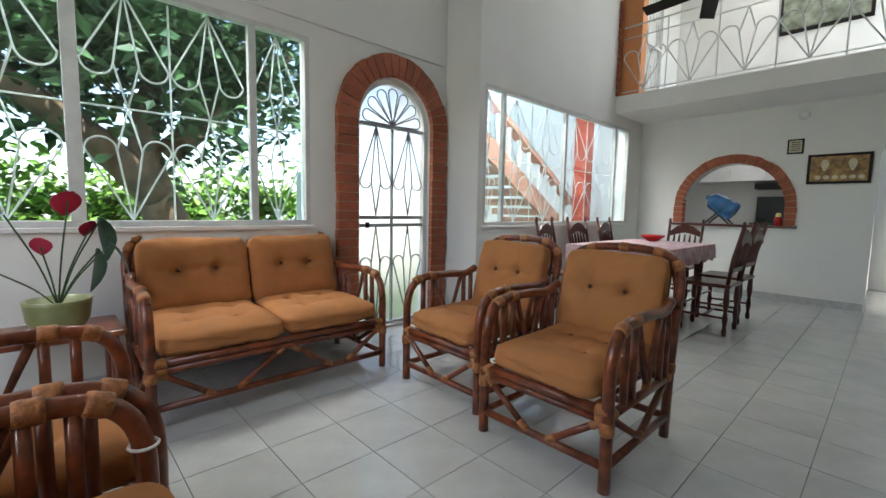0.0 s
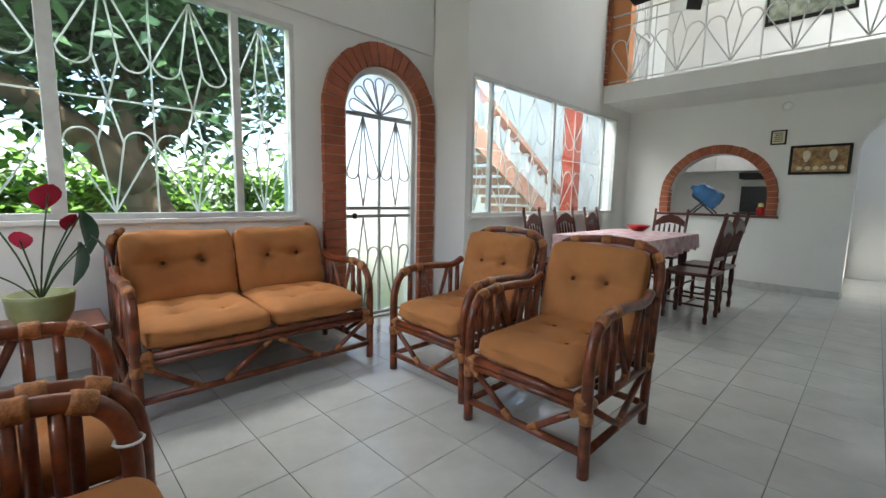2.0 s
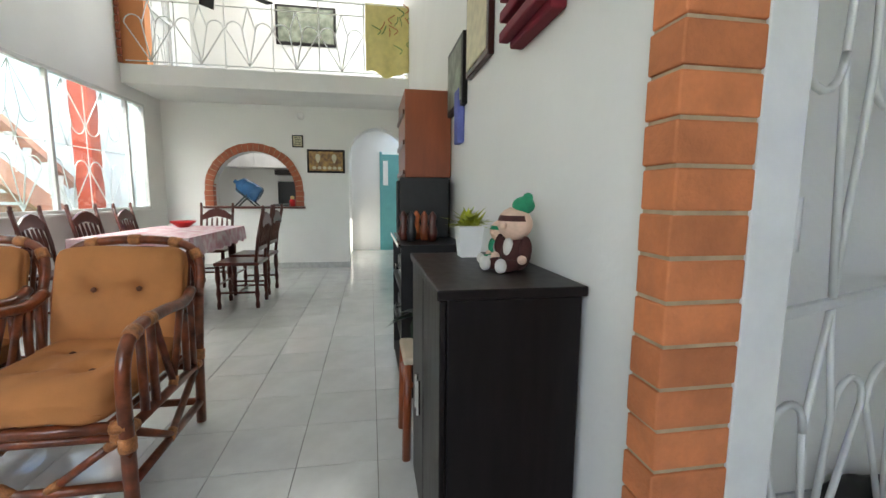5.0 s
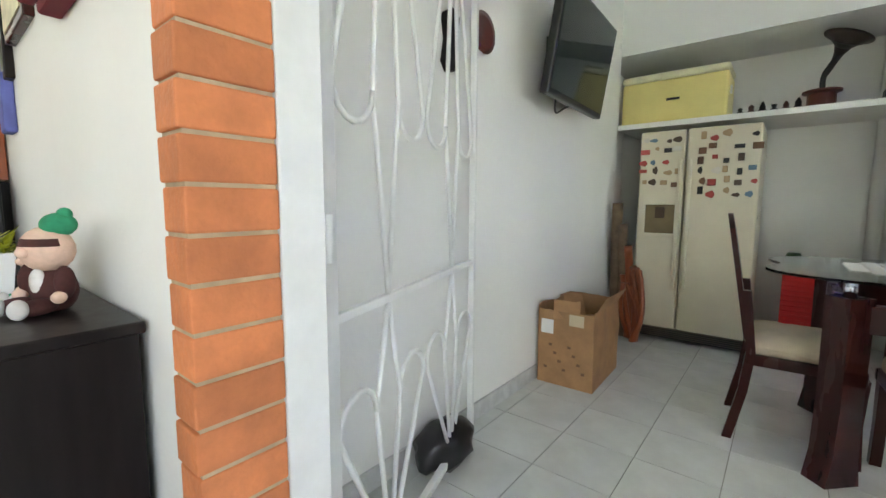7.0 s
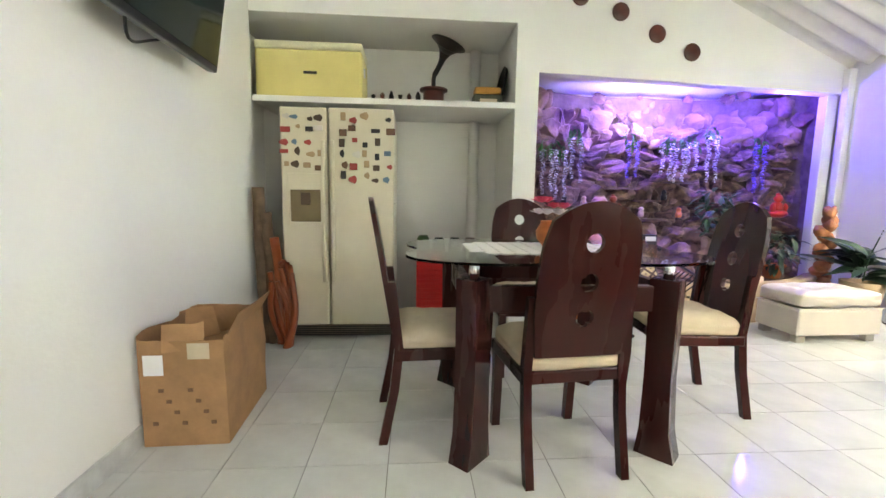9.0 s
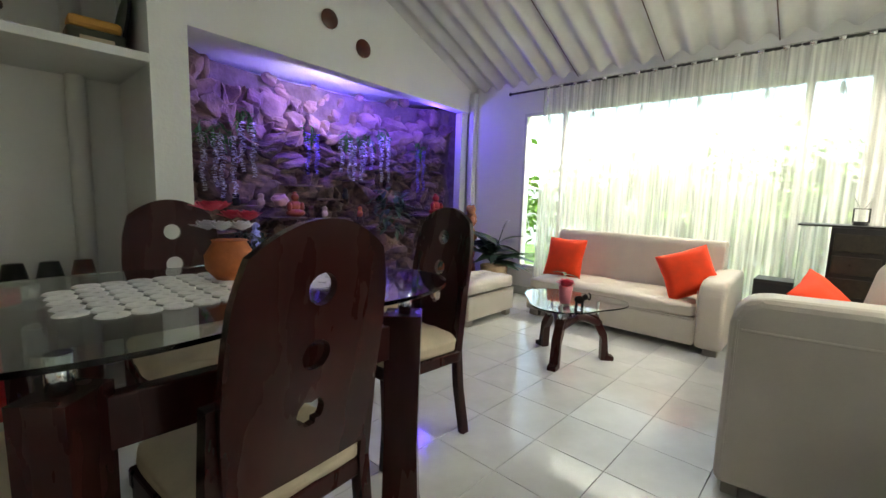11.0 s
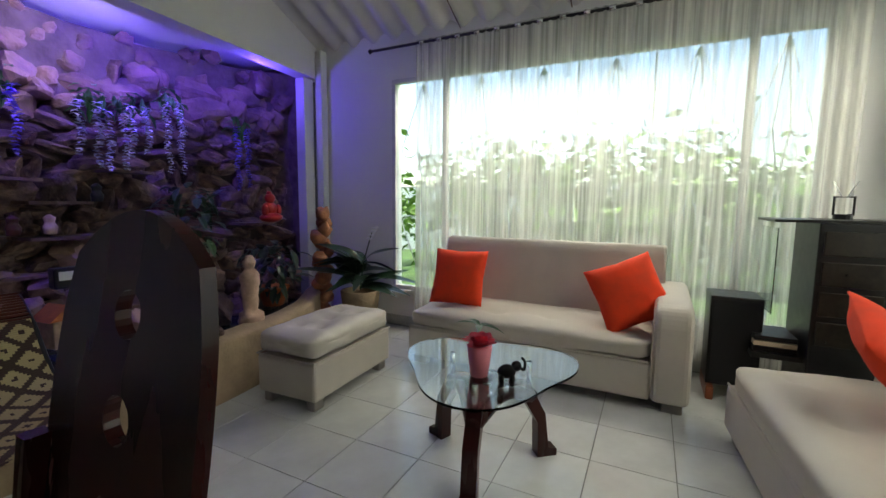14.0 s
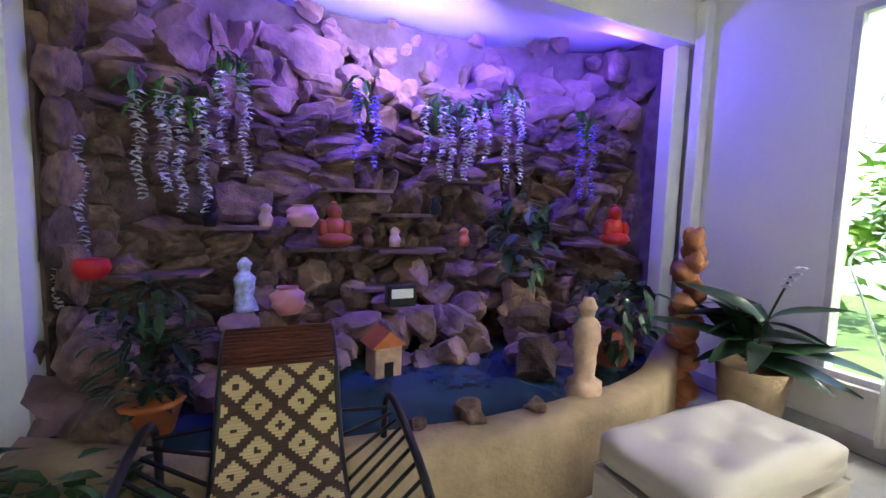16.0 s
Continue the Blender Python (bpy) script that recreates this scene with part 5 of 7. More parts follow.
part("dispenser_lever", box((0.2, 0.367, 1.03), (0.27, 0.378, 1.12), 0.004), mat("lever_brown", (0.08, 0.05, 0.03), 0.5), d1)
for k in range(5):
    part("grille_slat", box((-0.40, 0.33, 0.02 + 0.016 * k), (0.40, 0.336, 0.028 + 0.016 * k)), BLACK, fr)
for dd, x in ((d1, 0.10), (d2, 0.035)):
    part("handle", box((x - 0.014, 0.366, 0.45), (x + 0.014, 0.40, 1.5), 0.008), FRIDGE, dd)
part("grille", box((-0.40, 0.28, 0.015), (0.40, 0.33, 0.10), 0.004), mat("kick_grille", (0.16, 0.13, 0.09), 0.6), fr, "brown kick grille")
random.seed(21)
MAGS = [mat("magnet_%s" % n_, c_, 0.4) for n_, c_ in (("red", (0.4, 0.06, 0.05)), ("brown", (0.16, 0.08, 0.04)), ("dark", (0.03, 0.03, 0.03)), ("blue", (0.12, 0.2, 0.28)), ("tan", (0.4, 0.27, 0.15)), ("umber", (0.08, 0.05, 0.03)), ("pale", (0.6, 0.56, 0.5)))]
for r_ in range(6):
    for c_ in range(10):
        x = 0.375 - c_ * 0.083 + random.uniform(-0.018, 0.018)
        if 0.01 < x < 0.125 or random.random() < 0.12:
            continue
        if r_ > 4 and x > 0:
            continue
        z = 1.66 - r_ * 0.085 + random.uniform(-0.02, 0.02)
        s_, t_ = random.uniform(0.016, 0.036), random.uniform(0.014, 0.03)
        if random.random() < 0.5:
            bm = box((x - s_, 0.3655, z - t_), (x + s_, 0.373, z + t_), 0.003)
        else:
            bm = prism([(x + s_ * math.cos(a * 0.7), z + t_ * math.sin(a * 0.7) * (1 + 0.3 * math.cos(a * 2.1))) for a in range(9)], "y", 0.3655, 0.372)
        part("magnet", bm, random.choice(MAGS), d1 if x > 0.07 else d2)

# things on the niche shelf
co = thing("cooler_box", pose(0.74, -4.66, 1.835), "pale yellow ice cooler with a white lid", "cooler")
part("body", box((-0.4, -0.2, 0), (0.4, 0.2, 0.36), 0.02), YELLOW, co)
part("lid", box((-0.405, -0.205, 0.361), (0.405, 0.205, 0.42), 0.02), mat("cooler_lid", (0.75, 0.72, 0.5), 0.5), co)
part("badge", box((-0.06, 0.201, 0.18), (0.04, 0.205, 0.20)), BLACK, co)
part("latch", box((-0.41, 0.05, 0.2), (-0.40, 0.1, 0.26)), WHITE, co)
gr = thing("gramophone", pose(-0.22, -4.66, 1.835), "old brown gramophone with a dark horn", "gramophone")
part("case", lathe([(0.10, 0), (0.10, 0.02), (0.085, 0.03), (0.085, 0.12), (0.115, 0.13), (0.115, 0.145)], seg=24), REDW, gr, smooth=False)
part("arm", tube(smooth_path([(0, 0, 0.14), (0.0, 0, 0.24), (-0.03, 0.02, 0.30), (-0.07, 0.05, 0.37)]), [0.018] * 8 + [0.022] * 11, seg=10), BLACK, gr, smooth=True)
part("horn", lathe([(0.02, 0), (0.03, 0.06), (0.055, 0.12), (0.10, 0.16), (0.145, 0.18), (0.14, 0.178), (0.09, 0.15), (0.04, 0.1)], seg=24), mat("horn_metal", (0.06, 0.045, 0.035), 0.45, metal=0.5), gr, smooth=True, at=pose(-0.05, 0.0, 0.34, -42, 0, 30))
ra = thing("radio", pose(-0.66, -4.62, 1.835), "small green and orange old radio", "radio")
part("case", box((-0.12, -0.07, 0), (0.12, 0.07, 0.10), 0.015), mat("radio_green", (0.05, 0.06, 0.035), 0.5), ra)
part("top", box((-0.11, -0.06, 0.101), (0.11, 0.06, 0.16), 0.02), mat("radio_orange", (0.55, 0.27, 0.05), 0.5), ra)
part("dial", box((-0.07, 0.071, 0.03), (0.07, 0.075, 0.06)), CREAM, ra)
dk = thing("serving_tray", pose(-0.80, -4.72, 1.835), "dark round tray leaning in the niche corner", "tray")
part("disc", lathe([(0.17, 0), (0.18, 0.02), (0.16, 0.015)], seg=24), BLACKW, dk, smooth=True, at=pose(0, 0, 0.18, 0, 80, 0))
for k in range(6):
    o_ = thing("ornament", pose(0.26 - 0.07 * k, -4.52, 1.835), "small dark metal ornament on the shelf", "ornament", "shelf ornaments")
    part("body", lathe([(0.025, 0), (0.03, 0.02), (0.012 + 0.004 * (k % 3), 0.035), (0.02, 0.05 + 0.01 * (k % 2)), (0.006, 0.06 + 0.015 * (k % 3))], seg=8), (BLACK, REDW, BLACKW)[k % 3], o_, smooth=True)
# in the niche below
rs = thing("red_crate", pose(-0.22, -4.75, 0), "red slatted plastic crate stack", "crate")
part("body", box((-0.13, -0.2, 0), (0.13, 0.18, 0.62), 0.01), RED, rs)
for k in range(15):
    part("slat", box((-0.132, 0.18, 0.03 + 0.039 * k), (0.132, 0.19, 0.055 + 0.039 * k), 0.003), RED, rs)
for k in range(4):
    o_ = thing("jar", pose(-0.15 - 0.14 * k, -4.8, 0.62 if k < 1 else 0.0), "assorted jar beside the refrigerator", "jar", "niche jars")
    part("body", lathe([(0.05, 0), (0.06, 0.05), (0.06, 0.1 + (0.55 if k else 0)), (0.04, 0.14 + (0.6 if k else 0))], seg=10), (LEAF, BLACKW, BLACK, REDW)[k], o_, smooth=True)
fw = thing("driftwood", pose(1.03, -4.2, 0), "dark driftwood logs standing in the corner", "driftwood")
for k in range(4):
    part("branch", tube(smooth_path([(0.0 - 0.06 * k, 0.02 * k, 0), (0.03 - 0.06 * k, -0.03, 0.5), (0.02 - 0.05 * k, 0.02, 1.15 - 0.18 * k)]), 0.045 - 0.005 * k, seg=8), BARK if k < 2 else ORANGEW, fw, smooth=True)
random.seed(61)
for k in range(9):
    a = random.uniform(0, 6.28)
    c0 = Vector((-0.15, 0.10, 0))
    part("root", tube(smooth_path([c0 + Vector((0.05 * math.cos(a), 0.05 * math.sin(a), 0.0)), c0 + Vector((0.09 * math.cos(a + 1), 0.07 * math.sin(a + 1), 0.25)), c0 + Vector((0.08 * math.cos(a + 2), 0.08 * math.sin(a + 2), 0.45 + 0.02 * k))]), 0.02, seg=7), ORANGEW, fw, smooth=True)

# television on its bracket
tv = thing("television", pose(0.945, -3.0, 2.01, 0, 0, -88), "flat black television on a wall bracket", "television")
part("casing", box((-0.45, -0.025, -0.28), (0.45, 0.03, 0.30), 0.01), BLACK, tv, at=pose(0, 0, 0, 9, 0, 0))
part("screen", box((-0.43, -0.029, -0.25), (0.43, -0.026, 0.28)), SCREEN, tv, at=pose(0, 0, 0, 9, 0, 0))
part("bracket", tube([(0.0, 0.03, 0), (0.0, 0.185, 0.0)], 0.025), BLACK, tv)
part("wall_plate_mount", box((-0.12, 0.165, -0.14), (0.14, 0.185, 0.14), 0.004), BLACK, tv)
part("cable", tube(smooth_path([(-0.3, 0.03, -0.2), (-0.2, 0.08, -0.33), (0.0, 0.1, -0.27), (0.1, 0.05, -0.22)]), 0.006, seg=6), BLACK, tv)
sd = thing("wall_mask", pose(1.14, -1.93, 1.86), "dark carved sandal-shaped ornament on the wall", "wall ornament")
part("body", prism([(-0.05, 0.1), (0.0, 0.13), (0.05, 0.1), (0.03, 0.0), (0.05, -0.1), (0.02, -0.14), (-0.03, -0.13), (-0.04, 0)], "x", -0.03, 0), BLACKW, sd)
pE = thing("wall_plate", pose(1.137, -2.2, 1.97, 0, -90, 0), "round brown carved wall plate", "wall plate", "wall plates")
part("plate", lathe([(0.09, 0), (0.1, 0.012), (0.07, 0.016), (0.02, 0.01)], seg=20), REDW, pE, smooth=True)
pc0 = None
for x, z in ((-1.70, 3.09), (-2.12, 2.965), (-2.515, 2.772), (-2.90, 2.608)):
    m_ = pose(x, YR + 0.002, z, -90, 0, 0)
    if pc0 is None:
        pc0 = thing("wall_plate", m_, "round clay plate with carved face pattern", "wall plate", "wall plates")
        part("plate", lathe([(0.075, 0), (0.085, 0.012), (0.06, 0.016), (0.02, 0.012)], seg=20), TERRA, pc0, smooth=True)
        part("rim", lathe([(0.085, 0.0), (0.09, 0.01), (0.083, 0.018)], seg=20), REDW, pc0, smooth=True)
    else:
        copy_thing(pc0, m_)


# ---- sunroom: lounge ----
def sofa(name, m, L, label, arm_sides, high=False):
    """A beige sofa, front to -y, length along x; arm_sides: -1 and/or 1."""
    c = thing(name, m, label, "sofa", "beige sofas")
    h = L / 2
    D = 0.78
    a0 = -h + (0.19 if -1 in arm_sides else 0)
    a1 = h - (0.19 if 1 in arm_sides else 0)
    part("base", box((a0 + 0.003, -D / 2, 0.06), (a1 - 0.003, D / 2 - 0.042, 0.268), 0.015), SOFA, c)
    b = [(a0 + (a1 - a0) * (k + 0.5) / 4 - (a0 + a1) / 2, y) for k in range(4) for y in (-0.1,)]
    part("seat_cushion", cushion(a1 - a0, 0.58, 0.13, 0.02, b, 4, n=22), SOFA, c, smooth=True, at=pose((a0 + a1) / 2, -D / 2 + 0.29, 0.325))
    part("seat_piping", tube([(a0 + 0.02, -D / 2 + 0.002, 0.275), (a1 - 0.02, -D / 2 + 0.002, 0.275)], 0.006, seg=6), SOFA, c)
    q = [(0.12, 0.30), (0.17, 0.55), (0.22, 0.80), (0.25, 0.845), (0.30, 0.85), (0.345, 0.82), (0.35, 0.75), (0.35, 0.27), (0.12, 0.27)]
    bm = prism(q, "x", a0, a1 if high else a1 + 0.06)
    bmesh.ops.bevel(bm, geom=bm.edges[:], offset=0.018, segments=2, affect="EDGES", profile=0.5)
    part("backrest", bm, SOFA, c)
    for s in arm_sides:
        q = [(-0.39, 0.05), (-0.39, 0.48), (-0.36, 0.55), (-0.29, 0.585), (0.0, 0.60), (0.24, 0.615), (0.32, 0.61), (0.36, 0.57), (0.36, 0.05)]
        if high:
            q = [(-0.39, 0.05), (-0.39, 0.73), (-0.36, 0.79), (-0.30, 0.815), (0.30, 0.83), (0.36, 0.81), (0.36, 0.05)]
        x0, x1 = sorted((s * h, s * (h - 0.19)))
        bm = prism(q, "x", x0, x1)
        bmesh.ops.bevel(bm, geom=bm.edges[:], offset=0.035, segments=3, affect="EDGES", profile=0.5)
        part("arm", bm, SOFA, c)
        part("arm_seam", tube([(s * (h - 0.19), -0.391, 0.1), (s * (h - 0.19), -0.391, 0.5)], 0.004, seg=5), SOFA, c)
        if high:
            part("arm_piping", tube([(s * (h + 0.001), -0.35, 0.685), (s * (h + 0.001), 0.33, 0.70)], 0.006, seg=6), SOFA, c)
            part("arm_piping", tube([(s * (h - 0.004), -0.36, 0.08), (s * (h - 0.004), -0.36, 0.72)], 0.005, seg=6), SOFA, c)
    for x in (-h + 0.08, h - 0.08):
        for y in (-D / 2 + 0.06, D / 2 - 0.1):
            part("foot", box((x - 0.05, y - 0.03, 0), (x + 0.05, y + 0.03, 0.06), 0.006), mat("sofa_foot", (0.3, 0.28, 0.25), 0.5), c)
    return c


sofa("sofa", pose(-4.29, -3.12, 0, 0, 0, 90), 1.70, "beige leatherette sofa under the window with orange cushions", (1,))
sofa("sofa", pose(-3.01, -1.675, 0, 0, 0, 5), 1.66, "long beige leatherette sofa along the curtained wall", (1,), True)


def pillow(m, label):
    p = thing("throw_pillow", m, label, "cushion", "orange throw pillows")
    bm = bmesh.new()
    n = 12
    V = {}
    for s in (-1, 1):
        for i in range(n + 1):
            for j in range(n + 1):
                u, v = -1 + 2 * i / n, -1 + 2 * j / n
                pin = 1 - 0.10 * (1 - abs(u * v)) * (abs(u) ** 4 + abs(v) ** 4) * 0.7
                t = ((1 - u ** 2) * (1 - v ** 2)) ** 0.45 * 0.075 + 0.004
                w = noise.noise(Vector((u * 2, v * 2, s * 3))) * 0.008
                V[s, i, j] = bm.verts.new((u * 0.20 * pin, v * 0.20 * pin, s * t + w))
        for i in range(n):
            for j in range(n):
                f = [V[s, i, j], V[s, i + 1, j], V[s, i + 1, j + 1], V[s, i, j + 1]]
                bm.faces.new(f if s > 0 else f[::-1])
    for k in range(n):
        for a, b in (((k, 0), (k + 1, 0)), ((k + 1, n), (k, n)), ((0, k + 1), (0, k)), ((n, k), (n, k + 1))):
            bm.faces.new((V[1, *a], V[-1, *a], V[-1, *b], V[1, *b]))
    bmesh.ops.recalc_face_normals(bm, faces=bm.faces[:])
    part("cover", bm, ORANGE, p, smooth=True)
    return p


pw = pillow(pose(-4.19, -3.72, 0.585, 0, 72, 0) @ pose(0, 0, 0, 0, 0, 90), "bright orange square throw pillow on the sofa")
copy_thing(pw, pose(-4.17, -2.60, 0.59, 0, 68, 12) @ pose(0, 0, 0, 0, 0, 112))
copy_thing(pw, pose(-3.36, -1.72, 0.60, -50, 0, -23) @ pose(0, 0, 0, 0, 0, 20))

cable = tube(smooth_path([(-3.62, -1.50, 0.845), (-3.58, -1.44, 0.86), (-3.55, -1.38, 0.82), (-3.54, -1.345, 0.55), (-3.54, -1.34, 0.02)]), 0.006, seg=6)
tagged(part("cable", cable, BLACK, smooth=True), "thin black cable lying over the sofa back", "cable")

# ottoman
ot = thing("ottoman", pose(-3.415, -4.235, 0, 0, 0, 2), "beige buttoned storage ottoman on short feet", "ottoman")
part("body", box((-0.37, -0.2, 0.06), (0.37, 0.2, 0.27), 0.015), SOFA, ot)
part("lid", cushion(0.75, 0.41, 0.13, 0.018, [(-0.18, -0.07), (0.18, -0.07), (-0.18, 0.08), (0.18, 0.08), (0, 0)], 2, n=20), SOFA, ot, smooth=True, at=pose(0, 0, 0.345))
part("piping", tube([(-0.37, -0.2, 0.277), (0.37, -0.2, 0.277), (0.37, 0.2, 0.277), (-0.37, 0.2, 0.277)], 0.005, seg=6, closed=True), SOFA, ot)
for sx in (-1, 1):
    for sy in (-1, 1):
        part("foot", box((sx * 0.31 - 0.04, sy * 0.15 - 0.03, 0), (sx * 0.31 + 0.04, sy * 0.15 + 0.03, 0.06), 0.008), mat("ottoman_foot", (0.3, 0.28, 0.25), 0.5), ot)

# coffee table
ct = thing("coffee_table", pose(-3.092, -3.098, 0, 0, 0, 9), "rounded triangular glass coffee table on mahogany legs", "coffee table")
pts = []
for k in range(72):
    a = 2 * math.pi * k / 72
    r = 0.355 + 0.05 * math.cos(3 * a)
    pts.append((r * math.cos(a), r * math.sin(a)))
g_ = part("tabletop", prism(pts, "z", 0.425, 0.435), GLASS, ct, "clear glass top")
g_.visible_shadow = False
for k in range(3):
    q = [(0.03, 0.30), (0.05, 0.36), (0.20, 0.33), (0.27, 0.20), (0.29, 0.04), (0.33, 0.03), (0.33, 0.0), (0.24, 0.0), (0.235, 0.16), (0.17, 0.27)]
    part("leg", prism(q, "y", -0.03, 0.03), DARKW, ct, at=pose(0, 0, 0, 0, 0, 120 * k))
    part("spacer", tube([(0.2 * math.cos(radians(120 * k)), 0.2 * math.sin(radians(120 * k)), 0.32), (0.2 * math.cos(radians(120 * k)), 0.2 * math.sin(radians(120 * k)), 0.425)], 0.013), CHROME, ct, smooth=True)
    a0, a1 = radians(120 * k), radians(120 * (k + 1))
    mid = [(0.22 * math.cos(a0), 0.22 * math.sin(a0), 0.27), (0.10 * math.cos((a0 + a1) / 2), 0.10 * math.sin((a0 + a1) / 2), 0.33), (0.22 * math.cos(a1), 0.22 * math.sin(a1), 0.27)]
    part("apron", tube(smooth_path(mid), 0.028, seg=8), DARKW, ct, smooth=True)
pk = thing("flower_pot", pose(-2.97, -3.08, 0.437), "pink wrapped flower pot with small green plant", "flower pot")
part("pot", lathe([(0.035, 0), (0.05, 0.12), (0.045, 0.12)]), mat("pink_paper", (0.7, 0.2, 0.25), 0.6, var=0.1), pk, smooth=True)
rosebloom(pk, (0, 0, 0.11), 0.075, PINK)
rosebloom(pk, (0.02, 0.01, 0.13), 0.065, PINK)
rosebloom(pk, (-0.025, 0.0, 0.12), 0.06, PINK)
bm = bmesh.new()
for k in range(5):
    leafblade(0.09, 0.03, 0.5, bm, pose(0, 0, 0.2, random.uniform(5, 40), 0, k * 72), 3)
part("leaves", bm, LEAF, pk)
bm = blob((0, 0, 0.065), (0.045, 0.025, 0.035))
blob((0.045, 0, 0.09), (0.025, 0.022, 0.025), bm)
for sx in (-1, 1):
    for sy in (-1, 1):
        tube([(sx * 0.025, sy * 0.014, 0), (sx * 0.025, sy * 0.014, 0.05)], 0.011, bm, 7)
tube(smooth_path([(0.06, 0, 0.09), (0.08, 0, 0.07), (0.085, 0, 0.11), (0.07, 0, 0.13)]), 0.007, bm, 6)
tagged(part("elephant_figurine", bm, BLACKW, smooth=True, at=pose(-2.93, -2.955, 0.437, 0, 0, 120) @ Matrix.Scale(0.8, 4)), "small dark wooden elephant figurine on the glass", "figurine")

# stereo tower, speaker and small black table
so_ = thing("stereo_tower", pose(-4.33, -1.62, 0), "black stereo tower with glass door and little antenna", "stereo")
part("cabinet_box", box((-0.2, -0.14, 0.0), (0.2, 0.14, 1.03), 0.006), BLACK, so_)
part("glass_door", box((-0.16, -0.30, 0.55), (0.18, -0.295, 1.0)), GLASS, so_, at=pose(0, 0, 0, 0, 0, 0))
part("top_panel", box((-0.2, -0.32, 1.031), (0.2, 0.15, 1.045), 0.003), BLACK, so_)
for k in range(4):
    part("component", box((0.201, -0.12, 0.42 + 0.15 * k), (0.212, 0.12, 0.54 + 0.15 * k), 0.004), mat("component_face", (0.02, 0.015, 0.01), 0.3, var=0.4, scale=30), so_)
part("antenna_base", tube([(0, 0, 1.045), (0, 0, 1.07)], 0.04, seg=12), BLACK, so_)
part("antenna_frame", tube([(0, -0.04, 1.07), (0, 0.04, 1.07), (0, 0.04, 1.16), (0, -0.04, 1.16)], 0.007, closed=True, seg=6), BLACK, so_)
for s in (-1, 1):
    part("antenna_rod", tube([(0, s * 0.01, 1.16), (0, s * 0.05, 1.24)], 0.003, seg=5), CHROME, so_)
part("disc_shelf", box((-0.15, -0.36, 0.30), (0.15, -0.14, 0.33), 0.004), BLACK, so_)
for k in range(3):
    part("record", box((-0.13, -0.35, 0.332 + k * 0.03), (0.13, -0.16, 0.358 + k * 0.03), 0.003), (BLACKW, CREAM, BLACK)[k], so_)
s2 = thing("loudspeaker", pose(-4.40, -2.04, 0), "black loudspeaker on a small wooden stand", "loudspeaker")
part("cabinet_box", box((-0.12, -0.13, 0.08), (0.13, 0.12, 0.60), 0.006), BLACK, s2)
part("grille_cloth", box((0.131, -0.12, 0.10), (0.142, 0.11, 0.58), 0.004), mat("grille_black", (0.018, 0.018, 0.02), 0.95), s2)
for s in (-1, 1):
    part("stand_foot", box((-0.14, s * 0.11 - 0.02, 0), (0.18, s * 0.11 + 0.02, 0.08), 0.008), ORANGEW, s2)
bt = thing("side_table", pose(-1.93, -1.33, 0), "small black side table with a wooden ornament", "side table")
part("tabletop", box((-0.18, -0.16, 0.47), (0.18, 0.2, 0.5), 0.005), BLACK, bt)
part("body", box((-0.16, -0.14, 0.0), (0.16, 0.18, 0.47), 0.005), BLACK, bt)
og = thing("wooden_pagoda", pose(-1.95, -1.33, 0.5), "little carved wooden pagoda ornament", "ornament")
for k in range(2):
    part("roof_tier", lathe([(0.075 - 0.02 * k, 0), (0.04 - 0.01 * k, 0.03), (0.02, 0.035)], at=(0, 0, 0.06 + 0.09 * k), seg=8), BARK, og)
    part("column_ring", lathe([(0.04, 0), (0.04, 0.06)], at=(0, 0, 0.0 + 0.095 * k), seg=8), REDW, og)


# curtains on rods
def curtain(name, u0, u1, z0, z1, place, material, label, folds, amp):
    c = thing(name, Matrix(), label, "curtain")
    bm = bmesh.new()
    n = int((u1 - u0) / 0.014)
    prev = None
    for i in range(n + 1):
        u = u0 + (u1 - u0) * i / n
        col = []
        for j in range(9):
            t = j / 8
            ph = u * folds + 1.3 * noise.noise(Vector((u * 1.7, t * 0.6, 3.0)))
            d = amp * (0.45 + 0.55 * t) * math.sin(ph) + 0.5 * amp * noise.noise(Vector((u * 5, t, 7.0)))
            col.append(bm.verts.new(place(u, z0 + (z1 - z0) * (1 - t), d)))
        if prev:
            for j in range(8):
                bm.faces.new((prev[j], col[j], col[j + 1], prev[j + 1]))
        prev = col
    part("cloth", bm, material, c, smooth=True)
    rod = part("rod", tube([place(u0 - 0.45, z1 - 0.02, 0), place(u1 + 0.02, z1 - 0.02, 0)], 0.012, seg=8), BLACK, c, "black curtain rod", True)
    part("finial", lathe([(0.008, -0.02), (0.02, 0), (0.008, 0.02)], seg=8), BLACK, c, at=Matrix.Translation(place(u0 - 0.46, z1 - 0.02, 0)))
    k = 0
    while u0 + 0.05 + k * 0.16 < u1:
        u = u0 + 0.05 + k * 0.16
        a, b = place(u - 0.02, z1 - 0.02, 0), place(u + 0.02, z1 - 0.02, 0)
        part("eyelet", tube([a, b], 0.021, seg=8), CHROME, c, smooth=True)
        k += 1
    return c


curtain("curtain", -4.30, -1.50, 0.10, 2.42, lambda u, z, d: (XR + 0.09 + d, u, z), CURTAIN, "sheer cream curtain gathered on a black rod", 105, 0.018)
curtain("curtain", -4.46, -1.15, 0.06, 2.78, lambda u, z, d: (u, -1.10 + d, z), CURTAIN_N, "long sheer white curtain before the tall window", 40, 0.03).matrix_basis = SKEW

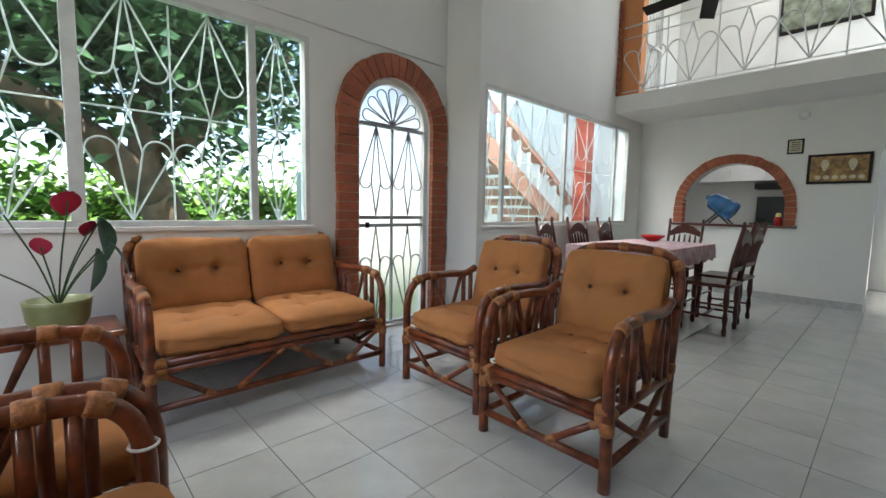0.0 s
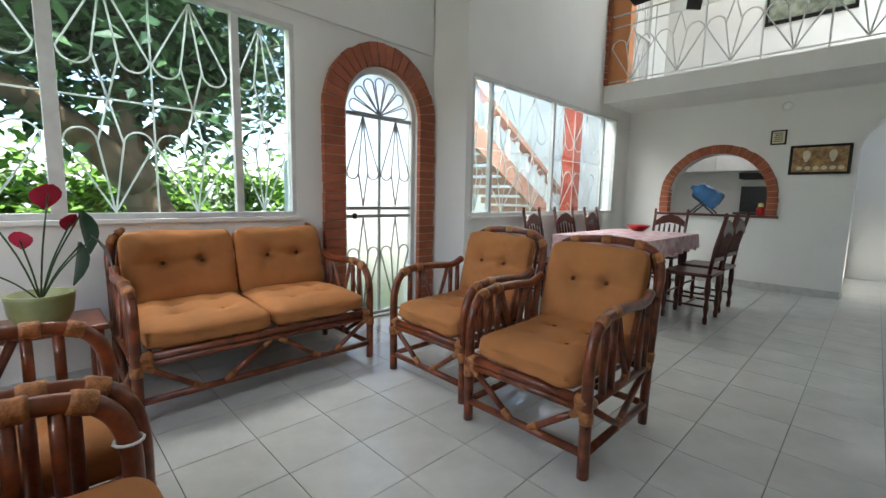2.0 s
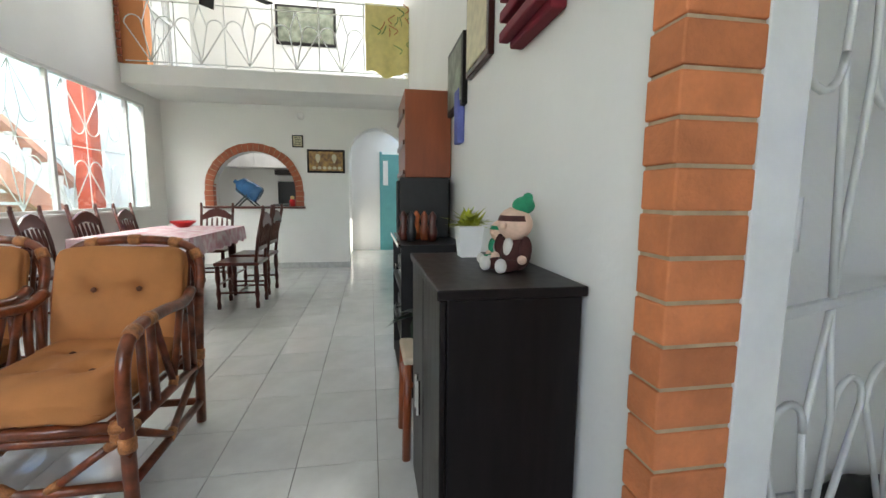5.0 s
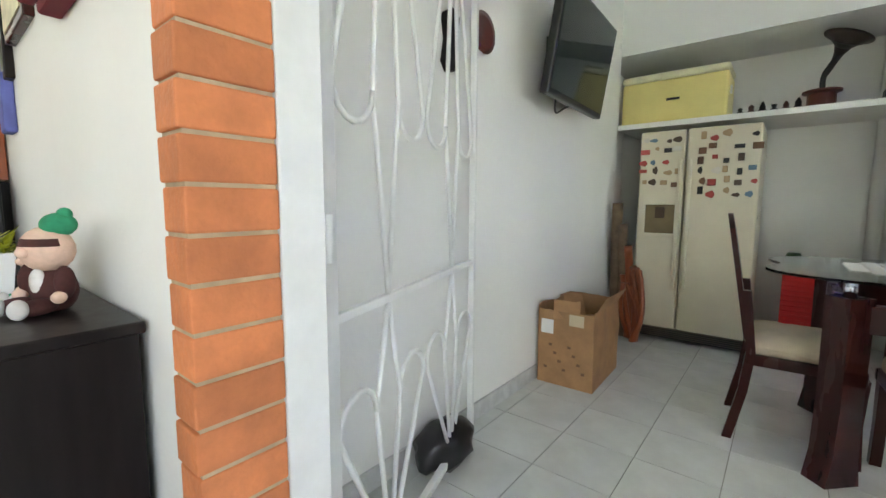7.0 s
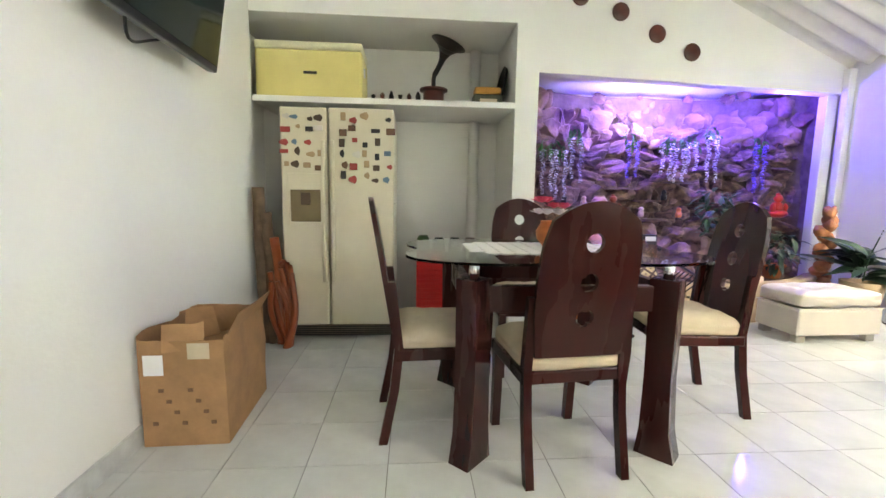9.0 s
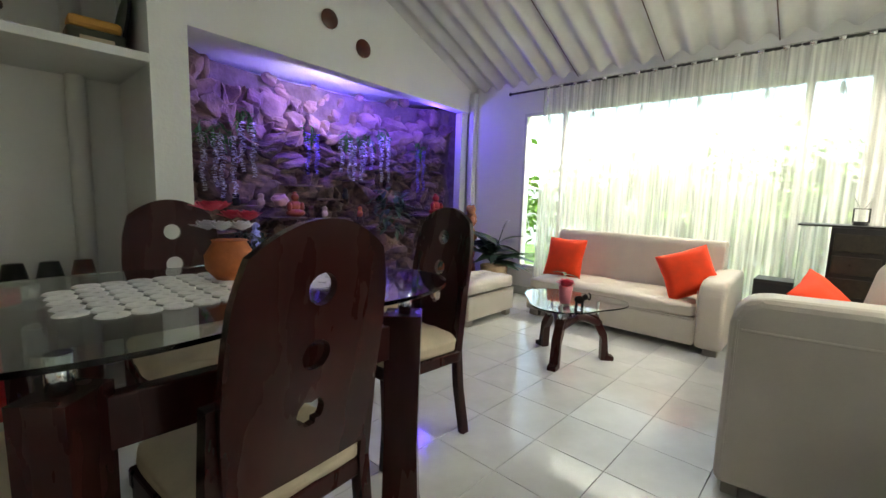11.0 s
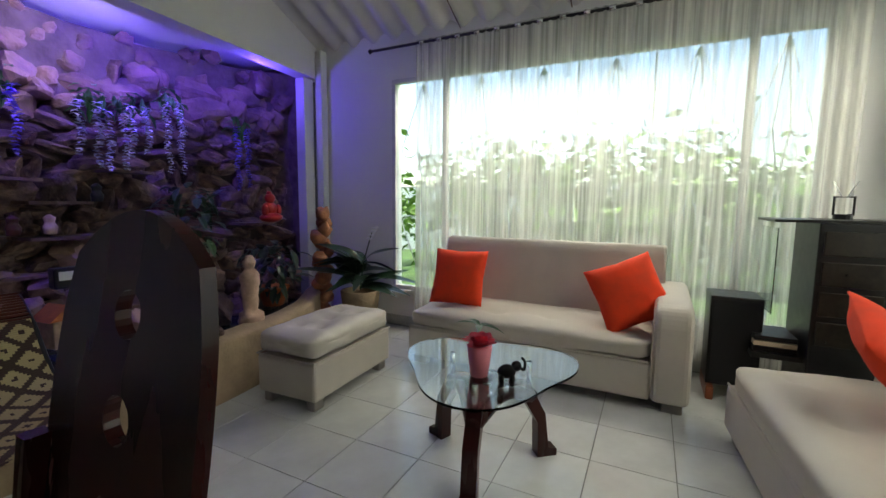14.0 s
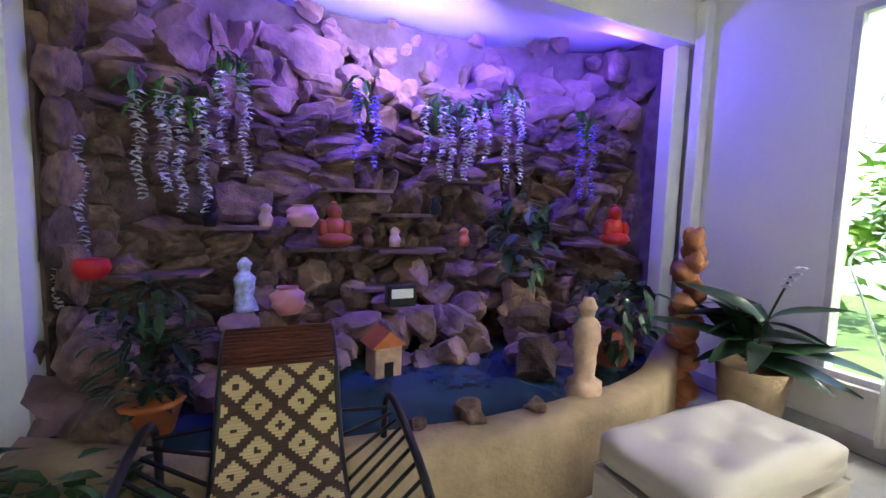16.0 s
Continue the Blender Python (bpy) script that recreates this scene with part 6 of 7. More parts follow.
# potted lily
pt_ = thing("potted_lily", pose(-4.36, -4.72, 0), "dark green lily with white bloom in a stone pot", "potted plant")
part("pot", lathe([(0.12, 0), (0.15, 0.2), (0.17, 0.36), (0.15, 0.36), (0.14, 0.3)]), CONC, pt_, smooth=True)
random.seed(31)
for k in range(34):
    a = random.uniform(0, 360)
    el = random.uniform(25, 80)
    part("leaf", leafblade(random.uniform(0.22, 0.36), random.uniform(0.08, 0.12), random.uniform(0.7, 1.3), m=pose(random.uniform(-0.05, 0.05), random.uniform(-0.05, 0.05), 0.36 + 0.008 * k, el, random.uniform(-25, 25), a), n=8), DARKLEAF, pt_, smooth=True)
part("flower_stem", tube(smooth_path([(0, 0, 0.36), (0.03, 0.06, 0.6), (0.05, 0.16, 0.86)]), 0.006, seg=6), LEAF, pt_)
for k in range(4):
    rosebloom(pt_, (0.05, 0.14 + 0.02 * k, 0.80 + 0.03 * k), 0.035, PETAL)

# ---- rock garden ----
bm = bmesh.new()
V = {}
nx, nz = 60, 44
for i in range(nx + 1):
    for j in range(nz + 1):
        x = -4.62 + 3.44 * i / nx
        z = 2.32 * j / nz
        bow = 0.42 * (abs(x + 2.9) / 1.72) ** 3
        y = -6.16 + bow + 0.16 * max(0, 1 - z / 1.1) + 0.07 * noise.noise(Vector((x * 3, z * 3, 1)))
        V[i, j] = bm.verts.new((x, y, z))
for i in range(nx):
    for j in range(nz):
        bm.faces.new((V[i, j], V[i, j + 1], V[i + 1, j + 1], V[i + 1, j]))
rg = structure("rock_wall", bm, ROCKBED, "rough rock wall of brown field stones", "rock wall")
structure("rock_recess_sides", box((-1.16, -6.4, 0), (-1.05, -5.56, 2.4)), ROCKBED, "rock side of the recess", "rock wall")
structure("rock_recess_west", box((-4.8, -6.4, 0), (-4.60, -5.56, 2.4)), ROCKBED, "rocky side of the recess", "wall")
structure("rock_recess_back", box((-4.8, -6.5, 0), (-1.05, -6.4, 2.5)), WALL, "white plaster behind the rock wall", "wall")
structure("rock_recess_ceiling", box((-4.8, -6.5, 2.40), (-1.05, -5.41, 2.5)), WALL, "white plaster top of the recess", "ceiling")
random.seed(77)
stones = []
for k in range(14):
    bm = bmesh.new()
    bmesh.ops.create_icosphere(bm, subdivisions=3, radius=0.5)
    off = Vector((k * 7.1, k * 3.3, 0))
    cuts = [Vector((random.gauss(0, 1), random.gauss(0, 1), random.gauss(0, 1))).normalized() for _ in range(12)]
    for v in bm.verts:
        c = v.co.copy()
        e = (abs(c.x) ** 3.2 + abs(c.y) ** 3.2 + abs(c.z) ** 3.2) ** (-1 / 3.2)
        c *= 0.5 * e
        for n_ in cuts:
            lim = 0.36
            if c.dot(n_) > lim:
                c -= n_ * (c.dot(n_) - lim) * 0.95
        c *= 1 + 0.25 * noise.noise(c * 2.6 + off) + 0.16 * abs(noise.noise(c * 6 + off))
        c.z += 0.03 * math.sin(c.z * 26 + k)
        v.co = c
    stones.append(mesh_of(bm, ROCK, False))
count = 0
rest = bmesh.new()
z = 0.04
while z < 2.2:
    x = -4.6 + random.uniform(0, 0.1)
    rowh = random.uniform(0.07, 0.19)
    while x < -1.12:
        w = random.choice((random.uniform(0.07, 0.14), random.uniform(0.12, 0.24), random.uniform(0.2, 0.34)))
        top = 2.02 + 0.14 * noise.noise(Vector((x * 2.2, 0, 5))) - 0.12 * math.exp(-((x + 3.1) / 0.6) ** 2) + (0.35 if x > -1.75 else 0) + 0.25 * max(0, (-x - 3.9) / 0.7)
        if z < top:
            h = rowh * random.uniform(0.85, 1.3)
            cx, cz = x + w / 2, z + rowh / 2 + random.uniform(-0.02, 0.02)
            bow = 0.38 * (abs(cx + 2.9) / 1.72) ** 3
            y = -6.13 + bow + 0.16 * max(0, 1 - cz / 1.1) + random.uniform(-0.06, 0.06)
            if z < 0.3 and -3.5 < cx < -2.2:
                y -= 0.05
            m_ = pose(cx, y, cz, random.uniform(-20, 20), random.uniform(-22, 22), random.uniform(-25, 25)) @ Matrix.Diagonal((w * 1.28, random.uniform(0.15, 0.30), h * 1.34, 1))
            if count < 300:
                o = new("stone", random.choice(stones))
                o.parent = rg
                o.matrix_basis = m_
            else:
                tmp = random.choice(stones).copy()
                tmp.transform(m_)
                rest.from_mesh(tmp)
                bpy.data.meshes.remove(tmp)
            count += 1
        x += w * 0.95
    z += rowh * 0.92
for k in range(130):
    cx = random.uniform(-4.45, -1.25)
    t_ = random.random()
    gap = 0.28 * math.exp(-((cx + 2.75) / 0.5) ** 2)
    cy, cz = -5.95 + (0.62 - gap) * t_, 0.20 + 0.55 * (1 - t_) * random.random() + 0.1 * random.random()
    s_ = random.uniform(0.12, 0.32)
    tmp = random.choice(stones).copy()
    tmp.transform(pose(cx, cy, cz, random.uniform(-40, 40), random.uniform(-40, 40), random.uniform(0, 360)) @ Matrix.Diagonal((s_, s_ * 0.8, s_ * 0.75, 1)))
    rest.from_mesh(tmp)
    bpy.data.meshes.remove(tmp)
for k in range(26):
    cx = random.uniform(-4.3, -2.2)
    bow = 0.42 * (abs(cx + 2.9) / 1.72) ** 3
    s_ = random.uniform(0.05, 0.14)
    tmp = random.choice(stones).copy()
    tmp.transform(pose(cx, -6.13 + bow, random.uniform(2.0, 2.36), random.uniform(-40, 40), random.uniform(-40, 40), 0) @ Matrix.Diagonal((s_ * 1.2, s_ * 0.7, s_, 1)))
    rest.from_mesh(tmp)
    bpy.data.meshes.remove(tmp)
part("stones", rest, ROCK, rg)["kind"] = "stuff"
for z in range(9):
    for q in range(3):
        o = new("stone", random.choice(stones))
        o.parent = rg
        o.matrix_basis = pose(-1.2 - random.uniform(0, 0.05), -5.62 - 0.17 * q, 0.35 + 0.22 * z + random.uniform(-0.04, 0.04), random.uniform(-12, 12), 0, random.uniform(-15, 15)) @ Matrix.Diagonal((0.16, 0.24, 0.27, 1))
# thin ledges of slate on the rock wall
for x0, x1, z in ((-2.05, -1.55, 1.02), (-2.55, -2.1, 0.90), (-2.75, -2.3, 1.24), (-3.0, -2.62, 1.10), (-3.1, -2.6, 0.88), (-4.35, -3.98, 0.92), (-1.75, -1.25, 0.80), (-1.65, -1.2, 0.58), (-2.85, -2.45, 0.66), (-3.4, -3.05, 1.32)):
    cx = (x0 + x1) / 2
    bow = 0.38 * (abs(cx + 2.9) / 1.72) ** 3
    lg = thing("stone_ledge", pose(cx, -5.98 + bow + 0.12 * max(0, 1 - z / 1.1), z), "flat slate ledge set into the rock wall", "ledge", "slate ledges")
    q = [(-(x1 - x0) / 2, -0.05), ((x1 - x0) / 2, -0.05), ((x1 - x0) / 2 * 0.9, 0.14), (0.05, 0.17), (-(x1 - x0) / 2 * 0.85, 0.13)]
    part("slab", prism(q, "z", -0.018, 0.0), ROCK, lg)
# pond with a concrete kerb
bm = bmesh.new()
prev = None
kerb = smooth_path([(-1.25, -4.95, 0), (-1.75, -4.70, 0), (-2.35, -4.58, 0), (-3.05, -4.58, 0), (-3.7, -4.72, 0), (-4.40, -5.15, 0)], 8)
for p in kerb:
    zt = 0.34 + 0.02 * noise.noise(p * 3)
    q = [(p.x, p.y, 0), (p.x, p.y - 0.01, zt - 0.02), (p.x, p.y - 0.04, zt), (p.x, p.y - 0.15, zt + 0.01), (p.x, p.y - 0.18, zt - 0.03), (p.x, p.y - 0.19, 0)]
    cur = [bm.verts.new(c) for c in q]
    if prev:
        for k in range(5):
            bm.faces.new((prev[k], prev[k + 1], cur[k + 1], cur[k]))
    prev = cur
bmesh.ops.recalc_face_normals(bm, faces=bm.faces[:])
structure("pond_kerb", bm, CONC, "curved rough concrete kerb of the indoor pond", "pond kerb", True)
structure("pond_water", prism([(-1.25, -5.1), (-2.35, -4.72), (-3.05, -4.72), (-4.4, -5.3), (-4.4, -6.1), (-1.25, -6.1)], "z", 0.02, 0.25), WATER, "still blue-green pond water", "water")
random.seed(13)
for x, y, z, s in ((-2.72, -4.72, 0.36, 0.13), (-2.5, -4.72, 0.35, 0.09), (-3.0, -4.7, 0.36, 0.1), (-1.95, -5.15, 0.35, 0.32), (-2.2, -5.35, 0.35, 0.3), (-1.5, -5.15, 0.35, 0.34), (-3.35, -5.2, 0.33, 0.3), (-3.8, -5.3, 0.35, 0.34), (-2.2, -4.7, 0.35, 0.1), (-3.55, -5.65, 0.42, 0.35), (-2.6, -5.7, 0.4, 0.3), (-4.15, -5.4, 0.4, 0.3), (-1.35, -5.5, 0.45, 0.4)):
    o = new("boulder", random.choice(stones))
    o.matrix_basis = pose(x, y, z, random.uniform(-30, 30), 0, random.uniform(0, 360)) @ Matrix.Diagonal((s, s * 0.8, s * 0.8, 1))
    tagged(o, "loose brown boulder by the indoor pond", "rock", "pond boulders")


# hanging flower garlands
def garland(x, z, L, material, group="hanging garlands", y=None):
    bow = 0.38 * (abs(x + 2.9) / 1.72) ** 3
    yy = -5.93 + bow if y is None else y
    g = thing("flower_garland", pose(x, yy, z), "hanging artificial wisteria garland on the rock wall", "garland", group)
    bm = bmesh.new()
    for k in range(26):
        leafblade(random.uniform(0.06, 0.11), 0.035, 0.5, bm, pose(random.uniform(-0.07, 0.07), random.uniform(-0.01, 0.04), random.uniform(-0.10, 0.06), random.uniform(-80, 40), 0, random.uniform(90, 270)), 2)
    part("leaves", bm, FERN, g)
    for s in ((-0.055, 0.045) if L > 0.35 else (0.0,)):
        LL = L * random.uniform(0.8, 1.0)
        bm = bmesh.new()
        n = int(LL / 0.020)
        for k in range(n):
            zz = -0.05 - LL * k / n
            wdt = 0.042 * (1 - 0.45 * k / n)
            for q in range(4):
                leafblade(wdt, 0.026, 0.2, bm, pose(s + 0.012 * math.sin(k * 0.5), 0.03, zz, random.uniform(-30, 30), random.uniform(-20, 20), q * 90 + k * 40 + random.uniform(-20, 20)), 2)
        part("blossoms", bm, material, g)


PURPLE = mat("purple_petal", (0.28, 0.2, 0.75), 0.7, var=0.1)
random.seed(41)
for x, z, L, mt in ((-1.21, 1.46, 0.85, PETAL), (-1.52, 1.68, 0.50, PETAL), (-1.68, 1.68, 0.62, PETAL), (-1.86, 1.82, 0.52, PETAL), (-2.52, 1.80, 0.46, PURPLE), (-2.92, 1.78, 0.44, PETAL), (-3.08, 1.74, 0.46, PETAL), (-3.22, 1.80, 0.40, PETAL), (-3.46, 1.88, 0.56, PETAL), (-4.02, 1.78, 0.58, PURPLE)):
    garland(x, z, L, mt, y=-5.76 + 0.12 * (abs(x + 2.9) / 1.72) ** 3)


def bushy(name, m, label, n, r, h, leaf_m, ll=0.09, pot_m=TERRA, pot=0.16):
    b = thing(name, m, label, "potted plant")
    part("pot", lathe([(pot * 0.65, 0), (pot, pot * 1.1), (pot * 1.08, pot * 1.15), (pot * 1.08, pot * 1.3), (pot * 0.9, pot * 1.3)]), pot_m, b, smooth=True)
    bm = bmesh.new()
    for k in range(n):
        a, q, zz = random.uniform(0, 6.28), r * random.random() ** 0.5, random.random()
        wid = 0.5 + math.sin(zz * 3.0) * 0.5
        leafblade(random.uniform(0.6, 1.2) * ll, ll * 0.5, 0.5, bm, pose(q * wid * math.cos(a), q * wid * math.sin(a), pot * 1.2 + zz * h, random.uniform(-50, 60), 0, math.degrees(a) - 90 + random.uniform(-40, 40)), 3)
    part("leaves", bm, leaf_m, b)
    return b


bushy("potted_bush", pose(-1.62, -5.10, 0.30), "dense dark green potted bush before the rocks", 240, 0.17, 0.42, DARKLEAF, 0.07, TERRA, 0.10)
bushy("potted_fern", pose(-1.22, -4.52, 0), "terracotta pot with dark leafy plant", 90, 0.22, 0.35, DARKLEAF, 0.13, TERRA, 0.16)
bushy("potted_fern", pose(-1.52, -4.62, 0.06), "terracotta bowl with sparse green plant", 50, 0.16, 0.22, LEAF, 0.1, TERRA, 0.15)
bushy("potted_fern", pose(-3.72, -5.05, 0.33), "orange pot with dark fern beside the pond", 100, 0.2, 0.35, DARKLEAF, 0.12, TERRA, 0.11)
bushy("climbing_plant", pose(-3.55, -5.72, 0.62), "broad leaved climber on the rock wall", 90, 0.2, 0.5, LEAF, 0.13, ROCK, 0.08)


def figure(name, m, prof, material, label, cat="statue"):
    fine = []
    for (r0, z0), (r1, z1) in zip(prof, prof[1:]):
        fine += [(r0 + (r1 - r0) * q / 4, z0 + (z1 - z0) * q / 4) for q in range(4)]
    bm = lathe(fine + [prof[-1]], seg=18)
    for v in bm.verts:
        n_ = noise.noise(v.co * 22)
        f_ = noise.noise(v.co * 45 + Vector((3, 0, 0)))
        v.co.x *= 1 + 0.22 * n_ + 0.12 * f_
        v.co.y *= 0.8 + 0.22 * n_ + 0.12 * f_
    return tagged(part(name, bm, material, smooth=True, at=m), label, cat)


def seated(name, m, material, label, k=1.0):
    bm = blob((0, 0.02, 0.05), (0.12, 0.09, 0.05))
    blob((0, 0, 0.13), (0.08, 0.06, 0.075), bm)
    for sx in (-1, 1):
        blob((sx * 0.08, 0.03, 0.12), (0.03, 0.035, 0.06), bm)
    blob((0, 0.01, 0.235), (0.05, 0.05, 0.05), bm)
    blob((0, 0.0, 0.285), (0.025, 0.025, 0.02), bm)
    bmesh.ops.scale(bm, vec=(k, k, k), verts=bm.verts[:])
    return tagged(part(name, bm, material, smooth=True, at=m), label, "statue")


PALES = mat("pale_stone", (0.5, 0.33, 0.24), 0.8, var=0.2, scale=20, bump=0.3)
figure("stone_statue", pose(-3.30, -4.78, 0.34), [(0.09, 0), (0.08, 0.05), (0.05, 0.08), (0.055, 0.2), (0.065, 0.3), (0.03, 0.345), (0.045, 0.39), (0.02, 0.43)], PALES, "small pale stone statue on the pond kerb")
bm = bmesh.new()
random.seed(52)
for k in range(16):
    zz = 0.05 + 0.058 * k
    a = k * 1.9
    blob((0.035 * math.cos(a), 0.035 * math.sin(a), zz), (0.075 - 0.02 * (k % 3 == 2), 0.07, 0.055 + 0.01 * (k % 2)), bm, 10)
blob((0, 0.01, 1.0), (0.06, 0.06, 0.07), bm, 12)
for v in bm.verts:
    v.co *= 1 + 0.05 * noise.noise(v.co * 25)
tagged(part("totem_carving", bm, mat("carved_wood", (0.36, 0.14, 0.06), 0.6, var=0.35, scale=14, bump=0.4), smooth=True, at=pose(-4.28, -5.06, 0)), "tall carved orange-brown wooden totem figure", "statue")
seated("seated_statue", pose(-4.13, -5.52, 0.925), mat("red_lacquer", (0.42, 0.02, 0.01), 0.35, var=0.1), "red lacquered seated statue on a stone ledge", 0.9)
seated("carved_statue", pose(-2.36, -5.80, 0.905), mat("amber_wood", (0.3, 0.06, 0.02), 0.35, var=0.2), "amber brown carved statue on a slate ledge", 0.85)
figure("ceramic_figurine", pose(-1.9, -5.66, 0.60), [(0.06, 0), (0.04, 0.1), (0.055, 0.16), (0.025, 0.2), (0.035, 0.24), (0.01, 0.27)], mat("blue_ceramic", (0.4, 0.45, 0.62), 0.25, var=0.3, scale=30), "blue and white ceramic figurine among the rocks", "figurine")
figure("ceramic_bowl", pose(-2.1, -5.62, 0.58), [(0.05, 0), (0.085, 0.05), (0.08, 0.1), (0.05, 0.13), (0.06, 0.14), (0.045, 0.13)], mat("pink_clay", (0.5, 0.2, 0.2), 0.4, var=0.1), "round pink clay bowl on the rocks", "bowl")
figure("ceramic_bowl", pose(-2.18, -5.75, 1.02), [(0.05, 0), (0.085, 0.05), (0.08, 0.08), (0.05, 0.11), (0.055, 0.12)], mat("rose_clay", (0.55, 0.28, 0.27), 0.4, var=0.1), "small rose clay jar on a slate ledge", "bowl")
hs = thing("miniature_house", pose(-2.52, -5.28, 0.34, 0, 0, 8) @ Matrix.Scale(0.75, 4), "little clay house model beside the water", "miniature house")
part("wall", box((-0.09, -0.09, 0), (0.09, 0.09, 0.2), 0.01), PALES, hs)
part("doorway", box((-0.03, 0.088, 0), (0.03, 0.093, 0.1)), BLACK, hs)
part("roof", prism([(-0.12, 0.2), (0.12, 0.2), (0, 0.3)], "y", -0.11, 0.11), TERRA, hs)
rd = thing("red_pot", pose(-1.32, -5.55, 0.80), "bright red ceramic pot on the ledge", "pot")
part("body", lathe([(0.045, 0), (0.07, 0.045), (0.06, 0.085), (0.045, 0.09)]), RED, rd, smooth=True)
gt_ = thing("gadget", pose(-2.68, -5.55, 0.60), "small dark framed lamp unit on the rocks", "lamp unit")
part("casing", box((-0.08, -0.04, 0), (0.08, 0.04, 0.12), 0.01), BLACK, gt_)
part("panel", box((-0.06, 0.041, 0.05), (0.06, 0.045, 0.1)), WHITE, gt_)
for k, x in enumerate((-2.55, -2.72, -2.98, -3.18, -2.0, -1.75)):
    bow = 0.38 * (abs(x + 2.9) / 1.72) ** 3
    figure("ornament", pose(x, -5.82 + bow, (1.10 if k == 2 else 0.90 if k < 4 else 1.02)), [(0.03, 0), (0.04, 0.04), (0.025, 0.07), (0.03, 0.1), (0.01, 0.12)], (REDW, PALES, BLACK, TERRA, PALES, BLACKW)[k], "little weathered ornament on the rock ledge", "ornament")

# woven rocking chair
rc_ = thing("rocking_chair", pose(-2.035, -4.40, 0, 0, 0, -2), "dark iron rocking chair with a woven diamond seat", "rocking chair")
for s in (-1, 1):
    x = s * 0.165
    part("back_frame", tube(smooth_path([(x, 0.30, 0.36), (x, -0.10, 0.40), (x, -0.30, 0.62), (x, -0.42, 0.72)]), 0.011, seg=8), BLACK, rc_, smooth=True)
    xa = s * 0.33
    part("arm", tube(smooth_path([(xa, 0.30, 0.02), (xa, 0.26, 0.40), (xa, 0.0, 0.52), (xa, -0.28, 0.50), (xa, -0.32, 0.1)]), 0.012, seg=8), BLACK, rc_, smooth=True)
    part("rocker", tube(smooth_path([(xa, 0.45, 0.10), (xa, 0.2, 0.02), (xa, -0.1, 0.012), (xa, -0.45, 0.09)]), 0.013, seg=8), BLACK, rc_, smooth=True)
    for k in range(9):
        y = 0.22 - 0.058 * k
        part("side_lace", tube([(x, y, 0.37 + max(0, -y - 0.1) * 0.9), (xa, y - 0.03, 0.5 - abs(y) * 0.1)], 0.006, seg=5), BLACKW, rc_)
part("cross_bar", tube([(-0.33, 0.28, 0.2), (0.33, 0.28, 0.2)], 0.011), BLACK, rc_)
part("cross_bar", tube([(-0.33, -0.3, 0.3), (0.33, -0.3, 0.3)], 0.011), BLACK, rc_)
WOVEN = bpy.data.materials.new("woven_diamonds")
WOVEN.use_nodes = True
_n, _l = WOVEN.node_tree.nodes, WOVEN.node_tree.links


def calc(op, a, b=0.0):
    q = _n.new("ShaderNodeMath")
    q.operation = op
    for i, v in enumerate((a, b)):
        if isinstance(v, (int, float)):
            q.inputs[i].default_value = v
        else:
            _l.new(v, q.inputs[i])
    return q.outputs[0]


# strands 9 mm wide; cream lozenges 0.12 m across with a dark heart, parted by brown bands
_sep = _n.new("ShaderNodeSeparateXYZ")
_l.new(_n.new("ShaderNodeUVMap").outputs[0], _sep.inputs[0])
_u = calc("MULTIPLY", calc("ROUND", calc("DIVIDE", _sep.outputs[0], 0.009)), 0.009)
_v = calc("MULTIPLY", calc("ROUND", calc("DIVIDE", _sep.outputs[1], 0.009)), 0.009)
_p = calc("ABSOLUTE", calc("SUBTRACT", calc("FRACT", calc("ADD", calc("DIVIDE", calc("ADD", _u, _v), 0.12), 20.0)), 0.5))
_q = calc("ABSOLUTE", calc("SUBTRACT", calc("FRACT", calc("ADD", calc("DIVIDE", calc("SUBTRACT", _u, _v), 0.12), 20.0)), 0.5))
_d = calc("MAXIMUM", _p, _q)
_cream = calc("MULTIPLY", calc("LESS_THAN", _d, 0.36), calc("GREATER_THAN", _d, 0.10))
_mx = _n.new("ShaderNodeMix")
_mx.data_type = "RGBA"
_mx.inputs[6].default_value, _mx.inputs[7].default_value = (0.05, 0.02, 0.012, 1), (0.5, 0.39, 0.2, 1)
_l.new(_cream, _mx.inputs[0])
_l.new(_mx.outputs[2], _n["Principled BSDF"].inputs["Base Color"])
_n["Principled BSDF"].inputs["Roughness"].default_value = 0.6
_strand = calc("ABSOLUTE", calc("SINE", calc("MULTIPLY", _sep.outputs[1], 349.0)))
_bp = _n.new("ShaderNodeBump")
_bp.inputs["Strength"].default_value, _bp.inputs["Distance"].default_value = 0.6, 0.004
_l.new(_strand, _bp.inputs["Height"])
_l.new(_bp.outputs[0], _n["Principled BSDF"].inputs["Normal"])
path = smooth_path([(0, 0.30, 0.36), (0, -0.10, 0.40), (0, -0.30, 0.62), (0, -0.42, 0.72)], 10)
bm = bmesh.new()
uv = bm.loops.layers.uv.new("UVMap")
prev, run = None, 0.0
for i, p in enumerate(path[:-9]):
    step_ = (p - path[i - 1]).length if i else 0.0
    cur = [bm.verts.new((sx * 0.162, p.y, p.z + dz)) for sx, dz in ((-1, 0.014), (1, 0.014), (1, 0.004), (-1, 0.004))]
    if prev:
        for k in range(4):
            f = bm.faces.new((prev[k], prev[(k + 1) % 4], cur[(k + 1) % 4], cur[k]))
            for lp_ in f.loops:
                lp_[uv].uv = (lp_.vert.co.x, run + (step_ if lp_.vert in cur else 0.0))
    prev = cur
    run += step_
part("woven_seat", bm, WOVEN, rc_, "cream and brown woven diamond pattern")
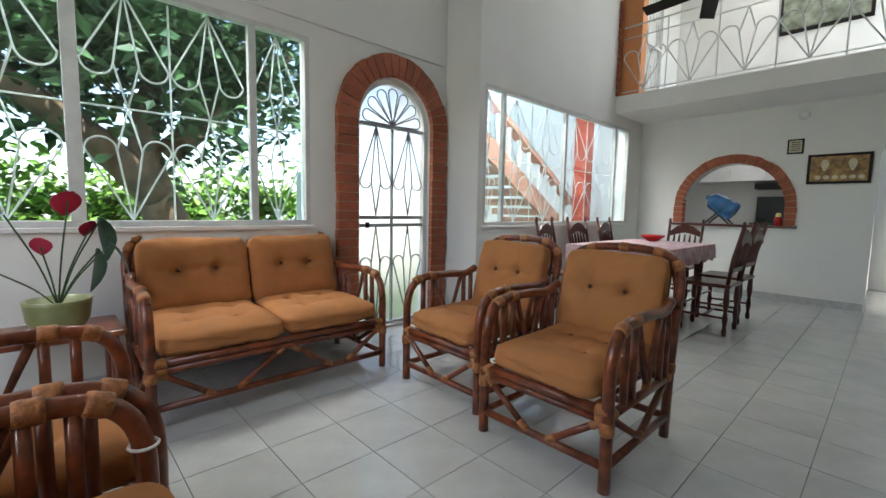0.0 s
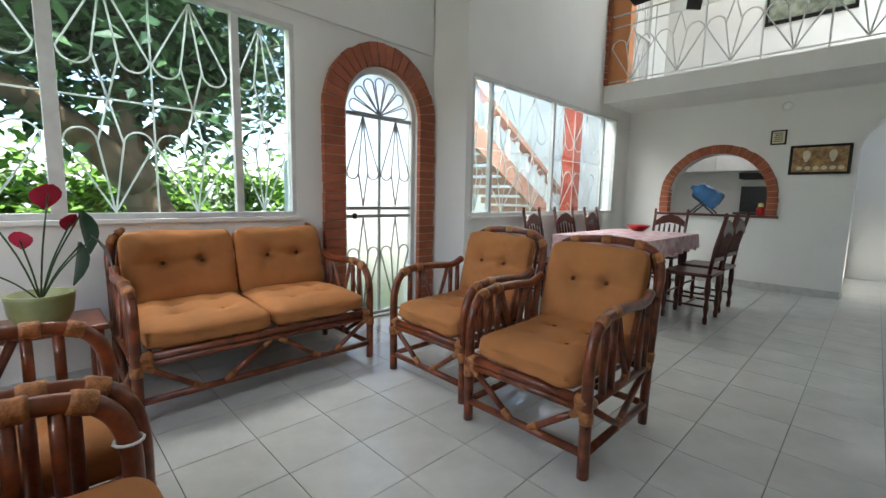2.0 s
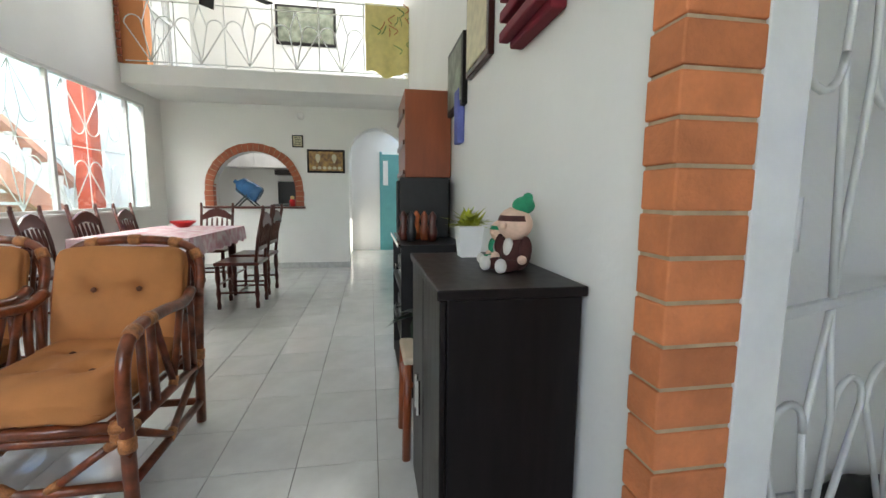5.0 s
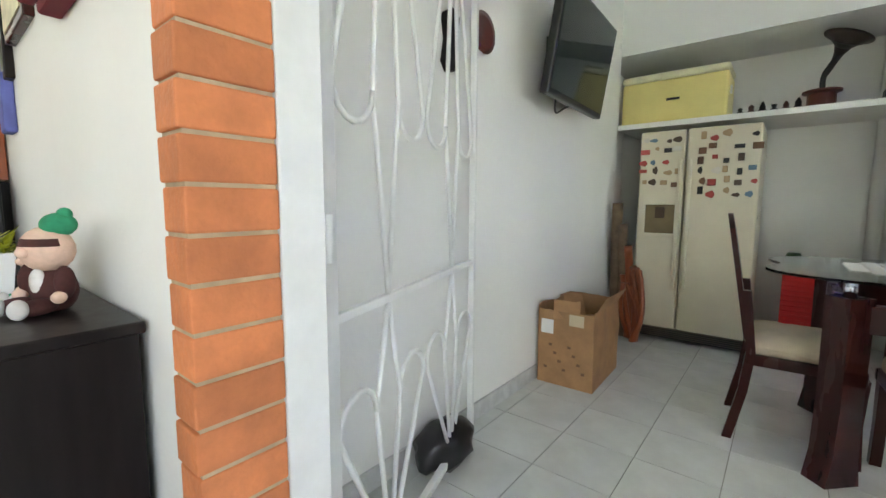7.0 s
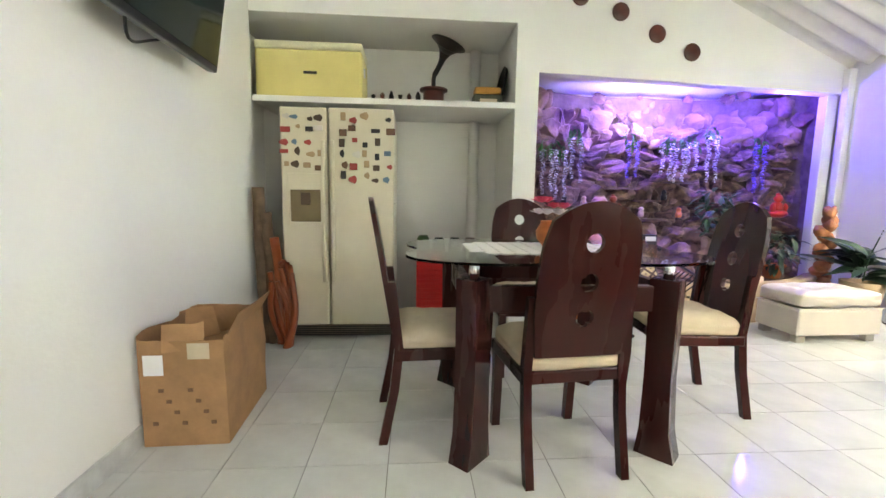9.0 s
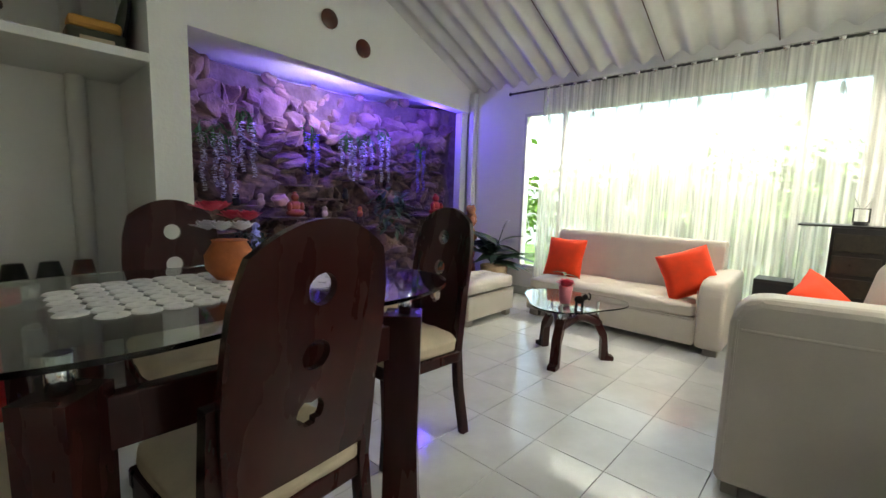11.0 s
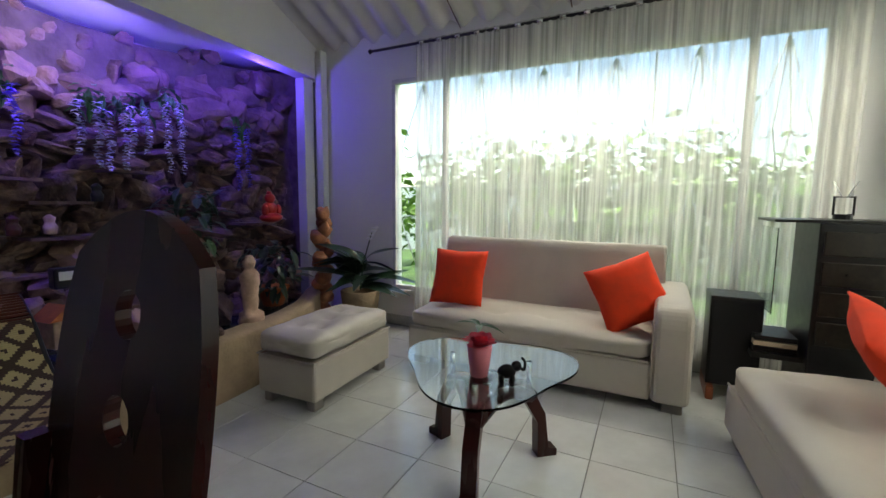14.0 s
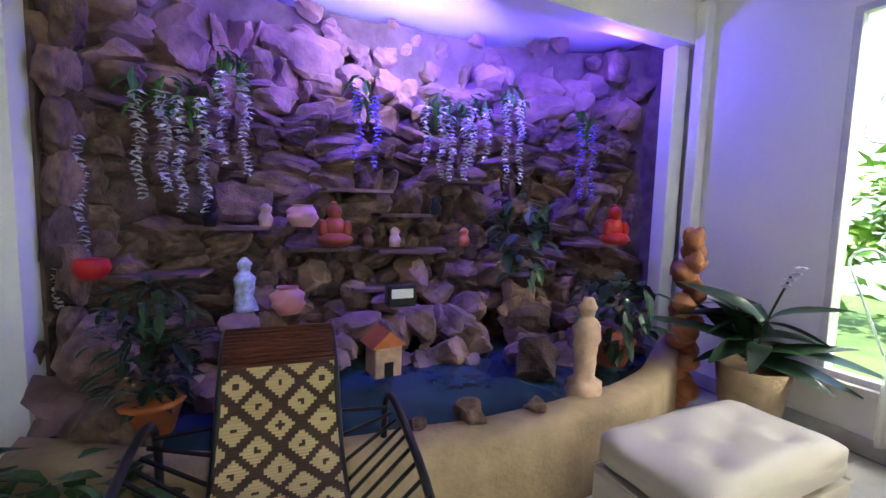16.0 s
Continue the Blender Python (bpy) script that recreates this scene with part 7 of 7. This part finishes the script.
for i, p in enumerate(path[-10:]):
    part("back_cord", tube([(-0.165, p.y, p.z + 0.008), (0.165, p.y, p.z + 0.008)], 0.008, seg=6), REDW, rc_)

# ---- outside ----
def leaf_cloud(name, m, n, ext, ll, material, label, cat="tree", parent=None, seed=1):
    random.seed(seed)
    verts, faces = [], []
    for k in range(n):
        c = Vector([random.gauss(0, 0.5) * e for e in ext])
        c += Vector((noise.noise(c * 1.3), noise.noise(c * 1.3 + Vector((5, 0, 0))), noise.noise(c * 1.3 + Vector((0, 9, 0))))) * 0.5
        R = Euler((random.uniform(-1, 1), random.uniform(-1, 1), random.uniform(0, 6.3))).to_matrix()
        s = ll * random.uniform(0.6, 1.4)
        b = len(verts)
        for q in ((0, 0, 0), (s * 0.22, s * 0.5, 0.03 * s), (0, s, -0.1 * s), (-s * 0.22, s * 0.5, 0.03 * s)):
            verts.append(tuple(c + R @ Vector(q)))
        faces.append((b, b + 1, b + 2, b + 3))
    me = bpy.data.meshes.new("m")
    me.from_pydata(verts, [], faces)
    me.materials.append(material)
    o = new(name, me)
    o.matrix_basis = m
    if parent:
        o.parent = parent
    else:
        tagged(o, label, cat, "", "stuff")
    return o


tree = thing("tree", pose(1.1, 6.2, -0.12), "large garden tree with thick trunk and dense leaves", "tree")
part("trunk", tube(smooth_path([(0, 0, 0), (0.05, 0.1, 0.8), (-0.2, 0, 1.7), (-0.1, 0.1, 2.6), (0.2, 0.2, 4.5)]), [0.33 - 0.012 * k for k in range(25)], seg=14), BARK, tree, smooth=True)
part("limb", tube(smooth_path([(-0.1, 0, 1.3), (-0.7, -0.2, 1.9), (-1.6, -0.3, 2.6), (-2.4, -0.3, 3.6)]), [0.2 - 0.007 * k for k in range(19)], seg=10), BARK, tree, smooth=True)
part("limb", tube(smooth_path([(0.0, 0, 1.8), (0.8, -0.2, 2.6), (1.6, 0, 3.4)]), [0.16 - 0.008 * k for k in range(13)], seg=10), BARK, tree, smooth=True)
leaf_cloud("crown", pose(-0.1, -0.1, 3.1), 9000, (2.2, 1.2, 1.0), 0.2, LEAF, "", parent=tree, seed=4)
t2 = thing("tree", pose(-1.0, 7.6, -0.12), "garden tree with pale leaning trunk", "tree")
part("trunk", tube(smooth_path([(0, 0, 0), (0.1, 0, 1.5), (-0.4, 0, 3.0), (-1.0, 0, 5)]), [0.25 - 0.008 * k for k in range(19)], seg=12), BARK, t2, smooth=True)
leaf_cloud("crown", pose(-0.3, 0, 3.6), 5000, (1.8, 1.0, 1.1), 0.2, LEAF, "", parent=t2, seed=6)
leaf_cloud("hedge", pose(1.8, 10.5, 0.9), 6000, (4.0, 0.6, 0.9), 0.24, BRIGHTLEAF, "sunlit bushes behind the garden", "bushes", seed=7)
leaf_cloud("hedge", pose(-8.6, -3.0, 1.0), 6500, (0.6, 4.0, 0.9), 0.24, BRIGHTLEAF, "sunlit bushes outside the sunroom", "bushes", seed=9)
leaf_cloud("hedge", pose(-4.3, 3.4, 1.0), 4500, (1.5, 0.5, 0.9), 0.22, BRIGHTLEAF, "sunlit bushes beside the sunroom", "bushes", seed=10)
structure("garden_wall", box((-6, 12.5, -0.12), (14, 12.7, 1.4)), WALL, "pale garden wall", "garden wall")
structure("garden_wall_west", box((-11.2, -12, -0.12), (-11, 6, 1.5)), WALL, "pale garden wall", "garden wall")

# outside stairs seen through the dining window
sr = thing("outdoor_stairs", Matrix(), "outdoor brick-coloured stairs with white balusters", "stairs")
for k in range(14):
    x0 = 7.6 - 0.28 * k
    part("step", box((x0 - 0.30, 4.4, 0.62 + 0.17 * k - 0.12), (x0, 5.5, 0.62 + 0.17 * k), 0.006), STEP, sr)
part("string_wall", prism([(7.7, 0.3), (7.7, 0.62), (3.7, 3.0), (3.7, 2.6)], "y", 4.32, 4.39), STEP, sr)
for k in range(13):
    x0 = 7.45 - 0.28 * k
    part("baluster", lathe([(0.05, 0), (0.03, 0.08), (0.06, 0.22), (0.03, 0.4), (0.05, 0.5)], at=(x0, 4.36, 0.72 + 0.17 * k), seg=10), WHITE, sr, smooth=True)
part("handrail", prism([(7.6, 1.12), (7.6, 1.22), (3.8, 3.53), (3.8, 3.43)], "y", 4.28, 4.44), STEP, sr)
structure("outbuilding_wall", box((8.1, 3.6, -0.12), (8.3, 8.0, 3.6)), WALL, "white painted outside wall", "wall")
structure("outbuilding_back", box((3.3, 7.2, -0.12), (8.1, 7.4, 1.7)), WALL, "white outside wall beyond the stairs", "wall")
pl2 = thing("porch_column", pose(7.05, 3.9, -0.12), "red painted porch column", "column")
part("shaft", box((-0.12, -0.12, 0), (0.12, 0.12, 3.6), 0.01), mat("red_paint", (0.5, 0.09, 0.05), 0.6, var=0.1), pl2)

# ---- floor tiles ----
TS = 0.335
bm = box((0.002, 0.002, -0.005), (TS - 0.002, TS - 0.002, 0.0))
bmesh.ops.delete(bm, geom=[f for f in bm.faces if f.normal.z < -0.5], context="FACES")
tile_me = mesh_of(bm, TILE)
cells = []
for i in range(-11, 30):
    for j in range(-4, 12):
        x, y = 0.68 + (i - 3) * TS, 1.17 + (j - 3) * TS
        if -1.7 < x < 9.0 and -1.0 < y < 3.0:
            cells.append((x, y))
for i in range(-16, 12):
    for j in range(-14, 6):
        x, y = -2.97 + (i + 3) * TS, -2.35 + j * TS
        if -4.9 < x < 1.2 and -5.4 < y < -1.28:
            cells.append((x, y))
near = 0
V_, F_ = [], []
for x, y in cells:
    main = (0.0 < x < 3.4 and -0.6 < y < 2.7) or (-3.9 < x < 0.6 and -4.5 < y < -1.9)
    if main and near < 300:
        o = new("floor_tile", tile_me)
        o.parent = floor_slab
        o.location = (x, y, 0)
        near += 1
    else:
        b = len(V_)
        g = 0.002
        V_ += [(x + g, y + g, 0), (x + TS - g, y + g, 0), (x + TS - g, y + TS - g, 0), (x + g, y + TS - g, 0)]
        V_ += [(x + g, y + g, -0.005), (x + TS - g, y + g, -0.005), (x + TS - g, y + TS - g, -0.005), (x + g, y + TS - g, -0.005)]
        F_ += [(b, b + 1, b + 2, b + 3)] + [(b + k, b + 4 + k, b + 4 + (k + 1) % 4, b + (k + 1) % 4) for k in range(4)]
me = bpy.data.meshes.new("m")
me.from_pydata(V_, [], F_)
me.materials.append(TILE)
o = new("floor_tiles", me)
o.parent = floor_slab
o["kind"] = "stuff"
